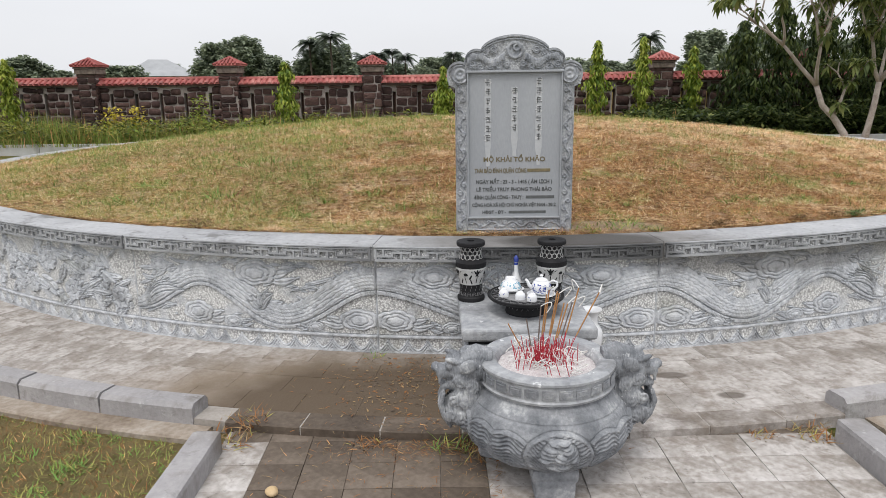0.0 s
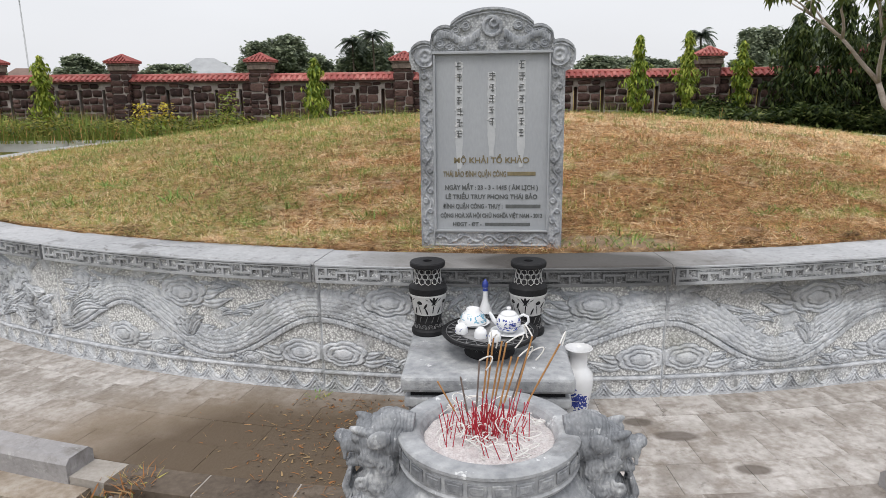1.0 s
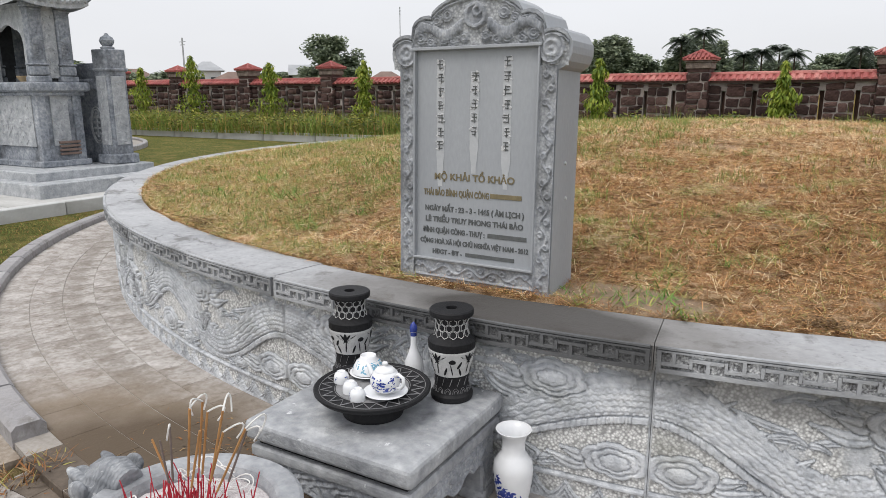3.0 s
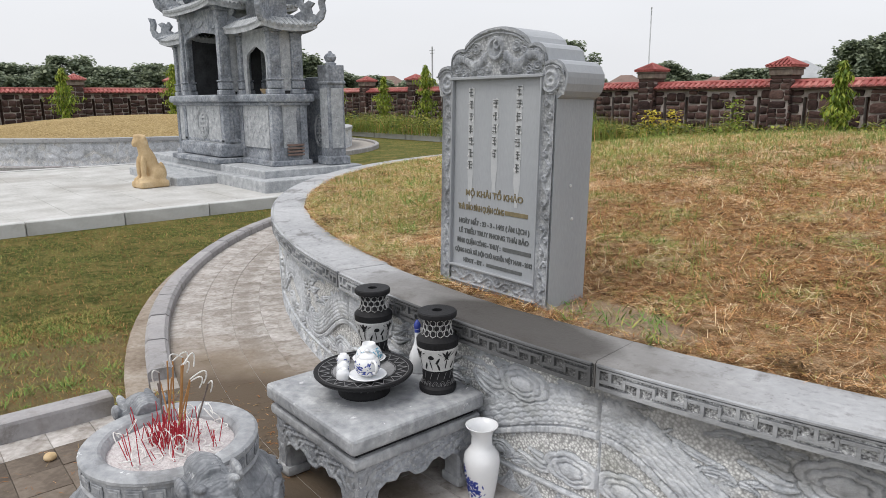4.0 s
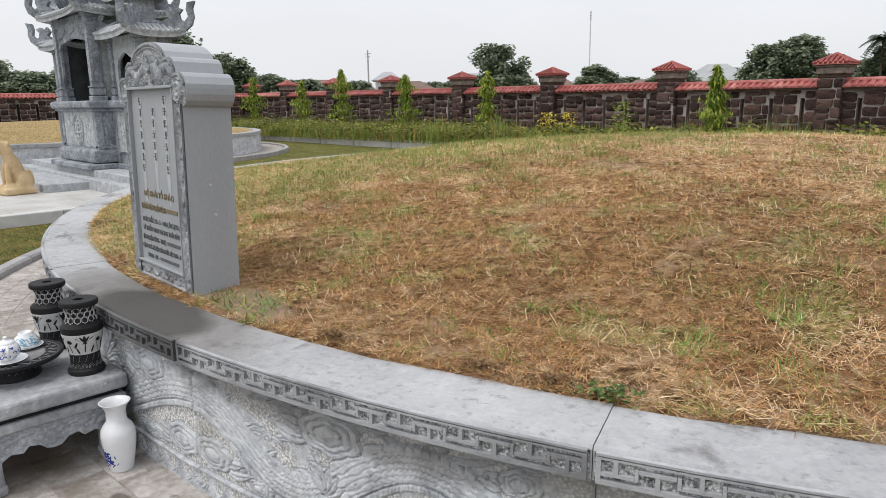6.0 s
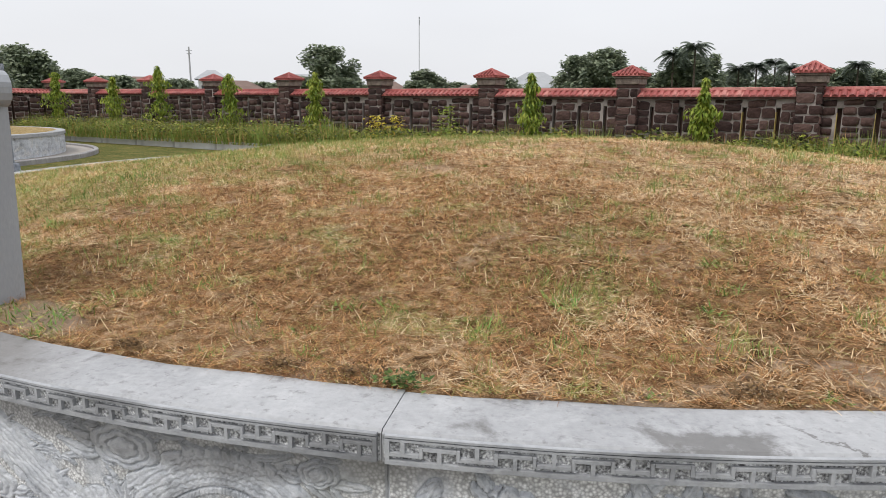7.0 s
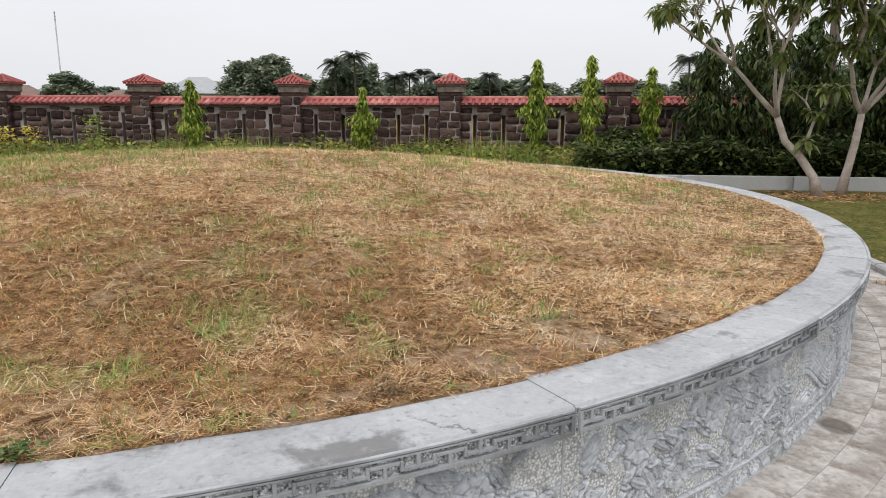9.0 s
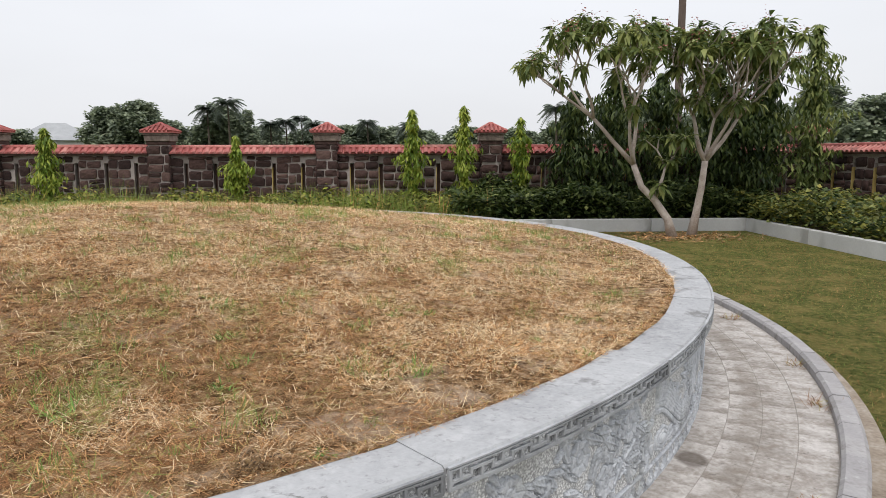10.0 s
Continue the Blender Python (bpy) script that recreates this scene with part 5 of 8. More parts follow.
def teapot(m):
    t = thing("teapot", m, "round white porcelain teapot with blue sprigs", "teapot")
    prof = [(0.0, 0.0), (0.030, 0.0), (0.044, 0.012), (0.053, 0.032), (0.052, 0.050), (0.042, 0.068), (0.034, 0.074)]
    bm = bmesh.new()
    lathe(bm, prof, 36)
    part("body", bm, M["porcelain"], t, smooth=True)
    bm = bmesh.new()
    glaze_marks(bm, lambda z: float(np.interp(z, [p[1] for p in prof[1:]], [p[0] for p in prof[1:]])), 0.012, 0.062, 80, 8, 0.009)
    part("painted_sprigs", bm, M["cobalt"], t)
    bm = bmesh.new()
    lathe(bm, [(0.036, 0.073), (0.036, 0.076), (0.026, 0.085), (0.008, 0.090), (0.007, 0.094), (0.011, 0.099), (0.008, 0.105), (0.0, 0.106)], 28)
    part("lid", bm, M["porcelain"], t, smooth=True)
    bm = bmesh.new()
    tube(bm, [(-0.044, 0, 0.030), (-0.064, 0, 0.044), (-0.074, 0, 0.066), (-0.084, 0, 0.078)], [0.013, 0.010, 0.008, 0.006], 12)
    part("spout", bm, M["porcelain"], t, smooth=True)
    bm = bmesh.new()
    tube(bm, [(0.043, 0, 0.062), (0.062, 0, 0.074), (0.082, 0, 0.066), (0.085, 0, 0.044), (0.070, 0, 0.026), (0.050, 0, 0.022)], 0.006, 10)
    part("handle", bm, M["porcelain"], t, smooth=True)
    return t


teapot(pose(0.605, 3.592, TRAY + 0.0155, 0, 0, -8))
cup = turned("teacup", pose(0.404, 3.602, TRAY), [(0.0275, 0.0), (0.028, 0.003), (0.027, 0.022), (0.022, 0.034), (0.016, 0.037), (0.015, 0.041), (0.013, 0.041), (0.012, 0.038), (0.0, 0.0375)],
             "small upturned white teacup with a blue mark", "cup", (0.008, 0.026, 5, 2, 0.007), group="three teacups")
copy_thing(cup, pose(0.487, 3.548, TRAY, 0, 0, 120))
copy_thing(cup, pose(0.545, 3.512, TRAY, 0, 0, 230))
bottle = turned("wine_bottle", pose(0.507, 3.925, TOP), [(0.0, 0.0), (0.030, 0.0), (0.036, 0.010), (0.040, 0.045), (0.036, 0.085), (0.020, 0.122), (0.0125, 0.150), (0.0115, 0.195), (0.013, 0.214)],
                "slender white porcelain bottle with a blue neck", "bottle")
bm = bmesh.new()
lathe(bm, [(0.0135, 0.205), (0.015, 0.212), (0.0155, 0.222), (0.012, 0.232), (0.005, 0.242), (0.0, 0.246)], 20)
part("stopper", bm, M["cobalt"], bottle, "dark blue stopper", smooth=True)
bm = bmesh.new()
lathe(bm, [(0.0122, 0.188), (0.0126, 0.203)], 20)
part("neck_ring", bm, M["cobalt"], bottle)
floor_vase = turned("floor_vase", pose(0.95, 3.905, 0.0), [(0.0, 0.0), (0.050, 0.0), (0.053, 0.006), (0.060, 0.05), (0.072, 0.13), (0.075, 0.17), (0.070, 0.20), (0.052, 0.226), (0.043, 0.24), (0.042, 0.28), (0.050, 0.305),
                                                                (0.064, 0.322), (0.067, 0.327), (0.062, 0.327), (0.046, 0.305), (0.037, 0.28), (0.037, 0.24), (0.0, 0.235)],
                    "tall white porcelain vase with blue flower painting on the paving", "vase", segs=44)
bm = bmesh.new()
rng = random.Random(9)
body_r = lambda z: float(np.interp(z, [0.0, 0.006, 0.05, 0.13, 0.17, 0.2], [0.05, 0.053, 0.06, 0.072, 0.075, 0.07])) + 0.0006
for cz, ca, n in ((0.06, -1.9, 34), (0.10, -1.65, 30), (0.135, -2.1, 16), (0.06, -1.15, 24), (0.09, -2.5, 12)):
    for _ in range(n):
        a, z = ca + rng.gauss(0, 0.22), cz + rng.gauss(0, 0.016)
        L, w, turn = rng.uniform(0.006, 0.014), rng.uniform(0.002, 0.006), rng.uniform(0, 3.1)
        ring = []
        for q in range(8):
            b = 2 * math.pi * q / 8
            x, y = L * math.cos(b), w * math.sin(b)
            x, y = x * math.cos(turn) - y * math.sin(turn), x * math.sin(turn) + y * math.cos(turn)
            r = body_r(z + y)
            ring.append(bm.verts.new((r * math.cos(a + x / r), r * math.sin(a + x / r), z + y)))
        bm.faces.new(ring)
part("painted_flowers", bm, M["cobalt"], floor_vase)


# ---- the incense urn ----
def urn():
    u = thing("incense_urn", pose(AXIS - 0.015, 2.83, -0.045), "large carved grey stone incense urn with lion-head handles", "urn")
    # body with a carved mask and clouds as true relief
    zs = np.array([0.085, 0.10, 0.13, 0.18, 0.24, 0.30, 0.34, 0.375, 0.40, 0.415])
    rs = np.array([0.20, 0.235, 0.285, 0.338, 0.362, 0.352, 0.328, 0.297, 0.278, 0.270])
    nu, nv = 600, 120
    A, Z = np.meshgrid(np.linspace(0, 2 * math.pi, nu, endpoint=False), np.linspace(0.085, 0.415, nv))
    r = np.interp(Z, zs, rs)
    s = ((A / (2 * math.pi) * 4) % 1.0 - 0.5) * (2 * math.pi / 4) * 0.36
    # three hair-lined ovals in each quarter, the middle one with a mask, below a smooth shoulder
    h = np.zeros_like(s)
    for cx, cz, a, b, bend in ((0.215, 0.225, 0.110, 0.085, 9.0), (-0.215, 0.225, 0.110, 0.085, 9.0), (0.0, 0.228, 0.140, 0.102, -7.0)):
        d = np.hypot((s - cx) / a, (Z - cz) / b)
        flow = (Z - cz) + bend * (s - cx) ** 2 * 0.55 + 0.006 * np.sin(s * 70)
        hair = 0.003 + 0.006 * (np.sin(flow * 2 * math.pi / 0.017) > -0.2)
        h = np.where(d < 1, np.where(d > 0.90, 0.011, hair), np.where(d < 1.07, -0.003, h))
    for cx, cz, a, b in ((0, 0.235, 0.074, 0.070), (0.032, 0.270, 0.023, 0.018), (-0.032, 0.270, 0.023, 0.018), (0, 0.235, 0.021, 0.027), (0, 0.188, 0.045, 0.015), (0.060, 0.220, 0.021, 0.016), (-0.060, 0.220, 0.021, 0.016), (0, 0.298, 0.048, 0.012)):
        d = np.hypot((s - cx) / a, (Z - cz) / b)
        h = np.where(d < 1, np.maximum(h, 0.004) + 0.013 * np.sqrt(np.maximum(0, 1 - d ** 2)), np.where((d < 1.12) & (b > 0.06), 0.0, h))
    h = np.where(np.abs(Z - 0.345) < 0.004, -0.003, h)
    h = np.where(Z > 0.385, 0.0, h)
    r = r + 1.15 * h
    verts = np.stack([r * np.cos(A + math.pi / 4), r * np.sin(A + math.pi / 4), Z], -1).reshape(-1, 3)
    k = np.arange(nu)
    i = np.arange(nv - 1)[:, None] * nu
    faces = np.stack([i + k, i + (k + 1) % nu, i + nu + (k + 1) % nu, i + nu + k], -1).reshape(-1, 4)
    body = raw("body", verts, faces, [M["urn"]], u, smooth=True)
    at = body.data.attributes.new("ground", "FLOAT", "POINT")
    at.data.foreach_set("value", np.zeros(len(verts), np.float32))
    bm = bmesh.new()
    lathe(bm, [(0.26, 0.41), (0.288, 0.415), (0.292, 0.425), (0.286, 0.432), (0.286, 0.492), (0.293, 0.498), (0.293, 0.508), (0.283, 0.516), (0.232, 0.516), (0.222, 0.510), (0.210, 0.49), (0.208, 0.46)], 72)
    part("rim", bm, M["stone"], u, "pale worn stone rim")
    bm = bmesh.new()
    lathe(bm, [(0.0, 0.0855), (0.20, 0.0855)], 48)
    part("base", bm, M["stone"], u)
    bm = bmesh.new()
    for q in range(26):
        a = 2 * math.pi * q / 26
        m = pose(0, 0, 0, 0, 0, math.degrees(a))
        box(bm, (0.2875, 0, 0.462), (0.006, 0.056, 0.040), bevel=0.002, m=m)
        box(bm, (0.2905, 0, 0.462), (0.004, 0.040, 0.024), bevel=0.002, m=m)
    part("rim_frieze", bm, M["urn"], u)
    # ash heaped inside
    n_r, n_a = 14, 60
    verts, faces = [], []
    for i in range(n_r + 1):
        for q in range(n_a):
            a, rr = 2 * math.pi * q / n_a, 0.214 * i / n_r
            x, y = rr * math.cos(a), rr * math.sin(a)
            verts.append((x, y, 0.478 + 0.012 * (1 - (rr / 0.214) ** 2) + 0.006 * noise.noise((x * 30, y * 30, 0)) + 0.005 * noise.noise((x * 70, y * 70, 3))))
    for i in range(n_r):
        for q in range(n_a):
            faces.append((i * n_a + q, (i + 1) * n_a + q, (i + 1) * n_a + (q + 1) % n_a, i * n_a + (q + 1) % n_a))
    raw("ash", verts, faces, [M["ash"]], u, smooth=True)["label"] = "pale ash filling the urn"
    # three squat feet
    for a in (-90, 30, 150):
        bm = bmesh.new()
        box(bm, (0, 0, 0.05), (0.17, 0.12, 0.10), bevel=0.02, segs=2)
        box(bm, (0, 0.02, 0.105), (0.20, 0.16, 0.07), bevel=0.03, segs=2)
        part("foot", bm, M["urn"], u).matrix_basis = pose(0.235 * math.cos(radians(a)), 0.235 * math.sin(radians(a)), 0.0, 0, 0, a + 90)
    # lion-head handles
    for sx in (1, -1):
        bm = bmesh.new()

        def blob(c, s, rot=0):
            r = bmesh.ops.create_icosphere(bm, subdivisions=3, radius=1)
            bmesh.ops.transform(bm, matrix=Matrix.Translation(c) @ pose(0, 0, 0, 0, rot, 0) @ Matrix.Diagonal((*s, 1)), verts=r["verts"])

        # skull, brow, snout, jaws and a full mane that runs down into the bowl
        blob((0.385, 0, 0.465), (0.085, 0.078, 0.066), 12)
        tube(bm, [(0.262, 0, 0.505), (0.32, 0, 0.512), (0.38, 0, 0.490)], [0.045, 0.060, 0.060], 10)
        blob((0.335, 0, 0.470), (0.075, 0.086, 0.062))
        box(bm, (0.462, 0, 0.452), (0.080, 0.090, 0.050), bevel=0.020, segs=2)
        box(bm, (0.452, 0, 0.388), (0.070, 0.072, 0.026), bevel=0.012, segs=2)
        blob((0.503, 0, 0.470), (0.022, 0.032, 0.020))
        blob((0.405, 0, 0.405), (0.060, 0.058, 0.045))
        blob((0.360, 0, 0.350), (0.075, 0.085, 0.115))
        blob((0.405, 0, 0.285), (0.070, 0.075, 0.090), -12)
        for y in (-1, 1):
            blob((0.440, y * 0.044, 0.490), (0.022, 0.020, 0.020))
            blob((0.425, y * 0.052, 0.512), (0.042, 0.017, 0.013), -18)
            blob((0.365, y * 0.088, 0.500), (0.042, 0.016, 0.030), 25)
            box(bm, (0.486, y * 0.034, 0.420), (0.014, 0.014, 0.036), bevel=0.004)
            for q, (x0, z0, R) in enumerate(((0.400, 0.425, 0.030), (0.350, 0.400, 0.032), (0.425, 0.345, 0.030), (0.375, 0.330, 0.030), (0.440, 0.275, 0.028), (0.395, 0.255, 0.028), (0.345, 0.285, 0.028))):
                # a spiral curl of mane
                tube(bm, [(x0 + R * (1 - v / 12) * math.cos(v + q), y * (0.074 + 0.008 * v / 10), z0 + R * (1 - v / 12) * math.sin(v + q)) for v in np.linspace(0, 10, 22)], 0.0085, 6)
        for q in range(5):
            tube(bm, [(0.470, 0.05 - 0.025 * q, 0.372), (0.485, 0.052 - 0.026 * q, 0.32), (0.468, 0.05 - 0.025 * q, 0.26), (0.44, 0.042 - 0.021 * q, 0.20)], [0.010, 0.014, 0.014, 0.006], 7)
        ob = part("lion_handle", bm, M["urn_carved"], u, "carved lion-head handle", smooth=True)
        md = ob.modifiers.new("carve", "REMESH")
        md.mode, md.voxel_size, md.use_smooth_shade = "VOXEL", 0.0055, True
        ob.matrix_basis = pose(-0.022 * sx, 0, 0.006, 0, 0, 0 if sx > 0 else 180)
    return u


urn()
URN = Vector((AXIS - 0.015, 2.83, 0.44))


def incense():
    """Burnt red stubs, tan and grey sticks and curled ash, all standing in the urn."""
    rng = random.Random(21)
    for k in range(120):
        a, r = rng.uniform(0, 2 * math.pi), 0.17 * math.sqrt(rng.random()) * (0.38 if k % 3 else 1)
        x, y = URN.x + r * math.cos(a) - (0.02 if k % 2 else 0), URN.y + r * math.sin(a)
        L = rng.uniform(0.03, 0.11)
        bm = bmesh.new()
        dx, dy = rng.uniform(-0.035, 0.035), rng.uniform(-0.035, 0.035)
        tube(bm, [(0, 0, -0.02), (dx, dy, L)], 0.0016, 5)
        ob = part("incense_stub", bm, M["stick_red"])
        ob.matrix_basis = pose(x, y, URN.z)
        tagged(ob, "thin red burnt-out incense stub in the ash", "incense stick", "red incense stubs")
    tall = [(-0.03, 0.02, 0.03, 0.01, 0.30), (-0.01, 0.0, 0.05, 0.0, 0.32), (0.0, 0.03, 0.055, 0.01, 0.30), (-0.045, -0.01, 0.015, 0.0, 0.26), (0.01, -0.02, 0.06, 0.02, 0.27), (-0.02, 0.04, 0.035, 0.02, 0.31),
            (0.02, 0.02, 0.075, 0.03, 0.25), (-0.055, 0.0, -0.035, 0.0, 0.20), (0.05, 0.0, 0.085, 0.02, 0.33), (0.06, -0.02, 0.16, 0.03, 0.31), (-0.075, 0.03, -0.09, 0.0, 0.17), (0.045, 0.05, 0.08, 0.05, 0.24)]
    for i, (x, y, dx, dy, L) in enumerate(tall):
        s = thing("incense_stick", pose(URN.x + x, URN.y + y, URN.z), "long tan incense stick standing in the urn's ash", "incense stick", "tall incense sticks")
        bm = bmesh.new()
        tube(bm, [(0, 0, -0.02), (dx * 0.4, dy * 0.4, L * 0.4)], 0.0017, 5)
        part("red_core", bm, M["stick_red"], s)
        bm = bmesh.new()
        tube(bm, [(dx * 0.4, dy * 0.4, L * 0.4), (dx * 0.98, dy * 0.98, L * 0.98), (dx, dy, L)], 0.0030, 6)
        part("paste", bm, M["stick_grey" if i % 4 == 3 else "stick_tan"], s)
        if i % 3 != 1:
            bm = bmesh.new()
            pts = [(dx, dy, L)]
            h = rng.uniform(-1, 1)
            for q in range(1, 9):
                t = q / 8
                pts.append((dx + 0.055 * math.sin(t * 2.6) * math.cos(h * 3), dy + 0.05 * math.sin(t * 2.2) * math.sin(h * 3), L + 0.03 * math.sin(t * math.pi) - 0.02 * t * t))
            tube(bm, pts, 0.0024, 5)
            part("ash_curl", bm, M["white_ash"], s, "white curl of burnt ash")
    for k in range(44):
        a, r = rng.uniform(0, 2 * math.pi), rng.uniform(0.04, 0.19)
        bm = bmesh.new()
        R, turn, rise = rng.uniform(0.02, 0.045), rng.uniform(0, 6.3), rng.uniform(0.0, 1.0)
        tube(bm, [(R * math.cos(turn + q * 0.42), R * math.sin(turn + q * 0.42) * (1 - 0.6 * rise), 0.004 + rise * (0.05 + R * math.sin(q * 0.42))) for q in range(12)], 0.0020, 5)
        ob = part("ash_ring", bm, M["white_ash"])
        ob.matrix_basis = pose(URN.x + r * math.cos(a), URN.y + r * math.sin(a), URN.z)
        tagged(ob, "curled white ash of a burnt incense stick", "ash curl", "curled ash in the urn")


incense()

# ---- the boundary wall of brown rubble with red tiles ----
def fence_y(x):
    return 23.1 - 0.035 * x


def fence_z(x):
    """The wall climbs slightly towards its far end."""
    return -0.07 + max(0.0, 0.006 * (-2.0 - x))


def stone_mesh(seed):
    """One rounded, irregular rubble stone, about 1 by 1, standing 0.05 proud of y = 0 towards -y."""
    rng = random.Random(seed)
    bm = bmesh.new()
    outer, inner = [], []
    for sx, sz in ((1, 1), (-1, 1), (-1, -1), (1, -1)):
        cut = rng.uniform(0.05, 0.20)
        pair = [(0.5, 0.5 - cut), (0.5 - cut, 0.5)]
        for x, z in pair if sx * sz > 0 else pair[::-1]:
            x, z = sx * x * rng.uniform(0.91, 1.02), sz * z * rng.uniform(0.91, 1.02)
            outer.append(bm.verts.new((x, 0.01, z)))
            inner.append(bm.verts.new((x * 0.93, -0.036 + rng.uniform(-0.014, 0.014), z * 0.91)))
    n = 8
    mid = bm.verts.new((0, -0.055, 0))
    for k in range(n):
        j = (k + 1) % n
        bm.faces.new((outer[k], outer[j], inner[j], inner[k]))
        bm.faces.new((inner[k], inner[j], mid))
    bmesh.ops.recalc_face_normals(bm, faces=bm.faces[:])
    me = bpy.data.meshes.new("rubble_stone")
    bm.to_mesh(me)
    bm.free()
    me.materials.append(M["rubble_one"])
    return me


STONES = [stone_mesh(s) for s in range(7)]


def courses(width, z0, z1, rng):
    """Rough courses of stones: centre x, z, width, height."""
    out = []
    z = z0
    while z < z1 - 0.08:
        h = min(rng.uniform(0.19, 0.32), z1 - z)
        x = -width / 2
        while x < width / 2 - 0.06:
            w = min(rng.uniform(0.22, 0.55), width / 2 - x)
            if w > 0.1:
                split = h > 0.27 and rng.random() < 0.25
                if split:
                    out.append((x + w / 2, z + h * 0.27 + rng.uniform(-0.01, 0.01), w, h * 0.5))
                    out.append((x + w / 2, z + h * 0.76, w, h * 0.46))
                else:
                    out.append((x + w / 2, z + h / 2 + rng.uniform(-0.015, 0.015), w, h * rng.uniform(0.85, 1.0)))
            x += w
        z += h
    return out


def tile_mesh():
    """A barrel roof tile laid over the coping, with its under-channel, sloping to the front."""
    bm = bmesh.new()
    n = 7
    for y0, z0, y1, z1 in ((-0.30, 0.0, 0.0, 0.17), (0.30, 0.0, 0.0, 0.17)):
        a = [bm.verts.new((0.075 * math.cos(math.pi * k / n), y0, z0 + 0.055 * math.sin(math.pi * k / n))) for k in range(n + 1)]
        b = [bm.verts.new((0.070 * math.cos(math.pi * k / n), y1, z1 + 0.055 * math.sin(math.pi * k / n))) for k in range(n + 1)]
        for k in range(n):
            bm.faces.new((a[k], a[k + 1], b[k + 1], b[k]))
        bm.faces.new(a)
        c = [bm.verts.new(p) for p in ((0.06, y0 * 0.98, z0), (0.16, y0 * 0.98, z0), (0.16, y1, z1), (0.06, y1, z1))]
        bm.faces.new(c)
    me = bpy.data.meshes.new("roof_tile")
    bm.to_mesh(me)
    bm.free()
    me.materials.append(M["roof_tile"])
    return me


TILE = tile_mesh()
Z_COPE = 1.93


def join_copies(name, items, mats, parent, kind="stuff"):
    """Many copies of small meshes as one mesh: items are (mesh, matrix)."""
    V, F, base = [], [], 0
    for me, m in items:
        co = np.empty(len(me.vertices) * 3, np.float32)
        me.vertices.foreach_get("co", co)
        R = np.array(m)
        V.append(co.reshape(-1, 3) @ R[:3, :3].T + R[:3, 3])
        for p in me.polygons:
            ids = [base + i for i in p.vertices]
            for k in range(1, len(ids) - 1):
                F.append((ids[0], ids[k], ids[k + 1]))
        base += len(me.vertices)
    ob = raw(name, np.vstack(V), F, mats, parent)
    return tagged(ob, kind=kind)


def fence_bay(x0, x1, m, near, seed):
    """One stretch of wall between two pillars, in its own frame (x along, -y towards the mound)."""
    rng = random.Random(seed)
    w = x1 - x0
    bay = thing("boundary_wall", m, "brown rubble boundary wall with narrow slots under a red tile coping", "wall", kind="structure")
    slots = [(-w / 2 + w * (k + 0.5) / 5) for k in range(5)]
    cuts = [-w / 2] + slots + [w / 2]
    sw = 0.115
    bm = bmesh.new()
    joined = []
    for a, b in zip(cuts, cuts[1:]):
        l = a + (sw / 2 if a > -w / 2 else 0)
        r = b - (sw / 2 if b < w / 2 else 0)
        box(bm, ((l + r) / 2, 0, 0.90), (r - l, 0.26, 1.7))
        for cx, cz, cw, ch in courses(r - l - 0.005, 0.20, 1.86, rng):
            sm = Matrix.Translation(((l + r) / 2 + cx, -0.13, cz)) @ pose(0, 0, 0, 0, rng.uniform(-5, 5), 0) @ Matrix.Diagonal((cw * 0.97, 1, ch * 0.97, 1))
            st = STONES[rng.randrange(7)]
            if near:
                shared("rubble_stone", st, bay, sm)
            else:
                joined.append((st, sm))
    box(bm, (0, 0, 0.03), (w, 0.34, 0.50))
    # backing added so that the slots look dark and shaded, not open
    back = bmesh.new()
    for q in slots:
        box(back, (q, 0.085, 0.85), (sw + 0.01, 0.08, 1.58))
    part("slot_backing", back, M["slot_brown"], bay, "dark backing added behind the slots")
    box(bm, (0, 0, 1.78), (w, 0.25, 0.24))
    part("masonry", bm, M["mortar"], bay)
    bm = bmesh.new()
    box(bm, (0, 0, Z_COPE - 0.03), (w, 0.50, 0.05))
    part("coping_board", bm, M["rubble"], bay)
    if joined:
        join_copies("rubble_stones", joined, [M["rubble"]], bay)
    for k, s in enumerate(slots):
        bm = bmesh.new()
        side = -1 if m.translation.x + s > 1.0 else 1
        box(bm, (s - side * (sw / 2 - 0.006) * -1, 0, 0.84), (0.014, 0.30, 1.40))
        part("slot_reveal", bm, M["yellow_paint" if side < 0 else "slot_brown"], bay, "yellow painted slot edge" if side < 0 else "dark brown slot edge")
    n = int(w / 0.185)
    tiles = []
    for k in range(n):
        tm = pose(-w / 2 + w * (k + 0.5) / n, 0, Z_COPE + 0.004 * math.sin(k * 9))
        if near:
            shared("roof_tile", TILE, bay, tm)
        else:
            tiles.append((TILE, tm))
    if tiles:
        join_copies("roof_tiles", tiles, [M["roof_tile"]], bay)
    bm = bmesh.new()
    tube(bm, [(-w / 2, 0, Z_COPE + 0.185), (w / 2, 0, Z_COPE + 0.185)], 0.065, 8)
    part("ridge", bm, M["roof_tile"], bay)
    return bay


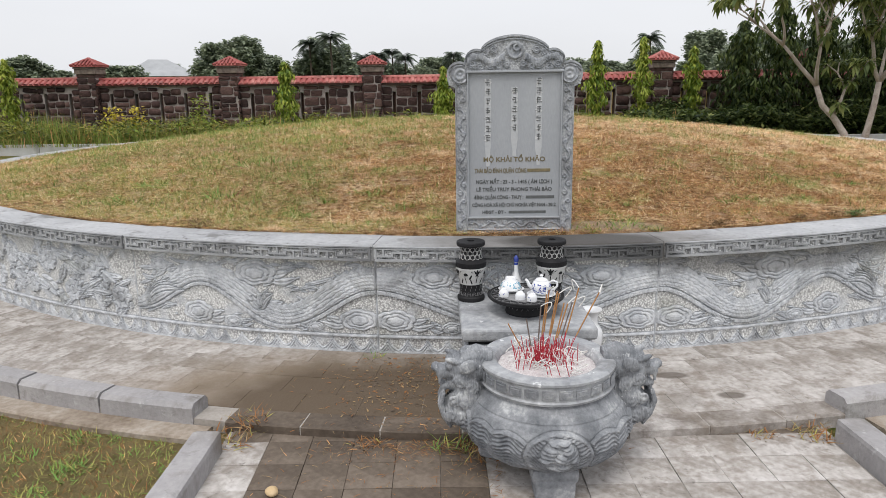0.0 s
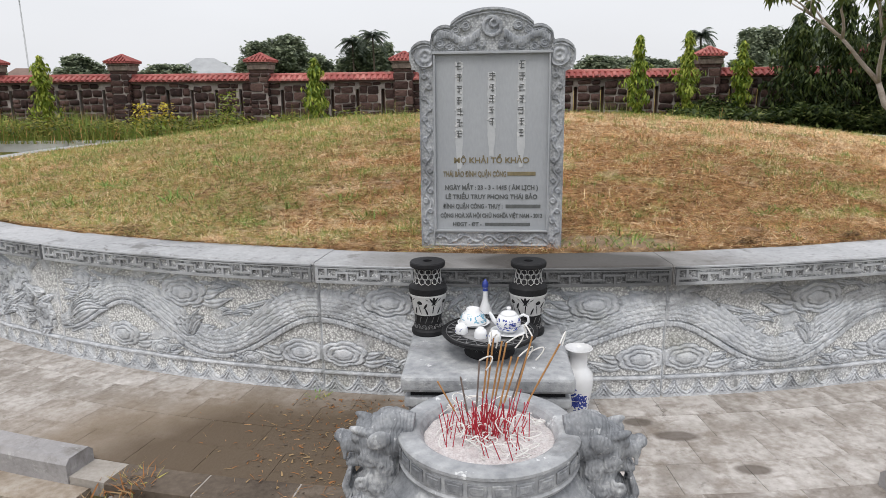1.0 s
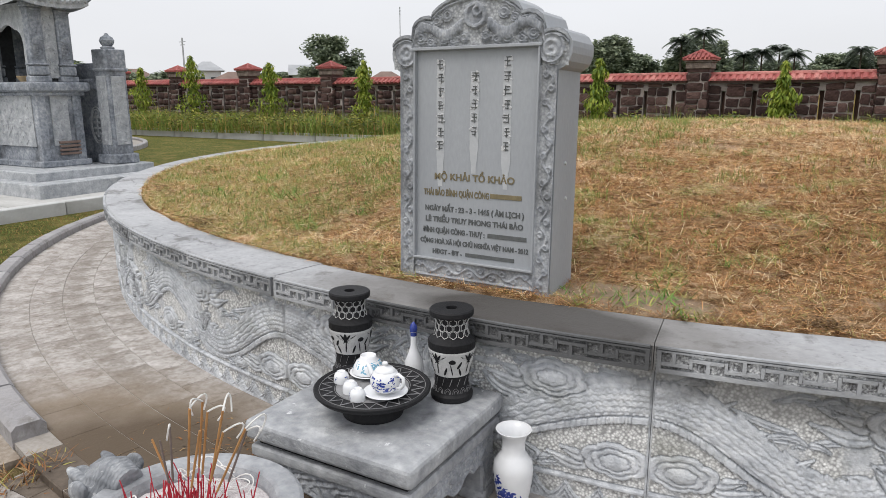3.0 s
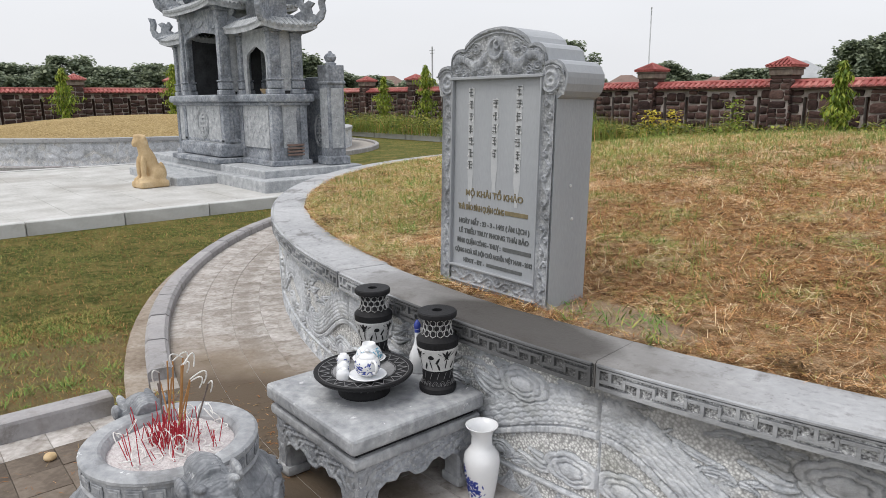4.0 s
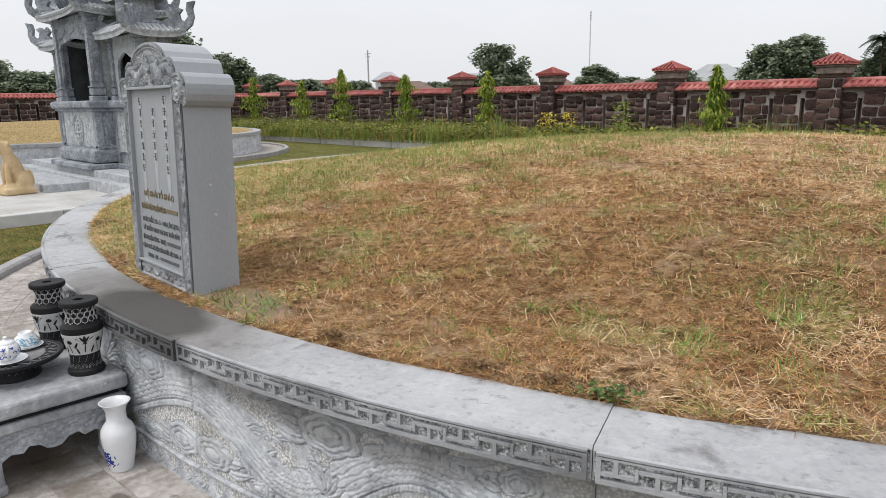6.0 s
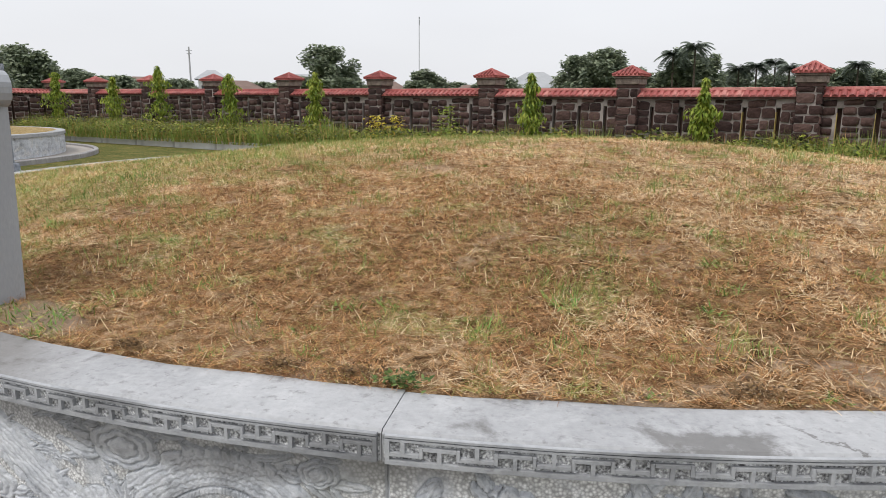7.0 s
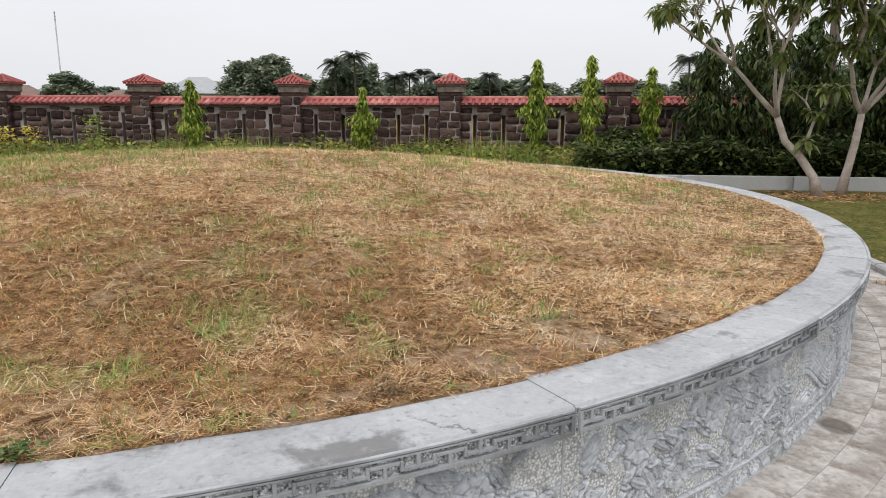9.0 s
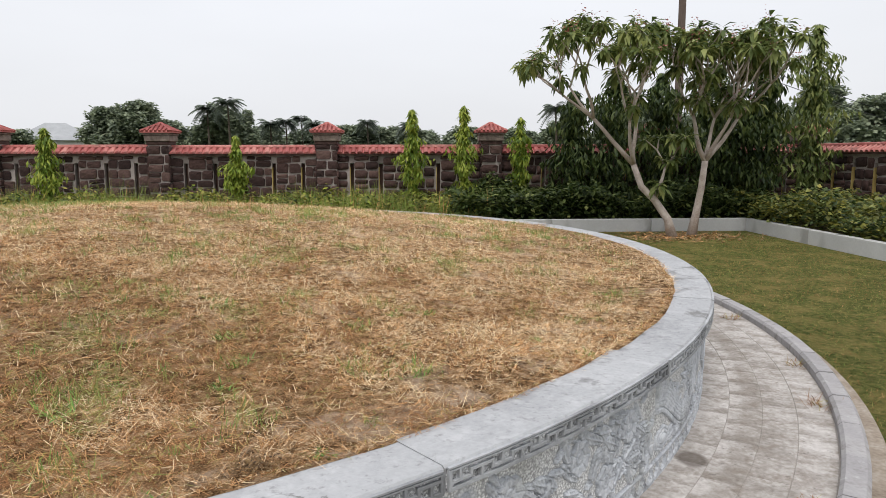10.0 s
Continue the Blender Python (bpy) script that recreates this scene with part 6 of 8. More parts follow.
def fence_pillar(m, seed):
    rng = random.Random(seed)
    p = thing("wall_pillar", m, "square brown rubble pillar with a hipped red tile cap", "pillar", "boundary wall pillars")
    bm = bmesh.new()
    box(bm, (0, 0, 1.0), (0.56, 0.56, 2.4), bevel=0.01)
    part("shaft", bm, M["mortar"], p)
    bm = bmesh.new()
    box(bm, (0, 0, 2.23), (0.62, 0.62, 0.10), bevel=0.01)
    part("neck", bm, M["rubble"], p)
    bm = bmesh.new()
    box(bm, (0, 0, 2.36), (0.70, 0.70, 0.17), bevel=0.015)
    box(bm, (0, 0, 2.475), (0.76, 0.76, 0.06), bevel=0.015)
    part("cornice", bm, M["pillar_plaster"], p, "dull brown plastered cornice")
    for turn in (0, 90, -90):
        for cx, cz, cw, ch in courses(0.62, 0.25, 2.18, rng):
            shared("rubble_stone", STONES[rng.randrange(7)], p, pose(0, 0, 0, 0, 0, turn) @ Matrix.Translation((cx, -0.282, cz)) @ Matrix.Diagonal((cw * 0.96, 1, ch * 0.97, 1)))
    bm = bmesh.new()
    a, eave, top = 0.425, 2.51, 2.81
    vs = [bm.verts.new(v) for v in ((-a, -a, eave), (a, -a, eave), (a, a, eave), (-a, a, eave))]
    ws = [bm.verts.new(v) for v in ((-a, -a, eave + 0.03), (a, -a, eave + 0.03), (a, a, eave + 0.03), (-a, a, eave + 0.03))]
    tip = bm.verts.new((0, 0, top - 0.03))
    bm.faces.new(vs[::-1])
    for k in range(4):
        j = (k + 1) % 4
        bm.faces.new((vs[k], vs[j], ws[j], ws[k]))
        bm.faces.new((ws[k], ws[j], tip))
    part("cap_core", bm, M["roof_tile"], p)
    bm = bmesh.new()
    for side in range(4):
        r = pose(0, 0, 0, 0, 0, 90 * side)
        for k in range(-3, 4):
            x = k * 0.118
            end = 1 - abs(x) / a
            tube(bm, [r @ Vector((x, -a - 0.012, eave + 0.045)), r @ Vector((x, -a + (a - 0.02) * end, eave + 0.045 + (top - eave - 0.06) * end))], 0.036, 6)
        tube(bm, [r @ Vector((-a, -a, eave + 0.045)), r @ Vector((0, 0, top - 0.02))], 0.040, 6)
    part("cap_tiles", bm, M["roof_tile"], p)
    return p


GAPX = 4.67
PX = [2.68 + GAPX * k for k in range(-7, 3)]
ang = math.degrees(math.atan(-0.035))
for k, x in enumerate(PX):
    fence_pillar(pose(x, fence_y(x), fence_z(x), 0, 0, ang), k)
    if k:
        c = (x + PX[k - 1]) / 2
        fence_bay(0.28, GAPX - 0.28, pose(c, fence_y(c), fence_z(c), 0, 0, ang), k in (6, 7), 40 + k)
# the wall turns at both ends and runs towards the viewer
XR, XL = 16.69, -34.2
fence_pillar(pose(XR, fence_y(XR), -0.07, 0, 0, ang), 31)
c = (XR + PX[-1]) / 2
fence_bay(0.28, GAPX - 0.28, pose(c, fence_y(c), -0.07, 0, 0, ang), False, 77)
for k in range(1, 5):
    fence_pillar(pose(XR, fence_y(XR) - GAPX * k, -0.07), 60 + k)
    fence_bay(0.28, GAPX - 0.28, pose(XR, fence_y(XR) - GAPX * (k - 0.5), -0.07, 0, 0, -90), False, 80 + k)
for k in range(0, 6):
    y = fence_y(XL) - GAPX * k
    fence_pillar(pose(XL, y, fence_z(XL)), 90 + k)
    fence_bay(0.28, GAPX - 0.28, pose(XL, y - GAPX / 2, fence_z(XL), 0, 0, 90), False, 100 + k)
c = (XL + PX[0]) / 2
fence_bay(0.28, PX[0] - XL - 0.28, pose(c, fence_y(c), fence_z(c), 0, 0, ang), False, 79)

# ---- low planter walls before the boundary ----
planter = thing("planter_wall", pose(0, 0, 0), "low pale concrete edge of the planting bed", "planter", kind="structure")


def planter_run(p, q, name="planter_edge"):
    p, q = Vector((*p, 0)), Vector((*q, 0))
    d = q - p
    n = max(1, int(d.length / 2.4))
    for k in range(n):
        bm = bmesh.new()
        box(bm, (0, 0, 0.06), (d.length / n - 0.012, 0.16, 0.36), bevel=0.01)
        c = p + d * (k + 0.5) / n
        part(name, bm, M["white_edge"], planter).matrix_basis = pose(c.x, c.y, 0, 0, 0, math.degrees(math.atan2(d.y, d.x)))


planter_run((-31, 20.5), (13.3, 19.35))
planter_run((13.3, 19.35), (12.9, 3.0))
bm = bmesh.new()
for pts in (((-31, 20.5), (13.3, 19.35), (16.6, 22.4), (-33.5, 24.2)), ((13.3, 19.3), (12.9, 3.0), (16.5, 3.0), (16.6, 22.4))):
    bm.faces.new([bm.verts.new((x, y, 0.17)) for x, y in pts])
bmesh.ops.recalc_face_normals(bm, faces=bm.faces[:])
tagged(part("planting_bed", bm, M["soil"]), "dark soil of the planting bed under shrubs", "soil", kind="structure")

# ---- the second mound and the stone shrine ----
ring2 = pose(-22.7, 10.2, 0)
mound("mound_2", ring2, "second domed mound of dry turf", turf="mound_far")
ring_wall("ring_wall_far", ring2, "second round retaining wall of carved grey stone", detail=False)
ring_path("ring_path_far", ring2, "path round the second mound", False, 0)
ring_kerb("ring_kerb_far", ring2, "concrete kerb round the second mound", (-12, 12))


def roof(bm, cx, cy, hx, hy, z, rise, lift=0.08):
    """A curved tiled roof with upturned corners."""
    n = 14
    def edge(s, t):
        # s, t in -1..1 over the plan
        k = max(abs(s), abs(t))
        up = lift * (abs(s) * abs(t)) ** 3
        return Vector((cx + hx * s, cy + hy * t, z + rise * (1 - k) ** 0.8 * 1.0 + up))
    grid = [[bm.verts.new(edge(-1 + 2 * i / n, -1 + 2 * j / n)) for i in range(n + 1)] for j in range(n + 1)]
    low = [[bm.verts.new(v.co - Vector((0, 0, 0.10))) for v in row] for row in grid]
    for j in range(n):
        for i in range(n):
            bm.faces.new((grid[j][i], grid[j][i + 1], grid[j + 1][i + 1], grid[j + 1][i]))
            bm.faces.new((low[j][i], low[j + 1][i], low[j + 1][i + 1], low[j][i + 1]))
    for j in range(n):
        bm.faces.new((grid[j][0], grid[j + 1][0], low[j + 1][0], low[j][0]))
        bm.faces.new((grid[j + 1][n], grid[j][n], low[j][n], low[j + 1][n]))
        bm.faces.new((grid[0][j + 1], grid[0][j], low[0][j], low[0][j + 1]))
        bm.faces.new((grid[n][j], grid[n][j + 1], low[n][j + 1], low[n][j]))


def roof_part(name, parent, cx, cy, hx, hy, z, rise, label=""):
    bm = bmesh.new()
    roof(bm, cx, cy, hx, hy, z, rise)
    r = part(name, bm, M["shrine_pale"], parent, label)
    # rolls of tile ends round the eaves
    bm = bmesh.new()
    for axis in (0, 1):
        h, o = (hx, hy) if axis == 0 else (hy, hx)
        n = int(2 * h / 0.085)
        for k in range(n):
            s = -1 + 2 * (k + 0.5) / n
            for t in (-1, 1):
                up = 0.08 * abs(s) ** 3
                a = (cx + hx * s, cy + hy * t * 1.03, z + up - 0.012) if axis == 0 else (cx + hx * t * 1.03, cy + hy * s, z + up - 0.012)
                f = 0.70
                kk = max(abs(s), f)
                b = (cx + hx * s, cy + hy * t * f, z + rise * (1 - kk) ** 0.8 + 0.02) if axis == 0 else (cx + hx * t * f, cy + hy * s, z + rise * (1 - kk) ** 0.8 + 0.02)
                tube(bm, [a, b], 0.034, 6)
    part("tile_roll", bm, M["shrine_pale"], r)
    # curled finials on the corners
    for sx in (-1, 1):
        for sy in (-1, 1):
            bm = bmesh.new()
            x, y = cx + hx * sx, cy + hy * sy
            # a fin-shaped dragon rising from the hip, over a rounded hip ridge
            fin = [(-0.46, -0.02), (0.0, -0.06), (0.12, 0.03), (0.17, 0.18), (0.15, 0.32), (0.20, 0.45), (0.07, 0.43), (0.04, 0.31), (0.07, 0.18), (0.0, 0.10), (-0.08, 0.13),
                   (-0.10, 0.23), (-0.03, 0.31), (-0.13, 0.35), (-0.22, 0.29), (-0.27, 0.36), (-0.34, 0.26), (-0.28, 0.17), (-0.40, 0.11)]
            at = pose(x, y, z + 0.10, 0, 0, math.degrees(math.atan2(sy, sx)))
            extrude_outline(bm, fin, -0.05, 0.05, at)
            tube(bm, [(x, y, z + 0.08), (cx + hx * sx * 0.6, cy + hy * sy * 0.6, z + rise * 0.45), (cx + hx * sx * 0.15, cy + hy * sy * 0.15, z + rise * 0.92)], [0.06, 0.065, 0.06], 8)
            part("finial", bm, M["shrine"], r)
    return r


def column(parent, x, y, z0, z1, wx, wy, side):
    """A pier with moulded base and capital; its outer side carries a carved slip."""
    bm = bmesh.new()
    h = z1 - z0
    box(bm, (0, 0, 0.045), (wx + 0.07, wy + 0.07, 0.09), bevel=0.012)
    box(bm, (0, 0, 0.17), (wx + 0.05, wy + 0.05, 0.15), bevel=0.045, segs=3)
    box(bm, (0, 0, 0.265), (wx + 0.06, wy + 0.06, 0.03), bevel=0.010)
    box(bm, (0, 0, h / 2 + 0.1), (wx, wy, h - 0.25), bevel=0.008)
    box(bm, (0, 0, h - 0.04), (wx + 0.07, wy + 0.06, 0.08), bevel=0.015)
    box(bm, (0, 0, h - 0.11), (wx + 0.03, wy + 0.03, 0.05), bevel=0.012)
    pier = part("column", bm, M["shrine"], parent)
    pier.matrix_basis = pose(x, y, z0)
    carved_panel(pier, wy - 0.07, h - 0.55, pose(side * (wx / 2 - 0.006), 0, h / 2 + 0.08, 0, 0, 90 * side), int(100 * (x + y)), False)


def carved_panel(parent, w, h, m, seed, pale=True):
    """A framed slab with raised scrolls."""
    rng = random.Random(seed)
    bm = bmesh.new()
    box(bm, (0, 0, 0), (w, 0.03, h), bevel=0.006)
    for _ in range(int(40 * w * h / 0.4) + 10):
        r = bmesh.ops.create_icosphere(bm, subdivisions=1, radius=1)
        bmesh.ops.transform(bm, matrix=Matrix.Translation((rng.uniform(-0.42, 0.42) * w, -0.014, rng.uniform(-0.44, 0.44) * h)) @ pose(0, 0, 0, 0, rng.uniform(0, 180), 0) @ Matrix.Diagonal((rng.uniform(0.02, 0.05), 0.014, rng.uniform(0.01, 0.022), 1)), verts=r["verts"])
    part("carved_panel", bm, M["shrine_pale" if pale else "shrine"], parent).matrix_basis = m


def emblem(parent, m, rx, rz):
    bm = bmesh.new()
    for k in (1.0, 0.86):
        tube(bm, [(rx * k * math.cos(q * 2 * math.pi / 28), 0, rz * k * math.sin(q * 2 * math.pi / 28)) for q in range(29)], 0.012, 5)
    for z in (-0.45, -0.15, 0.15, 0.45):
        box(bm, (0, 0, z * rz), (rx * 1.1, 0.02, rz * 0.12))
    box(bm, (0, 0, 0), (rx * 0.12, 0.022, rz * 1.3))
    part("emblem", bm, M["shrine_pale"], parent).matrix_basis = m


def arch_front(bm, w, h, z0, opening, spring, thick, m):
    """A wall with a lobed arched opening: w wide, from z0 up by h."""
    n = 16
    pts = [(-w / 2, z0), (-opening / 2, z0), (-opening / 2, spring)]
    for k in range(1, n):
        t = k / n
        lobes = 1 + 0.10 * abs(math.sin(t * math.pi * 3))
        a = math.pi * (1 - t)
        pts.append((opening / 2 * math.cos(a) * min(lobes, 1.04), spring + (h + z0 - spring) * (0.58 if opening < 1 else 0.40) * math.sin(a) ** 0.5 * lobes))
    pts += [(opening / 2, spring), (opening / 2, z0), (w / 2, z0), (w / 2, z0 + h), (-w / 2, z0 + h)]
    extrude_outline(bm, pts, -thick / 2, thick / 2, m)


def shrine():
    s = thing("stone_shrine", pose(0, 0, 0), "dark grey carved stone shrine with three bays and upturned roofs", "shrine")
    # platform
    for c, d in (((-11.35, 8.3, 0.18), (7.0, 2.2, 0.22)), ((-11.35, 7.05, 0.155), (2.9, 1.2, 0.17)), ((-11.35, 8.4, 0.35), (6.2, 2.0, 0.14))):
        bm = bmesh.new()
        box(bm, c, d, bevel=0.012)
        part("plinth_step", bm, M["shrine_pale"], s)
    Z0, ZW = 0.42, 1.60
    bays = [(-11.35, 7.58, 9.0, 1.05, 3.40), (-9.60, 7.92, 9.0, 0.70, 2.93), (-13.10, 7.92, 9.0, 0.70, 2.93)]
    for i, (cx, y0, y1, hx, ze) in enumerate(bays):
        cy, hy = (y0 + y1) / 2 if i == 0 else (y0 + 8.62) / 2, (y1 - y0) / 2 if i == 0 else 0.35
        bm = bmesh.new()
        box(bm, (cx, cy, Z0 + 0.05), (2 * hx + 0.12, 2 * hy + 0.12, 0.10), bevel=0.015)
        box(bm, (cx, cy, Z0 + 0.64), (2 * hx - 0.06, 2 * hy - 0.06, 1.14), bevel=0.01)
        for sx in (-1, 1):
            for sy in (-1, 1):
                pb = bmesh.new()
                box(pb, (cx + sx * (hx - 0.06), cy + sy * (hy - 0.06), Z0 + 0.64), (0.14, 0.14, 1.13), bevel=0.01)
                part("corner_post", pb, M["shrine"], s)
        if i == 0:
            box(bm, (cx, cy - 0.11, Z0 + 0.05), (2 * hx + 0.30, 2 * hy + 0.34, 0.10), bevel=0.015)
            box(bm, (cx, cy - 0.03, Z0 + 0.24), (2 * hx + 0.12, 2 * hy + 0.16, 0.26), bevel=0.06, segs=2)
            box(bm, (cx, cy, Z0 + 0.42), (2 * hx + 0.02, 2 * hy + 0.02, 0.06), bevel=0.01)
        part("base", bm, M["shrine"], s)
        bm = bmesh.new()
        box(bm, (cx, cy, ZW - 0.04), (2 * hx + 0.12, 2 * hy + 0.12, 0.07), bevel=0.02)
        box(bm, (cx, cy, ZW + 0.06), (2 * hx + 0.26, 2 * hy + 0.26, 0.15), bevel=0.06, segs=3)
        part("ledge", bm, M["shrine"], s)
        # upper chamber
        zt = ze - 0.02
        # the inner walls carry the chamber's shade in their colour
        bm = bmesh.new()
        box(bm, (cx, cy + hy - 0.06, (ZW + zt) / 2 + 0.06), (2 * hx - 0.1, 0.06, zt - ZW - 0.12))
        part("back_wall", bm, M["shade_dark_stone"], s, "back wall coloured dark for the shade inside the chamber")
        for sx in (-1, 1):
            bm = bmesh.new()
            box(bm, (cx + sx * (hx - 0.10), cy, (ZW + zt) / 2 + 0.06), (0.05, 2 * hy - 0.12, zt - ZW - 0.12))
            part("side_wall", bm, M["shade_dark_stone"], s)
            for sy in (-1, 1):
                column(s, cx + sx * (hx - 0.08), cy + sy * (hy - 0.13), ZW + 0.13, zt, 0.14, 0.22, sx)
            if sx > 0 or i == 0:
                carved_panel(s, max(0.2, 2 * hy - 0.42), 0.78, pose(cx + sx * (hx - 0.02), cy, Z0 + 0.72, 0, 0, 90 * sx), 3 + i, i != 0)
                carved_panel(s, max(0.22, 2 * hy - 0.50), zt - ZW - 0.22, pose(cx + sx * (hx - 0.065), cy, (ZW + zt) / 2 + 0.08, 0, 0, 90 * sx), 8 + i, True)
        bm = bmesh.new()
        m = Matrix.Translation((cx, cy - hy + 0.10, 0))
        arch_front(bm, 2 * hx - 0.28, zt - ZW - 0.14, ZW + 0.13, 0.80 if i else 1.70, ZW + 0.13 + (0.34 if i else 0.90), 0.05, m)
        part("arched_front", bm, M["shrine_pale" if i else "shrine"], s)
        if i == 0:
            # a scalloped stone valance over the wide opening
            bm = bmesh.new()
            n = 36
            edge = [(-0.86 + 1.72 * k / n, zt - 0.20 - 0.13 * abs(math.sin(k * math.pi / 12)) ** 0.6 - 0.16 * abs(2 * k / n - 1) ** 3) for k in range(n + 1)]
            extrude_outline(bm, edge + [(0.86, zt - 0.02), (-0.86, zt - 0.02)], -0.03, 0.03, Matrix.Translation((cx, cy - hy + 0.07, 0)))
            part("valance", bm, M["shrine"], s)
        else:
            bm = bmesh.new()
            lathe(bm, [(0.0, 0.0), (0.05, 0.0), (0.075, 0.03), (0.11, 0.08), (0.115, 0.10), (0.10, 0.10), (0.0, 0.08)], 20)
            tagged(part("offering_bowl", bm, M["wall_ochre"], s), "small bowl inside the niche").matrix_basis = pose(cx, cy - 0.1, ZW + 0.135)
        carved_panel(s, 2 * hx - 0.32, 0.80, pose(cx, cy - hy + 0.012, Z0 + 0.72), 13 + i, True)
        if i == 0:
            emblem(s, pose(cx, cy - hy - 0.012, Z0 + 0.74), 0.30, 0.30)
        roof_part("lower_roof", s, cx, cy, hx + 0.20, hy + 0.20, ze, 0.30)
        bm = bmesh.new()
        box(bm, (cx, cy, ze + 0.42), (1.2 * hx, 1.2 * hy, 0.5), bevel=0.02)
        part("clerestory", bm, M["shrine"], s)
        roof_part("upper_roof", s, cx, cy, hx * 0.85, hy * 0.85 + 0.1, ze + 0.68, 0.36)
    # rear screen with end posts
    for sx in (-1, 1):
        cx = -11.35 + sx * 2.25
        bm = bmesh.new()
        box(bm, (cx, 9.02, Z0 + 0.62), (1.1, 0.16, 1.24), bevel=0.012)
        box(bm, (cx, 9.02, ZW + 0.10), (1.1, 0.24, 0.20), bevel=0.03)
        box(bm, (cx - sx * 0.1, 9.02, ZW + 0.32), (0.7, 0.14, 0.26), bevel=0.05, segs=2)
        part("wing_wall", bm, M["shrine"], s)
        emblem(s, pose(cx + sx * 0.12, 8.925, Z0 + 0.62), 0.17, 0.30)
        px = -11.35 + sx * 2.72
        bm = bmesh.new()
        box(bm, (px, 9.02, Z0 + 0.08), (0.46, 0.46, 0.16), bevel=0.02)
        box(bm, (px, 9.02, Z0 + 0.83), (0.34, 0.34, 1.40), bevel=0.015)
        box(bm, (px, 9.02, 1.93), (0.40, 0.40, 0.06), bevel=0.02)
        box(bm, (px, 9.02, 2.10), (0.36, 0.36, 0.30), bevel=0.012)
        post = part("end_post", bm, M["shrine"], s)
        for dy, turn in ((-0.172, 0), (0, 90)):
            carved_panel(post, 0.24, 1.1, pose(px + (0.172 if turn else 0), 9.02 + dy, Z0 + 0.86, 0, 0, turn), 30 + sx + turn, True)
        bm = bmesh.new()
        lathe(bm, [(0.0, 0.0), (0.10, 0.0), (0.11, 0.03), (0.07, 0.055), (0.10, 0.09), (0.115, 0.14), (0.09, 0.19), (0.04, 0.22), (0.025, 0.25), (0.0, 0.26)], 18)
        part("bud_finial", bm, M["shrine"], post).matrix_basis = pose(px, 9.02, 2.25)
    # a brown vent on the side
    bm = bmesh.new()
    for k in range(4):
        box(bm, (-8.885, 8.36, Z0 + 0.20 + 0.06 * k), (0.04, 0.34, 0.036), bevel=0.004)
    part("vent_grille", bm, M["roof_brown"], s, "small brown slatted vent")
    return s


shrine()


def lion_statue(m):
    """A seated lion, carved in one piece."""
    bm = bmesh.new()

    def blob(c, s, rot=(0, 0, 0)):
        r = bmesh.ops.create_icosphere(bm, subdivisions=3, radius=1)
        bmesh.ops.transform(bm, matrix=Matrix.Translation(c) @ pose(0, 0, 0, *rot) @ Matrix.Diagonal((*s, 1)), verts=r["verts"])

    blob((0, 0.14, 0.27), (0.16, 0.20, 0.17))
    blob((0, -0.02, 0.52), (0.135, 0.135, 0.33), (24, 0, 0))
    blob((0, 0.06, 0.55), (0.12, 0.10, 0.26), (32, 0, 0))
    blob((0, -0.17, 0.84), (0.105, 0.115, 0.125))
    blob((0, -0.27, 0.79), (0.060, 0.060, 0.060))
    blob((0, -0.285, 0.835), (0.022, 0.03, 0.05))
    blob((0, -0.22, 0.925), (0.085, 0.06, 0.03))
    blob((0, -0.09, 0.78), (0.135, 0.125, 0.19), (12, 0, 0))
    for x in (-1, 1):
        blob((x * 0.11, 0.16, 0.23), (0.10, 0.19, 0.15))
        blob((x * 0.12, -0.02, 0.16), (0.07, 0.20, 0.05))
        blob((x * 0.09, -0.16, 0.34), (0.062, 0.065, 0.24))
        blob((x * 0.09, -0.21, 0.15), (0.065, 0.10, 0.045))
        blob((x * 0.11, -0.08, 0.91), (0.035, 0.03, 0.045))
        blob((x * 0.055, -0.27, 0.83), (0.026, 0.02, 0.022))
    blob((0, 0.34, 0.30), (0.05, 0.06, 0.16), (20, 0, 0))
    box(bm, (0, 0.02, 0.06), (0.46, 0.66, 0.12), bevel=0.015)
    ob = part("lion_statue", bm, M["gold_stone"])
    md = ob.modifiers.new("carve", "REMESH")
    md.mode, md.voxel_size, md.use_smooth_shade = "VOXEL", 0.022, True
    sm = ob.modifiers.new("soften", "SMOOTH")
    sm.iterations, sm.factor = 4, 0.5
    ob.matrix_basis = m
    return tagged(ob, "seated ochre stone lion statue on the courtyard paving", "statue")


lion_statue(pose(-10.15, 6.05, 0.092, 0, 0, 8) @ Matrix.Diagonal((0.90, 0.80, 1.0, 1)))

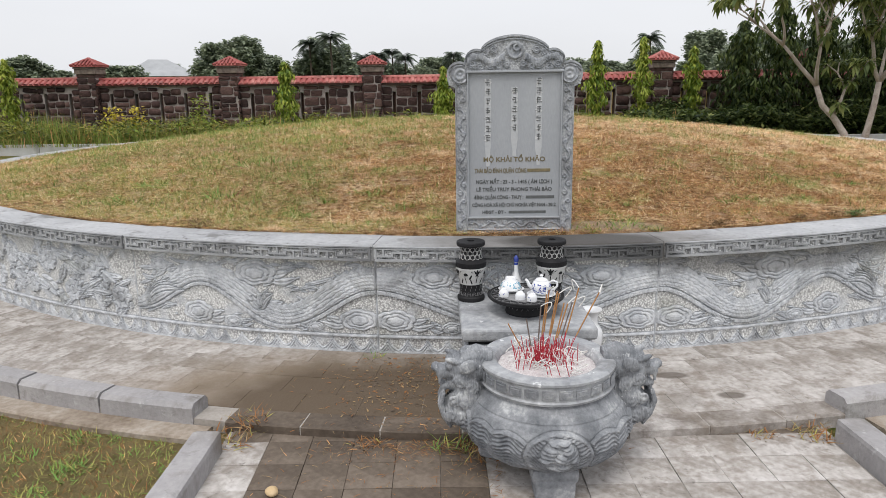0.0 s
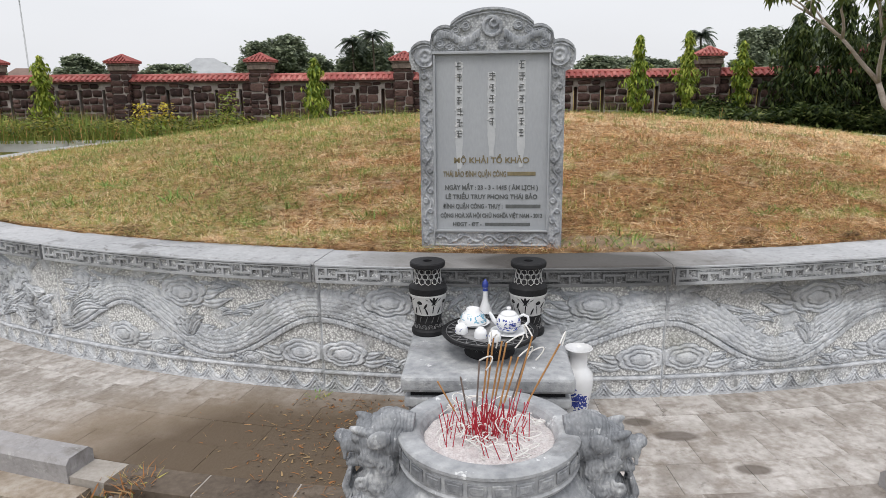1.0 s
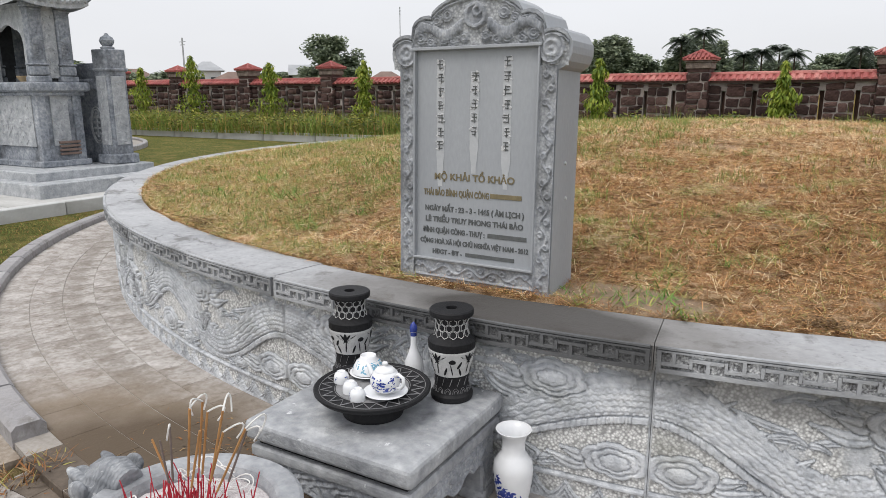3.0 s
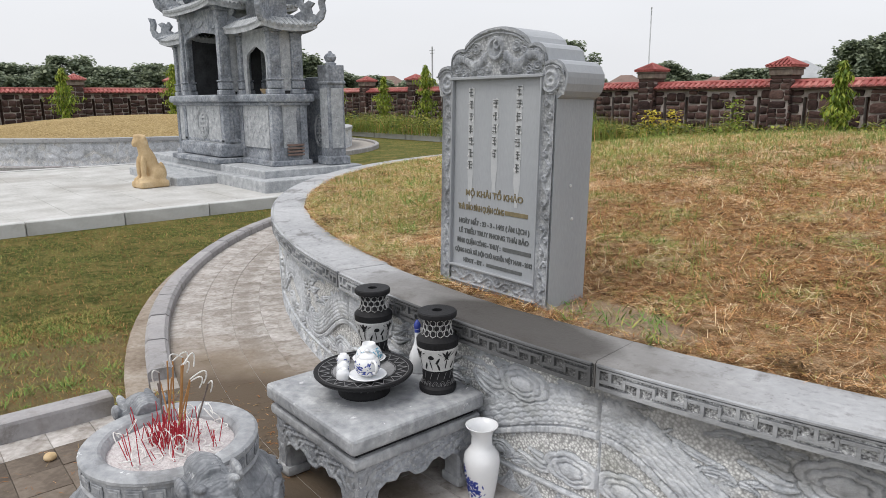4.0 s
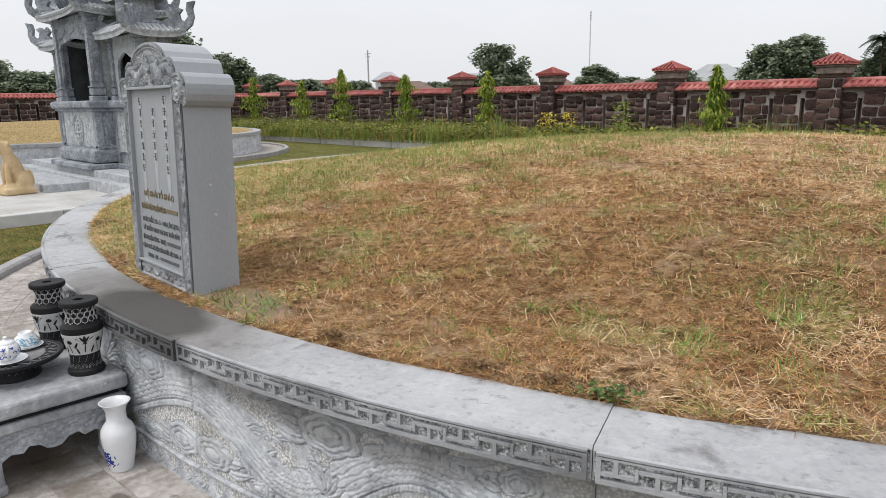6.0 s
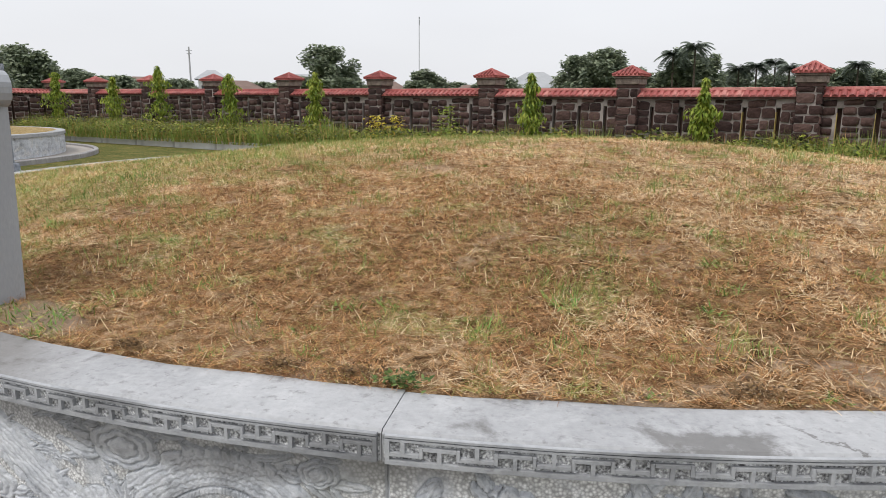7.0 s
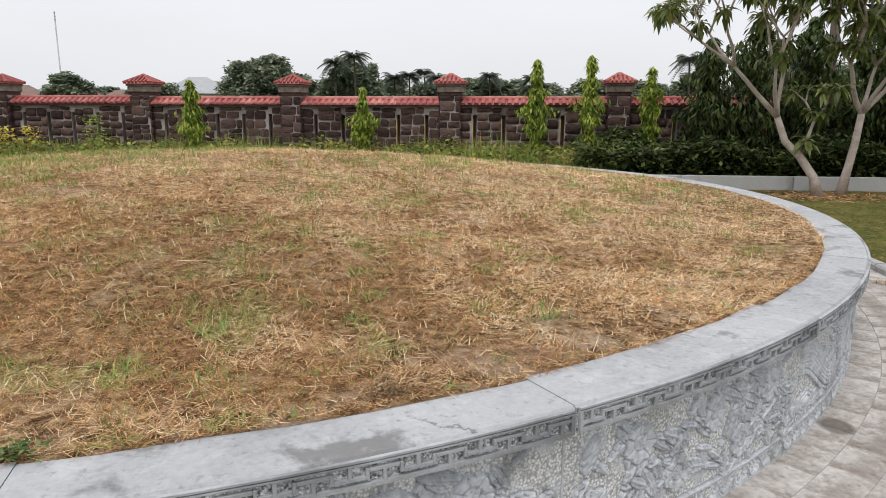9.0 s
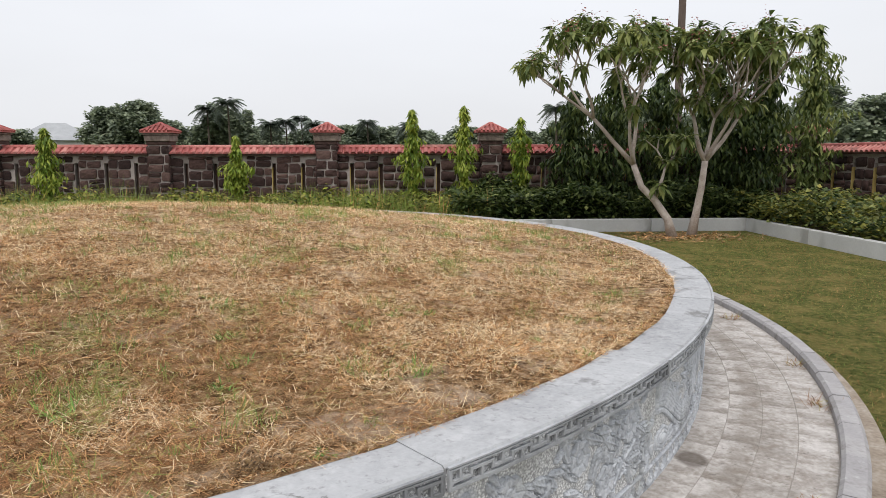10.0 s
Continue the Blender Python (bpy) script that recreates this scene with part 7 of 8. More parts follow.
# ---- grass and plants ----
def blades(name, base, length, width, lean, rng, mats, weights, parent=None, az=None, flat=False):
    """Bent grass blades as one mesh: two quads each, from root positions."""
    n = len(base)
    if az is None:
        az = rng.uniform(0, 2 * math.pi, n)
    d = np.stack([np.cos(az), np.sin(az), np.zeros(n)], -1)
    s = np.stack([-np.sin(az), np.cos(az), np.zeros(n)], -1)
    roll = rng.uniform(-0.6, 0.6, n)
    s = s * np.cos(roll)[:, None] + np.array([0, 0, 1.0]) * np.sin(roll)[:, None]
    up = np.array([0, 0, 1.0])
    L, W, B = length[:, None], width[:, None], lean[:, None]
    mid = base + d * L * 0.5 * np.sin(B) + up * L * 0.5 * np.cos(B)
    tip = mid + d * L * 0.5 * np.sin(np.minimum(B * 1.15, 1.68)) + up * L * 0.5 * np.cos(np.minimum(B * 1.15, 1.68))
    if flat:
        V = np.stack([base - s * W, base + s * W, tip + s * W * 0.5, tip - s * W * 0.5], 1).reshape(-1, 3)
        k = np.arange(n)[:, None] * 4
        F = np.concatenate([k + [0, 1, 2], k + [0, 2, 3]], 1).reshape(-1, 3)
        return raw(name, V, F, [M[m] for m in mats], parent, np.repeat(rng.choice(len(mats), n, p=np.array(weights) / sum(weights)), 2))
    V = np.stack([base - s * W, base + s * W, mid - s * W * 0.8, mid + s * W * 0.8, tip], 1).reshape(-1, 3)
    k = np.arange(n)[:, None] * 5
    F = np.concatenate([k + [0, 1, 2], k + [1, 3, 2], k + [2, 3, 4]], 1).reshape(-1, 3)
    idx = np.repeat(rng.choice(len(mats), n, p=np.array(weights) / sum(weights)), 3)
    return raw(name, V, F, [M[m] for m in mats], parent, idx)


def leaf_cloud(centres, size, aspect, droop, rng, fold=0.25, plain=False):
    """Leaves as bent diamonds (two quads) with random heading: centres (n,3), size (n), droop in radians below level."""
    n = len(centres)
    az = rng.uniform(0, 2 * math.pi, n)
    c, s = np.cos(droop), np.sin(droop)
    d = np.stack([np.cos(az) * c, np.sin(az) * c, -s], -1)
    side = np.stack([-np.sin(az), np.cos(az), rng.uniform(-0.5, 0.5, n)], -1)
    side /= np.linalg.norm(side, axis=1)[:, None]
    nrm = np.cross(d, side)
    L, W = size[:, None], size[:, None] * aspect
    root, tip = centres, centres + d * L
    mid = centres + d * L * 0.45 + nrm * L * 0.08
    l, r = mid + side * W - nrm * W * fold, mid - side * W - nrm * W * fold
    if plain:
        k = np.arange(n)[:, None] * 4
        return np.stack([root, l, tip, r], 1).reshape(-1, 3), np.concatenate([k + [0, 1, 2], k + [0, 2, 3]], 1).reshape(-1, 3)
    V = np.stack([root, l, tip, r, mid], 1).reshape(-1, 3)
    k = np.arange(n)[:, None] * 5
    F = np.concatenate([k + [0, 1, 4], k + [1, 2, 4], k + [4, 2, 3], k + [0, 4, 3]], 1).reshape(-1, 3)
    return V, F


def patchy(x, y, scale, seed):
    return np.array([noise.noise((a * scale, b * scale, seed)) for a, b in zip(x, y)])


def mound_z(x, y):
    r = np.hypot(x, y)
    z = np.maximum(1.17 - 0.0125 * r * r, 0.708 + 0.01 * (6.7 - r))
    z = z + (0.018 * patchy(x * 0.9, y * 0.9, 1, 3) + 0.012 * patchy(x * 3.1, y * 3.1, 1, 7)) * np.clip((6.69 - r) / 0.39, 0, 1)
    return z


def mound_grass(centre, n_near, n_far, seed, name):
    rng = np.random.RandomState(seed)
    r = 6.66 * np.sqrt(rng.rand(n_near + n_far))
    a = rng.uniform(0, 2 * math.pi, n_near + n_far)
    x, y = r * np.cos(a), r * np.sin(a)
    near = rng.rand(len(x)) < np.clip(1.02 - (y + 6.6) / 6.5, 0.10, 1)
    x, y = x[near], y[near]
    bare = patchy(x, y, 1.3, 5.0)
    bare = bare + 0.5 * patchy(x, y, 3.4, 15.0) - 0.28 * (np.hypot(x, y) > 6.15)
    keep = rng.rand(len(x)) < np.clip(1.25 + 1.7 * bare, 0.25, 1)
    keep &= (np.hypot((x - 0.55) / 0.34, (y + 6.47) / 0.13) + 0.9 * patchy(x, y, 6.0, 40.0) > 1) | (rng.rand(len(x)) < 0.25)
    x, y, bare = x[keep], y[keep], bare[keep]
    z = mound_z(x, y) + 0.001 + 0.014 * rng.rand(len(x)) ** 2
    comb = 3.2 * patchy(x, y, 2.6, 31.0) * 3 + rng.normal(0, 1.5, len(x))
    far = (y + 6.6) / 13.2
    length = (0.014 + 0.060 * rng.rand(len(x)) ** 1.8) * (1 + 0.3 * far)
    width = rng.uniform(0.0005, 0.0011, len(x)) * (1 + 1.6 * far)
    lean = 1.56 - 0.75 * rng.rand(len(x)) ** 1.6
    base = np.stack([x, y, z], -1)
    green = 0.35 * patchy(x, y, 0.55, 9.0) + 0.8 * patchy(x, y, 2.9, 2.0) - 0.06 + np.clip(-0.24 * (x - 0.1), 0, 0.6) - 0.12 * np.clip((x - 0.4) / 1.5, 0, 1) + 0.1 * (np.hypot(x, y) > 5.6) * patchy(x, y, 1.5, 4)
    tone = 0.5 * patchy(x, y, 0.42, 14.0) + 0.7 * patchy(x, y, 2.4, 21.0) + 0.22 * np.clip((x - 1.4) / 2.5, 0, 1) - 0.85 * np.exp(-((x - 1.3) ** 2 + (y + 5.0) ** 2) / 4.5) + 0.05 + 0.20 * np.clip((y + 4.6) / 3, 0, 1)
    straw = ["straw_pale", "straw_gold", "straw_brown", "blade_olive", "blade_green"]
    for tag, mask, mats, wts in (("straw", (green < 0.16) & (tone > 0.10), straw, [0.54, 0.34, 0.10, 0.02, 0.0]),
                                 ("straw", (green < 0.16) & (tone <= 0.10) & (tone > -0.14), straw, [0.32, 0.40, 0.24, 0.04, 0.0]),
                                 ("straw", (green < 0.16) & (tone <= -0.14), straw, [0.06, 0.27, 0.55, 0.11, 0.01]),
                                 ("greenish", green >= 0.16, straw, [0.18, 0.16, 0.08, 0.35, 0.23])):
        ob = blades(name, base[mask], length[mask], width[mask], lean[mask], rng, mats, wts, az=comb[mask], flat=True)
        ob.matrix_basis = pose(*centre)
        tagged(ob, "matted dry straw-coloured grass" if tag == "straw" else "dry grass with some green blades", "grass", kind="stuff")


mound_grass((CX, CY, 0), 1850000, 200000, 4, "dry_grass")

# straw that spills over the inner edge of the cap
rng = np.random.RandomState(8)
a = rng.uniform(-1.4, 1.6, 9000)
r = 6.66 + 0.03 * rng.rand(9000) ** 2 * (1 + patchy(a * 6, a * 0, 1.5, 3)) * 1.6 - 0.04
base = np.stack([CX + r * np.sin(a), CY - r * np.cos(a), np.full(9000, 0.704)], -1)
tagged(blades("edge_straw", base, rng.uniform(0.012, 0.05, 9000), rng.uniform(0.0006, 0.0014, 9000), rng.uniform(0.8, 1.5, 9000), rng, ["straw_gold", "straw_brown", "straw_pale", "blade_olive"], [0.25, 0.5, 0.1, 0.15]),
       "dry straw along the inner edge of the stone cap", "grass", kind="stuff")


def weed_tuft(x, y, z, size, seed, green=True, label="small green weed tuft in the dry grass"):
    rng = np.random.RandomState(seed)
    n = int(26 + 40 * size / 0.15)
    r = size * 0.55 * np.sqrt(rng.rand(n))
    a = rng.uniform(0, 6.28, n)
    base = np.stack([r * np.cos(a), r * np.sin(a), np.full(n, -0.01)], -1)
    ob = blades("weed_tuft", base, rng.uniform(0.25, 0.55, n) * size, rng.uniform(0.0015, 0.0042, n), rng.uniform(0.6, 1.4, n), rng,
                ["weed_green", "blade_green", "blade_olive"] if green else ["straw_brown", "dry_litter", "blade_olive"], [0.5, 0.3, 0.2])
    ob.matrix_basis = pose(x, y, z)
    return tagged(ob, label, "weed", "green tufts on the mound" if green else "")


rng0 = random.Random(12)
spots = [(2.27, 5.27, 0.15), (2.43, 5.38, 0.14), (2.52, 4.76, 0.12), (1.49, 5.15, 0.14), (2.99, 5.23, 0.1), (2.19, 4.58, 0.1), (2.48, 5.81, 0.06), (2.81, 5.41, 0.08), (2.33, 5.0, 0.06), (3.69, 6.3, 0.16), (3.36, 6.19, 0.08), (4.49, 6.62, 0.16), (4.5, 6.25, 0.26), (4.32, 6.51, 0.14), (4.26, 6.89, 0.16), (4.19, 5.38, 0.09), (3.69, 5.1, 0.09), (3.11, 5.78, 0.16), (4.65, 5.75, 0.06), (4.36, 5.71, 0.08), (3.78, 5.52, 0.1)]
spots += [(5.5, 6.55, 0.1), (6.03, 8.09, 0.12), (5.8, 7.31, 0.08), (3.31, 8.24, 0.2), (2.52, 8.38, 0.25), (4.96, 7.69, 0.12), (4.46, 7.15, 0.1)]
spots += [(0.98, 4.42, 0.17), (1.22, 4.46, 0.22), (1.05, 4.34, 0.10), (1.42, 4.38, 0.16), (1.32, 4.55, 0.2), (-2.56, 5.72, 0.3), (-1.73, 6.92, 0.35), (-1.71, 5.69, 0.25), (-0.48, 5.53, 0.25), (-0.23, 5.13, 0.2), (-0.79, 5.39, 0.15), (-0.98, 4.98, 0.2), (1.25, 4.74, 0.2), (2.96, 5.34, 0.16), (-2.52, 6.35, 0.3), (-0.36, 8.83, 0.3), (-0.91, 6.0, 0.15)]
for k in range(170):
    rr, aa = 6.3 * math.sqrt(rng0.random()), rng0.uniform(-2.6, 2.6)
    spots.append((CX + rr * math.sin(aa), CY - rr * math.cos(aa), rng0.uniform(0.05, 0.13)))
for k, (x, y, s) in enumerate(spots):
    weed_tuft(x, y, mound_height(math.hypot(x - CX, y - CY)), s, k)


# countless small tufts, green and straw-coloured, and loose stalks lying about
rng = np.random.RandomState(77)
for tag, n_t, n_b, mats, wts, spread, lens, leans, lab in (
        ("green_tufts", 3600, 34, ["weed_green", "blade_green", "blade_olive"], [0.3, 0.4, 0.3], 0.05, (0.025, 0.075), (0.2, 1.2), "scattered small green tufts in the dry turf"),
        ("straw_tufts", 2200, 22, ["straw_pale", "straw_gold", "straw_brown"], [0.5, 0.3, 0.2], 0.06, (0.02, 0.07), (0.5, 1.45), "scattered bleached straw tufts in the dry turf"),
        # brown blades stand in for the shadow gaps between clumps
        ("dark_tufts", 1500, 22, ["straw_brown", "blade_olive"], [0.75, 0.25], 0.06, (0.02, 0.06), (0.5, 1.45), "scattered brown tufts standing in for shadow gaps in the dry turf"),
        ("straw_stalks", 1600, 1, ["straw_pale", "straw_gold"], [0.7, 0.3], 0.01, (0.08, 0.22), (1.50, 1.56), "loose pale stalks lying on the turf")):
    rr, aa = 6.5 * np.sqrt(rng.rand(n_t)), rng.uniform(0, 2 * math.pi, n_t)
    tx, ty = rr * np.cos(aa), rr * np.sin(aa)
    if tag == "green_tufts":
        sel = (0.35 * patchy(tx, ty, 0.6, 9.0) + 0.5 * patchy(tx, ty, 2.9, 2.0) + np.clip(-0.22 * (tx - 0.2), -0.16, 0.5) + rng.normal(0, 0.2, n_t)) > -0.05
        tx, ty = tx[sel], ty[sel]
    size = rng.uniform(0.5, 1.4, len(tx)).repeat(n_b)
    x = tx.repeat(n_b) + rng.normal(0, spread, len(tx) * n_b) * size
    y = ty.repeat(n_b) + rng.normal(0, spread, len(tx) * n_b) * size
    keep = np.hypot(x, y) < 6.6
    x, y, size = x[keep], y[keep], size[keep]
    base = np.stack([x, y, mound_z(x, y) + (0.012 if n_b == 1 else 0.0)], -1)
    far = 1 + 1.1 * np.clip((y + 6.6) / 13.2, 0, 1)
    ob = blades(tag, base, rng.uniform(*lens, len(x)) * (size if n_b > 1 else 1), rng.uniform(0.0008, 0.0018, len(x)) * far, rng.uniform(*leans, len(x)), rng, mats, wts, flat=True)
    ob.matrix_basis = pose(CX, CY, 0)
    tagged(ob, lab, "grass", kind="stuff")


def broad_weed(x, y, z, size, seed, dry):
    """A low rosette weed with broad crinkled leaves, sprawling over the cap's edge."""
    rng = np.random.RandomState(seed)
    n = 190
    C = np.stack([rng.normal(0, size * 0.33, n), rng.normal(0, size * 0.18, n), 0.004 + 0.03 * rng.rand(n)], -1)
    V, F = leaf_cloud(C, rng.uniform(0.012, 0.032, n) * (0.8 if dry else 1), 0.24, rng.uniform(-0.7, 0.3, n), rng)
    ob = raw("creeping_weed", V, F, [M["leaf_litter_dark" if dry else "leaf_weed"]])
    ob.matrix_basis = pose(x, y, z, 0, 0, math.degrees(math.atan2(x - CX, CY - y)))
    return tagged(ob, "withered brown weed clump at the cap's edge" if dry else "low broad-leaved green weed at the cap's edge", "weed")


M["leaf_weed"] = leaf_material("broad_weed_leaf", (0.05, 0.09, 0.022), (0.12, 0.19, 0.05), (0.24, 0.31, 0.10))
M["leaf_litter_dark"] = leaf_material("withered_leaf", (0.09, 0.05, 0.022), (0.20, 0.12, 0.05), (0.34, 0.22, 0.10))
for k, (x, y, s, dry) in enumerate(((2.96, 4.73, 0.12, False), (2.80, 4.70, 0.16, True), (2.52, 4.62, 0.12, True), (3.97, 5.27, 0.14, True), (1.9, 4.45, 0.12, True), (-1.6, 4.72, 0.16, True))):
    broad_weed(x, y, 0.708, s, 700 + k, dry)
# dry weeds in the joints by the kerb ends and the wall foot
for k, (x, y, z, s) in enumerate(((-0.98, 3.10, -0.04, 0.22), (-0.90, 3.22, 0.0, 0.16), (0.10, 3.02, -0.04, 0.20), (0.22, 2.95, -0.04, 0.22), (-0.30, 3.05, -0.04, 0.14), (1.85, 3.06, -0.04, 0.18), (1.6, 3.05, -0.04, 0.12), (-0.35, 4.03, 0.0, 0.10), (6.6, 6.2, 0.0, 0.1), (7.91, 8.4, 0.0, 0.22), (7.52, 7.46, 0.0, 0.26), (8.16, 10.12, 0.0, 0.2))):
    ob = weed_tuft(x, y, z, s, 200 + k, green=(k in (2, 7)), label="dry weeds rooted in a paving joint")

for k in range(80):
    weed_tuft(-1.2 - 1.7 * rng0.random(), 1.9 + 1.35 * rng0.random(), -0.07, rng0.uniform(0.07, 0.17), 260 + k, label="low green weeds in the bare lawn corner")
# lawn blades where the camera passes nearest
def lawn_grass(x0, x1, y0, y1, n, seed, mask):
    rng = np.random.RandomState(seed)
    x, y = rng.uniform(x0, x1, n), rng.uniform(y0, y1, n)
    keep = mask(x, y)
    bare = np.hypot((x + 1.75) / 0.9, (y - 2.95) / 0.7) + 0.5 * patchy(x, y, 2.5, 8.0) < 0.95
    keep &= ~bare | (rng.rand(n) < 0.45)
    x, y = x[keep], y[keep]
    tone = patchy(x, y, 0.8, seed) + 0.4 * patchy(x, y, 3.0, seed + 1)
    base = np.stack([x, y, np.full(len(x), -0.074)], -1)
    L, W, B = rng.uniform(0.02, 0.065, len(x)), rng.uniform(0.0009, 0.0022, len(x)), rng.uniform(0.5, 1.45, len(x))
    for sel, wts in ((tone < 0.05, [0.10, 0.40, 0.32, 0.18]), (tone >= 0.05, [0.06, 0.14, 0.50, 0.30])):
        tagged(blades("lawn_grass", base[sel], L[sel], W[sel], B[sel], rng, ["straw_gold", "straw_brown", "blade_olive", "blade_green"], wts), "short patchy lawn grass, green and brown", "grass", kind="stuff")


outside = lambda x, y: (np.hypot(x - CX, y - CY) > 7.9) & ~((x > -1.15) & (x < 2.1) & (y < 3.5))
lawn_grass(-7.1, -1.1, -0.5, 12.0, 110000, 51, outside)
lawn_grass(-3.2, -1.1, 1.6, 3.5, 22000, 57, outside)
lawn_grass(7.0, 12.8, 6.0, 19.2, 55000, 53, outside)


def ashoka(x, y, h, width, seed, mat_name="leaf_ashoka", label="slim young tree with drooping bright green leaves", z=0.16, count=1500, size=0.19):
    rng = np.random.RandomState(seed)
    t = thing("slim_tree", pose(x, y, z, 0, 0, rng.uniform(0, 360)), label, "tree", "slim trees along the wall")
    bm = bmesh.new()
    tube(bm, [(0, 0, 0), (0.02, 0.01, h * 0.5), (0.0, 0.0, h * 0.97)], [0.028, 0.02, 0.008], 7)
    part("trunk", bm, M["bark_dark"], t)
    u = rng.rand(count) ** 0.85
    zc = h * (0.16 + 0.84 * u)
    prof = 1.45 * width * np.interp(u, [0, 0.12, 0.35, 0.6, 0.85, 1.0], [0.45, 0.8, 0.95, 0.8, 0.42, 0.08])
    gaps = 0.68 + 0.50 * np.sin(zc * 9 + seed) * np.sin(zc * 4.3 + 2 * seed)
    a = rng.uniform(0, 2 * math.pi, count)
    gaps = gaps * (0.85 + 0.35 * np.sin(2 * a + zc * 5 + seed))
    rr = prof * np.sqrt(rng.rand(count)) * gaps
    C = np.stack([rr * np.cos(a), rr * np.sin(a), zc], -1)
    V, F = leaf_cloud(C, rng.uniform(0.6, 1.25, count) * size, 0.16, rng.uniform(0.5, 1.45, count), rng)
    raw("crown", V, F, [M[mat_name]], t)
    return t


for k, (x, y, h, w, m) in enumerate(((-4.6, 22.0, 2.55, 0.42, "leaf_ashoka"), (0.3, 22.1, 2.35, 0.33, "leaf_young"), (5.07, 21.9, 3.05, 0.40, "leaf_ashoka"), (6.48, 21.9, 3.15, 0.36, "leaf_young"), (8.05, 21.9, 2.85, 0.36, "leaf_ashoka"),
                                      (-13.4, 22.3, 2.75, 0.40, "leaf_young"), (-18.1, 22.4, 2.8, 0.55, "leaf_ashoka"), (-22.7, 22.5, 3.2, 0.55, "leaf_ashoka"), (-26.2, 22.6, 2.8, 0.5, "leaf_young"), (-31.0, 22.6, 3.1, 0.6, "leaf_ashoka"),
                                      (-31.5, 9.2, 3.1, 0.6, "leaf_ashoka"), (-31.5, 14.0, 3.4, 0.6, "leaf_young"), (-31.5, 4.0, 2.9, 0.55, "leaf_ashoka"))):
    ashoka(x, y, h - 0.16, w, 300 + k, m)
# taller dark trees crowding the corner behind the frangipani
for k, (x, y, h, w) in enumerate(((9.5, 21.8, 3.4, 0.8), (10.6, 21.6, 4.0, 1.0), (12.0, 21.9, 3.9, 1.0), (13.3, 21.6, 4.2, 1.0), (14.6, 21.2, 4.4, 0.9), (15.6, 20.6, 5.0, 0.75), (14.2, 22.0, 3.6, 1.1))):
    ashoka(x, y, h, w, 340 + k, "leaf_dark" if k != 5 else "leaf_frangi", "tall dark drooping-leaved tree crowding the corner", count=2600, size=0.24)


def shrub_bed(name, poly, n, zmax, mat_names, wts, size, seed, label, grassy=False):
    """A planted strip: leaves filling an uneven low volume. poly: x0, x1, y0, y1."""
    rng = np.random.RandomState(seed)
    x0, x1, y0, y1 = poly
    x, y = rng.uniform(x0, x1, n), rng.uniform(y0, y1, n)
    top = zmax * (0.62 + 0.5 * patchy(x, y, 0.7, seed) + 0.35 * patchy(x, y, 2.4, seed + 3))
    z = 0.17 + np.maximum(top, 0.1) * rng.rand(n) ** 0.6
    C = np.stack([x, y, z], -1)
    if grassy:
        base = np.stack([x, y, np.full(n, 0.17)], -1)
        return tagged(blades(name, base, np.maximum(top, 0.15) * rng.uniform(0.6, 1.3, n), rng.uniform(0.004, 0.011, n), rng.uniform(0.05, 0.7, n), rng, mat_names, wts), label, "shrubs", kind="stuff")
    V, F = leaf_cloud(C, rng.uniform(0.6, 1.4, n) * size, 0.30, rng.uniform(-0.6, 0.9, n), rng)
    idx = np.repeat(rng.choice(len(mat_names), n, p=np.array(wts) / sum(wts)), 4)
    return tagged(raw(name, V, F, [M[m] for m in mat_names], None, idx), label, "shrubs", kind="stuff")


shrub_bed("weedy_border", (-30.5, 7.0, 19.85, 22.9), 34000, 0.85, ["leaf_hedge", "leaf_ashoka", "leaf_dark"], [0.7, 0.15, 0.15], 0.13, 61, "weedy green border below the boundary wall")
shrub_bed("weedy_border", (-30.5, 7.0, 19.75, 22.9), 40000, 0.95, ["border_grass", "blade_green", "straw_gold"], [0.55, 0.35, 0.1], 0.12, 62, "tall grass in the border below the wall", grassy=True)
shrub_bed("dark_shrubs", (6.0, 14.0, 19.6, 22.6), 26000, 1.05, ["leaf_dark", "leaf_frangi"], [0.85, 0.15], 0.15, 63, "dense dark green shrubs in the corner bed")
shrub_bed("side_shrubs", (13.25, 16.3, 3.5, 20.5), 30000, 0.95, ["leaf_hedge", "leaf_dark", "leaf_frangi"], [0.45, 0.3, 0.25], 0.14, 64, "mixed green shrubs along the side bed")
for k, (x, y) in enumerate(((-9.6, 21.0), (-9.0, 21.2), (-7.0, 21.1))):
    rng = np.random.RandomState(70 + k)
    n = 220
    C = np.stack([rng.normal(0, 0.16, n), rng.normal(0, 0.16, n), rng.uniform(0.1, 1.1 + 0.3 * (k == 2), n)], -1)
    V, F = leaf_cloud(C, rng.uniform(0.07, 0.15, n), 0.3, rng.uniform(-0.3, 0.9, n), rng)
    ob = raw("yellow_shrub", V, F, [M["bloom_yellow" if k < 2 else "leaf_young"]])
    ob.matrix_basis = pose(x, y, 0.17)
    tagged(ob, "small yellow-leaved shrub in the border", "shrub")


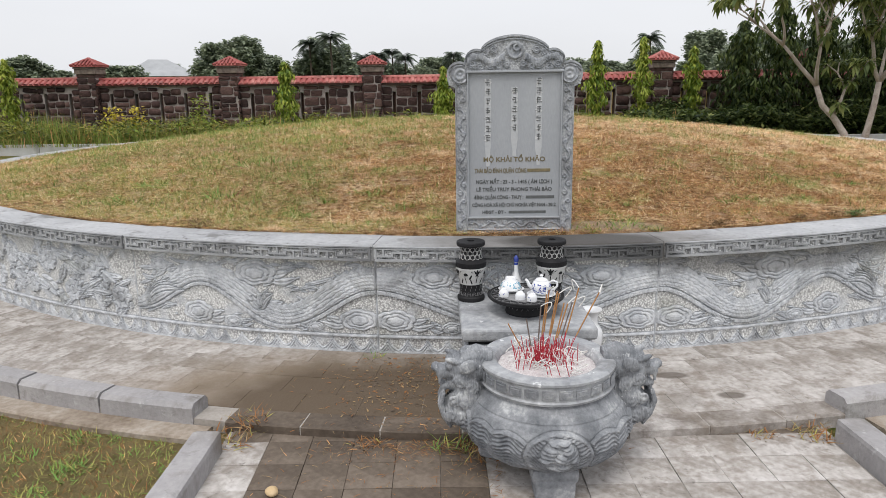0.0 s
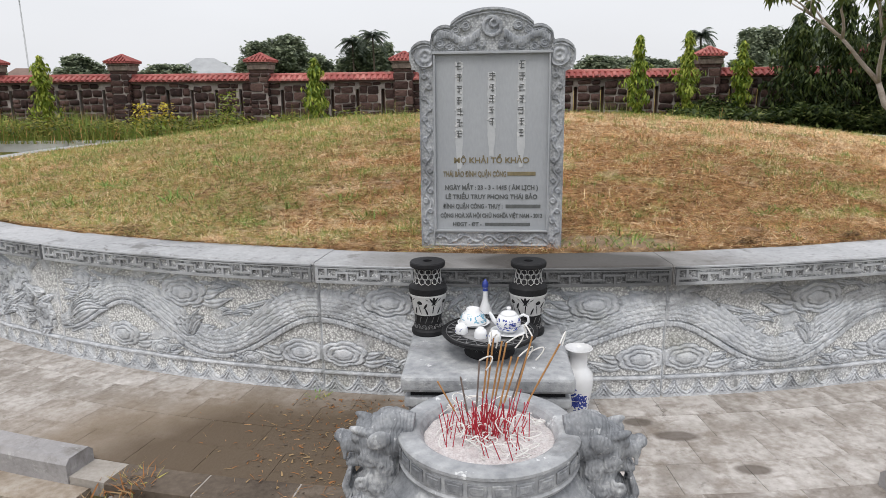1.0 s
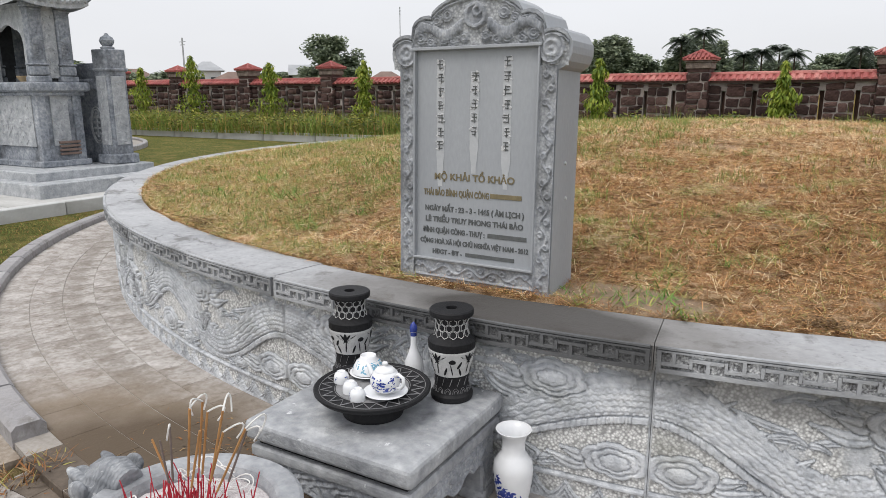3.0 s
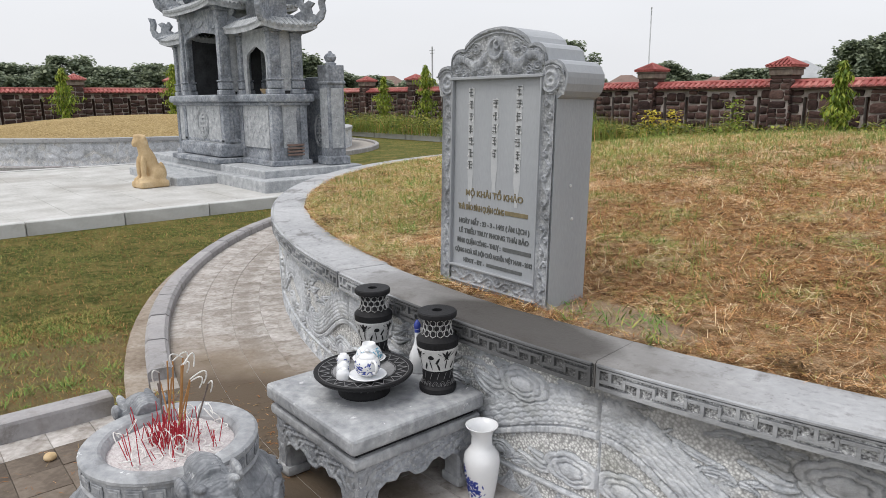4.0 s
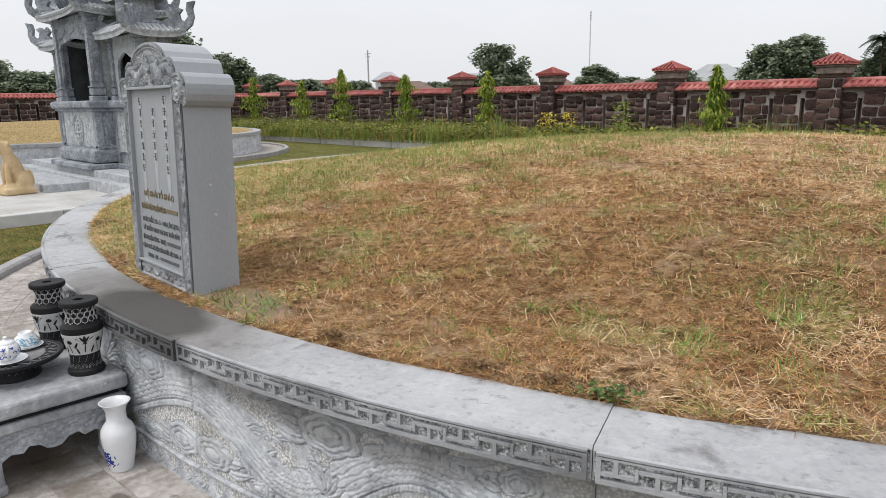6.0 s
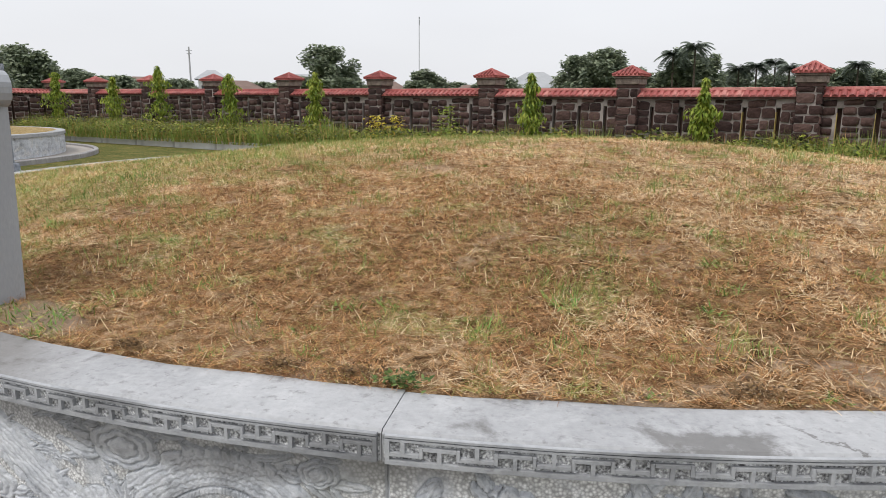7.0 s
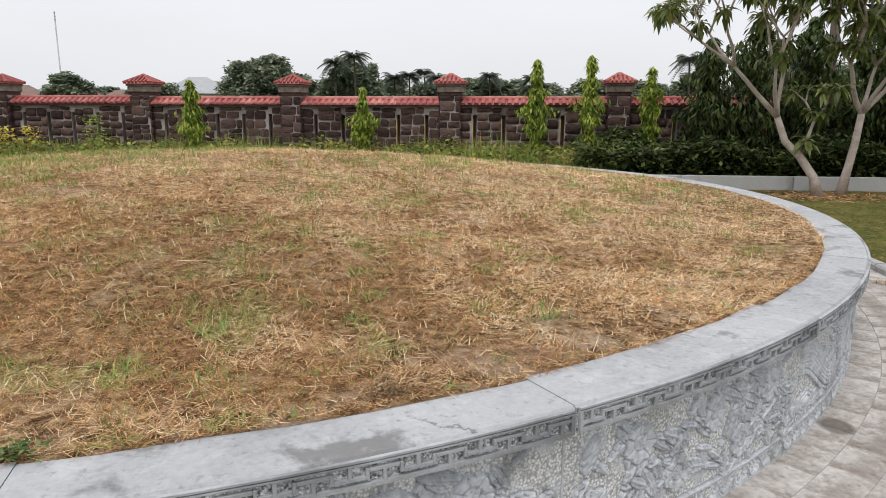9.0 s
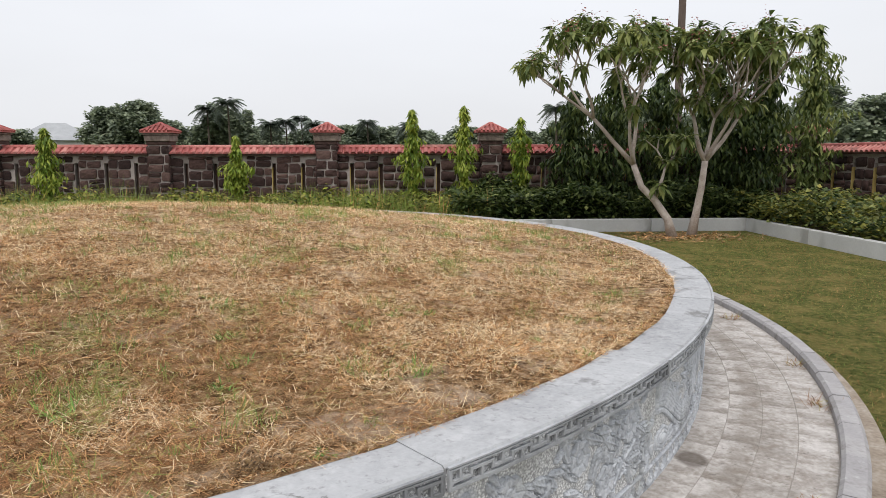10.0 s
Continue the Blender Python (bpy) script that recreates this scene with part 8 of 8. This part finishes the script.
def frangipani():
    t = thing("frangipani_tree", pose(10.85, 18.1, -0.07), "twin-trunked frangipani tree with pale bark on the lawn", "tree")
    rng = random.Random(17)
    tips = []
    wood = {0: bmesh.new(), 1: bmesh.new()}

    def limb(bm, p, d, length, radius, depth):
        p, d = Vector(p), Vector(d).normalized()
        pts, q = [p.copy()], p.copy()
        for k in range(4):
            d = (d + Vector((rng.uniform(-0.16, 0.16), rng.uniform(-0.16, 0.16), rng.uniform(-0.04, 0.14)))).normalized()
            q = q + d * length / 4
            pts.append(q.copy())
        tube(bm, pts, [radius * (1 - 0.10 * k) for k in range(5)], 7 if depth < 2 else 5)
        if depth >= 4 or radius < 0.014:
            tips.append((q.copy(), d.copy()))
            return
        n = 3 if rng.random() < 0.55 else 2
        for k in range(n):
            spread = rng.uniform(0.55, 0.95)
            a = 2 * math.pi * k / n + rng.uniform(-0.5, 0.5) + depth
            e = d + spread * Vector((math.cos(a), math.sin(a), 0.1)) + Vector((0, 0, 0.12))
            limb(bm, q, e, length * rng.uniform(0.62, 0.82), radius * 0.66, depth + 1)
        if depth > 1 and rng.random() < 0.4:
            tips.append((pts[2].copy(), d.copy()))

    # two trunks that lean apart, as they stand
    for i, (p0, pts, r) in enumerate((((0, 0, 0), [(-0.12, 0, 0.42), (-0.42, 0.05, 0.85), (-0.72, 0.1, 1.15), (-0.92, 0.1, 1.65)], 0.088), ((0.62, 0.35, 0), [(0.70, 0.35, 0.5), (0.80, 0.35, 1.1), (0.86, 0.35, 1.72)], 0.085))):
        bm = wood[i]
        tube(bm, [p0] + pts, [r * 1.45] + [r * (1 - 0.09 * k) for k in range(len(pts))], 10)
        end = Vector(pts[-1])
        if i == 0:
            limb(bm, end, (-0.85, -0.1, 0.75), 1.4, 0.062, 1)
            limb(bm, end, (-0.05, 0.3, 1.0), 1.2, 0.055, 1)
            limb(bm, end, (-0.5, -0.5, 0.7), 1.2, 0.05, 1)
            limb(bm, Vector(pts[1]), (0.15, -0.2, 1.0), 0.75, 0.05, 2)
        else:
            limb(bm, end, (-0.65, 0.0, 0.95), 1.15, 0.062, 1)
            limb(bm, end, (0.8, 0.1, 0.75), 1.3, 0.060, 1)
            limb(bm, end, (0.1, -0.5, 0.9), 1.15, 0.052, 1)
            limb(bm, end, (0.25, 0.6, 0.85), 1.15, 0.05, 1)
    for i in (0, 1):
        part("trunk", wood[i], M["bark_pale"], t, smooth=True)
    # rosettes of long leaves at every tip
    V, F, base = [], [], 0
    nrng = np.random.RandomState(6)
    P, D = [], []
    for p, d in tips:
        n = nrng.randint(22, 34)
        az = nrng.uniform(0, 2 * math.pi, n)
        el = nrng.uniform(-1.15, 0.5, n)
        P += [np.array(p) + 0.03 * nrng.randn(3) for _ in range(n)]
        D += [(math.cos(a) * math.cos(e), math.sin(a) * math.cos(e), math.sin(e)) for a, e in zip(az, el)]
    P, D = np.array(P), np.array(D)
    n = len(P)
    L = nrng.uniform(0.20, 0.40, n)[:, None]
    side = np.cross(D, [0, 0, 1.0])
    side /= np.linalg.norm(side, axis=1)[:, None] + 1e-6
    nrm = np.cross(side, D)
    W = L * 0.16
    root = P + D * 0.03
    m1 = P + D * L * 0.55 + nrm * L * 0.05
    tip = P + D * L + np.array([0, 0, -1.0]) * L * 0.22
    l, r = m1 + side * W, m1 - side * W
    V = np.stack([root, l, tip, r, m1 - nrm * W * 0.3], 1).reshape(-1, 3)
    k = np.arange(n)[:, None] * 5
    F = np.concatenate([k + [0, 1, 4], k + [1, 2, 4], k + [4, 2, 3], k + [0, 4, 3]], 1).reshape(-1, 3)
    raw("crown", V, F, [M["leaf_frangi"]], t)
    # pink flower heads on the outer tips
    hi = [p for p, d in tips if p.z > 2.6][::2]
    C = np.concatenate([np.array(p) + nrng.normal(0, 0.07, (18, 3)) + [0, 0, 0.12] for p in hi])
    V, F = leaf_cloud(C, nrng.uniform(0.03, 0.06, len(C)), 0.45, nrng.uniform(-0.6, 0.6, len(C)), nrng)
    raw("blossom", V, F, [M["bloom_pink"]], t)["label"] = "dull pink flower heads"
    return t


frangipani()
# dry litter under the tree
rng = np.random.RandomState(31)
n = 1600
base = np.stack([rng.normal(11.0, 0.75, n), rng.normal(18.15, 0.45, n), np.full(n, -0.06)], -1)
tagged(blades("leaf_litter", base, rng.uniform(0.05, 0.16, n), rng.uniform(0.004, 0.016, n), rng.uniform(1.1, 1.5, n), rng, ["dry_litter", "straw_gold", "straw_brown"], [0.5, 0.25, 0.25]), "brown dry leaves under the frangipani tree", "leaf litter", kind="stuff")
# straw and litter on the damp paving
n = 1400
x = np.concatenate([rng.normal(0.1, 0.30, n // 2), np.clip(rng.normal(-0.05, 0.35, n - n // 2), -0.95, 0.3)])
y = np.concatenate([rng.normal(2.98, 0.06, n // 2), rng.uniform(2.3, 3.95, n - n // 2)])
base = np.stack([x, y, np.where(y > 3.07, 0.003, -0.04)], -1)
tagged(blades("straw_litter", base, rng.uniform(0.01, 0.055, n), rng.uniform(0.0007, 0.0018, n), rng.uniform(1.35, 1.52, n), rng, ["straw_gold", "straw_brown", "dry_litter"], [0.06, 0.62, 0.32]), "loose straw on the paving", "straw", kind="stuff")
n = 420
x, y = rng.normal(-0.12, 0.22, n), np.clip(rng.normal(3.62, 0.24, n), 3.1, 3.98)
base = np.stack([x, y, np.full(n, 0.003)], -1)
tagged(blades("leaf_litter", base, rng.uniform(0.008, 0.03, n), rng.uniform(0.0015, 0.0055, n), rng.uniform(1.2, 1.5, n), rng, ["dry_litter", "straw_brown", "bark_dark"], [0.4, 0.35, 0.25]), "crumbled brown leaves on the damp paving", "leaf litter", kind="stuff")
bm = bmesh.new()
r = bmesh.ops.create_icosphere(bm, subdivisions=3, radius=0.028)
for v in bm.verts:
    v.co *= 1 + 0.18 * noise.noise(v.co * 40)
    v.co.z *= 0.7
tagged(part("pebble", bm, M["gold_stone"], smooth=True), "small ochre pebble lying on the damp paving", "pebble").matrix_basis = pose(-0.66, 2.62, -0.028)

# ---- beyond the wall ----
def polar(az, dist):
    """A place by its bearing (degrees left of +y) and distance from the middle of the walk."""
    return 2.5 - dist * math.sin(radians(az)), 2.5 + dist * math.cos(radians(az))


def far_tree(az, dist, h, w, seed, label="leafy broad-crowned tree beyond the wall", mat_name="leaf_far_hazy", low=0.15):
    rng = np.random.RandomState(seed)
    x, y = polar(az, dist)
    t = thing("far_tree", pose(x, y, -0.07), label, "tree", "trees beyond the wall")
    bm = bmesh.new()
    tube(bm, [(0, 0, 0), (0.1, 0, h * 0.4), (0, 0.1, h * 0.8)], [0.22, 0.16, 0.06], 7)
    for k in range(5):
        a = k * 1.3
        tube(bm, [(0.05, 0, h * (0.25 + 0.08 * k)), (w * 0.22 * math.cos(a), w * 0.22 * math.sin(a), h * (0.45 + 0.08 * k))], [0.09, 0.03], 5)
    part("trunk", bm, M["bark_dark"], t)
    C, S = [], []
    n_cl = int(34 + w * 8)
    for k in range(n_cl):
        u = rng.rand()
        rad = w * 0.5 * math.sin(math.pi * min(0.95, 0.25 + 0.62 * u)) * math.sqrt(rng.rand())
        a = rng.uniform(0, 6.28)
        c = np.array([rad * math.cos(a), rad * math.sin(a), h * (low + (0.93 - low) * u)])
        n = 210
        C.append(c + np.clip(rng.normal(0, 0.8, (n, 3)), -1.3, 1.3) * np.array([w * 0.085, w * 0.085, h * 0.055]))
        S.append(rng.uniform(0.18, 0.46, n) * (dist / 70) ** 0.5)
    C, S = np.vstack(C), np.concatenate(S)
    C[:, 2] = np.maximum(C[:, 2], 0.3)
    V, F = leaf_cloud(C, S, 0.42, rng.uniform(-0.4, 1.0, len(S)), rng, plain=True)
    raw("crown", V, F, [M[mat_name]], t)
    return t


def palm(az, dist, h, seed):
    rng = np.random.RandomState(seed)
    x, y = polar(az, dist)
    t = thing("palm_tree", pose(x, y, -0.07), "coconut palm with feathery fronds beyond the wall", "palm", "palms beyond the wall")
    bm = bmesh.new()
    tube(bm, [(0, 0, 0), (0.2, 0, h * 0.5), (0.1, 0.1, h)], [0.12, 0.09, 0.07], 7)
    part("trunk", bm, M["bark_dark"], t)
    V, F = [], []
    for k in range(34):
        a, el = 2 * math.pi * k / 34 * 5 + rng.uniform(-0.3, 0.3), -0.75 + 2.0 * k / 33
        L = rng.uniform(1.0, 1.5)
        d = np.array([math.cos(a), math.sin(a), 0])
        s = np.array([-math.sin(a), math.cos(a), 0])
        for q in range(14):
            u = (q + 1) / 14
            p = np.array([0.1, 0.1, h]) + d * L * u * math.cos(el * 0.7) + np.array([0, 0, 1.0]) * (L * u * math.sin(el) - 0.9 * u * u)
            for sg in (-1, 1):
                l = 0.50 * (1 - 0.6 * abs(u - 0.4))
                e = p + s * sg * l + np.array([0, 0, -0.35 * l]) + d * 0.2
                b = len(V)
                V += [p, p + d * 0.17, e]
                F.append((b, b + 1, b + 2))
    raw("fronds", V, F, [M["leaf_far_hazy_blue"]], t)
    return t


TREES = ((40.1, 72, 7.6, 6.4), (38.6, 75, 5.2, 4.5), (32.4, 80, 5.6, 5.0), (30.2, 95, 4.6, 6.0), (19.6, 68, 6.2, 4.6), (17.6, 68, 6.9, 5.0), (15.6, 70, 5.4, 5.0), (12.0, 66, 6.6, 4.0), (10.2, 66, 6.2, 3.4),
         (8.4, 75, 5.0, 6.0), (5.5, 80, 4.8, 6.0), (2.0, 80, 4.8, 6.0), (-1.0, 78, 5.2, 5.5), (-4.0, 75, 4.8, 5.5), (-8.0, 75, 5.0, 6), (-12.0, 80, 4.8, 6), (-15.5, 70, 5.6, 4), (-19.5, 66, 6.8, 5.0), (-23, 60, 6.0, 6),
         (-27, 55, 5.2, 6), (-31, 52, 5.2, 5), (-34.5, 50, 6.4, 4.5), (-38, 48, 5.2, 6), (-42, 50, 5, 6), (22.5, 90, 4.6, 5), (25.5, 95, 4.2, 6), (28, 100, 4.2, 7), (43.5, 90, 4.4, 7), (46, 100, 4.6, 6), (52, 95, 4.6, 7), (56, 85, 4.6, 6),
         (61.3, 62, 6.0, 4.5), (65.5, 44, 6.4, 5.0), (69.0, 66, 4.8, 6.0), (72.5, 72, 5.2, 6.5), (75.5, 70, 4.8, 6.0), (78.0, 72, 5.8, 7.0), (81, 74, 5.4, 6.5), (84.5, 72, 5.6, 7.0), (88, 72, 5.2, 7.0), (58.5, 75, 4.8, 5))
MORE = tuple((-14 + 3.1 * k, 84 + 7 * math.sin(k * 2.3), 4.6 + 0.9 * math.sin(k * 1.7), 6.5) for k in range(14))
for k, (az, dist, h, w) in enumerate(TREES + MORE):
    far_tree(az, dist, h, w, 500 + k)
for k, (az, dist, h) in enumerate(((11.0, 62, 6.4), (12.6, 64, 6.0), (6.8, 70, 5.2), (5.6, 72, 5.6), (4.6, 70, 5.0), (0.4, 75, 5.4), (-15.2, 60, 5.8), (-3, 74, 5.0), (8.0, 70, 5.0))):
    palm(az, dist, h, 700 + k)
# a low distant belt of woodland that closes the horizon
rng = np.random.RandomState(91)
n = 30000
az, dist = rng.uniform(-60, 110, n), rng.uniform(105, 150, n)
x, y = 2.5 - dist * np.sin(np.radians(az)), 2.5 + dist * np.cos(np.radians(az))
z = 3.6 * np.clip(0.75 + 0.6 * patchy(az, az * 0, 0.35, 1) + 0.3 * patchy(az, az * 0, 1.7, 2), 0.25, 1.5) * rng.rand(n) ** 0.7
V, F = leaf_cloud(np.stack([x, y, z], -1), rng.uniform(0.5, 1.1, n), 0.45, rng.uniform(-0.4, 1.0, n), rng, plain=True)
tagged(raw("far_woods", V, F, [M["leaf_far_hazy_blue"]]), "low distant belt of trees on the horizon", "trees", kind="stuff")


def house(az, dist, w, d, h, rise, roof_mat, wall_mat, label, seed, hip=True):
    x, y = polar(az, dist)
    t = thing("house", pose(x, y, -0.07, 0, 0, az), label, "house", "houses beyond the wall")
    bm = bmesh.new()
    box(bm, (0, 0, h / 2), (w, d, h))
    part("wall", bm, M[wall_mat], t)
    bm = bmesh.new()
    a, b = w / 2 + 0.5, d / 2 + 0.5
    e = [bm.verts.new(v) for v in ((-a, -b, h), (a, -b, h), (a, b, h), (-a, b, h))]
    k = a - b if hip else a
    k = max(k, a * 0.25)
    top = [bm.verts.new((-k, 0, h + rise)), bm.verts.new((k, 0, h + rise))]
    bm.faces.new((e[0], e[1], top[1], top[0]))
    bm.faces.new((e[2], e[3], top[0], top[1]))
    bm.faces.new((e[1], e[2], top[1]))
    bm.faces.new((e[3], e[0], top[0]))
    bm.faces.new(e[::-1])
    part("roof", bm, M[roof_mat], t)
    for q in range(max(2, int(w / 2.4))):
        bm = bmesh.new()
        n = max(2, int(w / 2.4))
        box(bm, (-w / 2 + w * (q + 0.5) / n, -d / 2 - 0.02, h * 0.62), (0.9, 0.06, h * 0.42))
        part("window", bm, M["window_dark"], t)
    return t


house(23.4, 85, 7.0, 6.0, 3.6, 1.9, "roof_grey", "wall_white", "white house with a pale hipped roof", 1)
house(47.2, 90, 6.5, 5, 3.0, 1.4, "roof_brown", "wall_ochre", "low house with a brown roof", 2)
house(49.3, 95, 3.2, 5, 4.6, 1.2, "roof_grey", "wall_white", "narrow white house far beyond the wall", 3)
house(41.8, 88, 3.4, 5, 3.9, 1.3, "roof_grey", "wall_white", "small white house with a grey gabled roof", 4, hip=False)
house(31.4, 95, 4.0, 5, 3.2, 1.5, "roof_brown", "wall_ochre", "low ochre house with a brown roof", 5)
house(35.4, 100, 5.0, 5, 3.4, 1.4, "roof_brown", "wall_white", "low house with a dark roof", 6)
house(54.5, 100, 6.0, 5, 3.4, 1.6, "roof_brown", "wall_white", "low white house with brown roof", 7)
house(28.5, 78, 5.0, 5, 2.6, 1.2, "roof_brown", "wall_ochre", "low ochre outbuilding with a brown roof", 8)
house(1.8, 90, 3.0, 4, 4.4, 0.8, "roof_grey", "wall_white", "pale narrow house far off", 9)


def mast(az, dist, h, r, label, lattice=False, mat_name="concrete_pole"):
    x, y = polar(az, dist)
    t = thing("mast" if lattice else "utility_pole", pose(x, y, -0.07), label, "mast" if lattice else "pole")
    bm = bmesh.new()
    if lattice:
        for a in range(3):
            q = a * 2.094
            tube(bm, [(r * 2 * math.cos(q), r * 2 * math.sin(q), 0), (r * 1.6 * math.cos(q), r * 1.6 * math.sin(q), h)], r * 0.5, 4)
        for k in range(int(h / 1.5)):
            q = (k % 3) * 2.094
            tube(bm, [(r * 1.8 * math.cos(q), r * 1.8 * math.sin(q), 1.5 * k), (r * 1.8 * math.cos(q + 2.094), r * 1.8 * math.sin(q + 2.094), 1.5 * k + 1.5)], r * 0.3, 4)
    else:
        tube(bm, [(0, 0, 0), (0, 0, h)], [r, r * 0.7], 10)
    part("shaft", bm, M[mat_name], t)
    bm = bmesh.new()
    if lattice:
        for k in range(3):
            box(bm, (0, 0, h - 1.0 - 2.4 * k), (0.9, 0.9, 1.3), bevel=0.15)
    else:
        box(bm, (0, 0, h - 0.5), (1.2, 0.08, 0.08))
        box(bm, (0, 0, h - 0.9), (0.9, 0.08, 0.08))
    part("antenna" if lattice else "crossarm", bm, M["steel"], t)
    return t


mast(33.8, 600, 73.0, 0.24, "thin lattice radio mast far beyond the wall", True, "steel")
mast(50.9, 100, 9.0, 0.14, "grey concrete utility pole beyond the wall")
mast(64.0, 95, 9.0, 0.14, "grey concrete utility pole beyond the wall")
brown = mast(-26.6, 25.6, 8.6, 0.15, "brown weathered utility pole behind the corner trees", False, "pole_wood")
# wires from the brown pole down to the houses
for dz in (0.0, -0.25):
    bm = bmesh.new()
    p, q = Vector((13.8, 24.6, 5.35 + dz)), Vector((33.0, 24.6, -0.6 + dz)) + Vector((0, 0, 0.5))
    tube(bm, [p.lerp(q, k / 10) - Vector((0, 0, 0.25 * math.sin(math.pi * k / 10))) for k in range(11)], 0.010, 4)
    tagged(part("wire", bm, M["black_stone"]), "thin overhead wire running down from the brown pole", "wire")
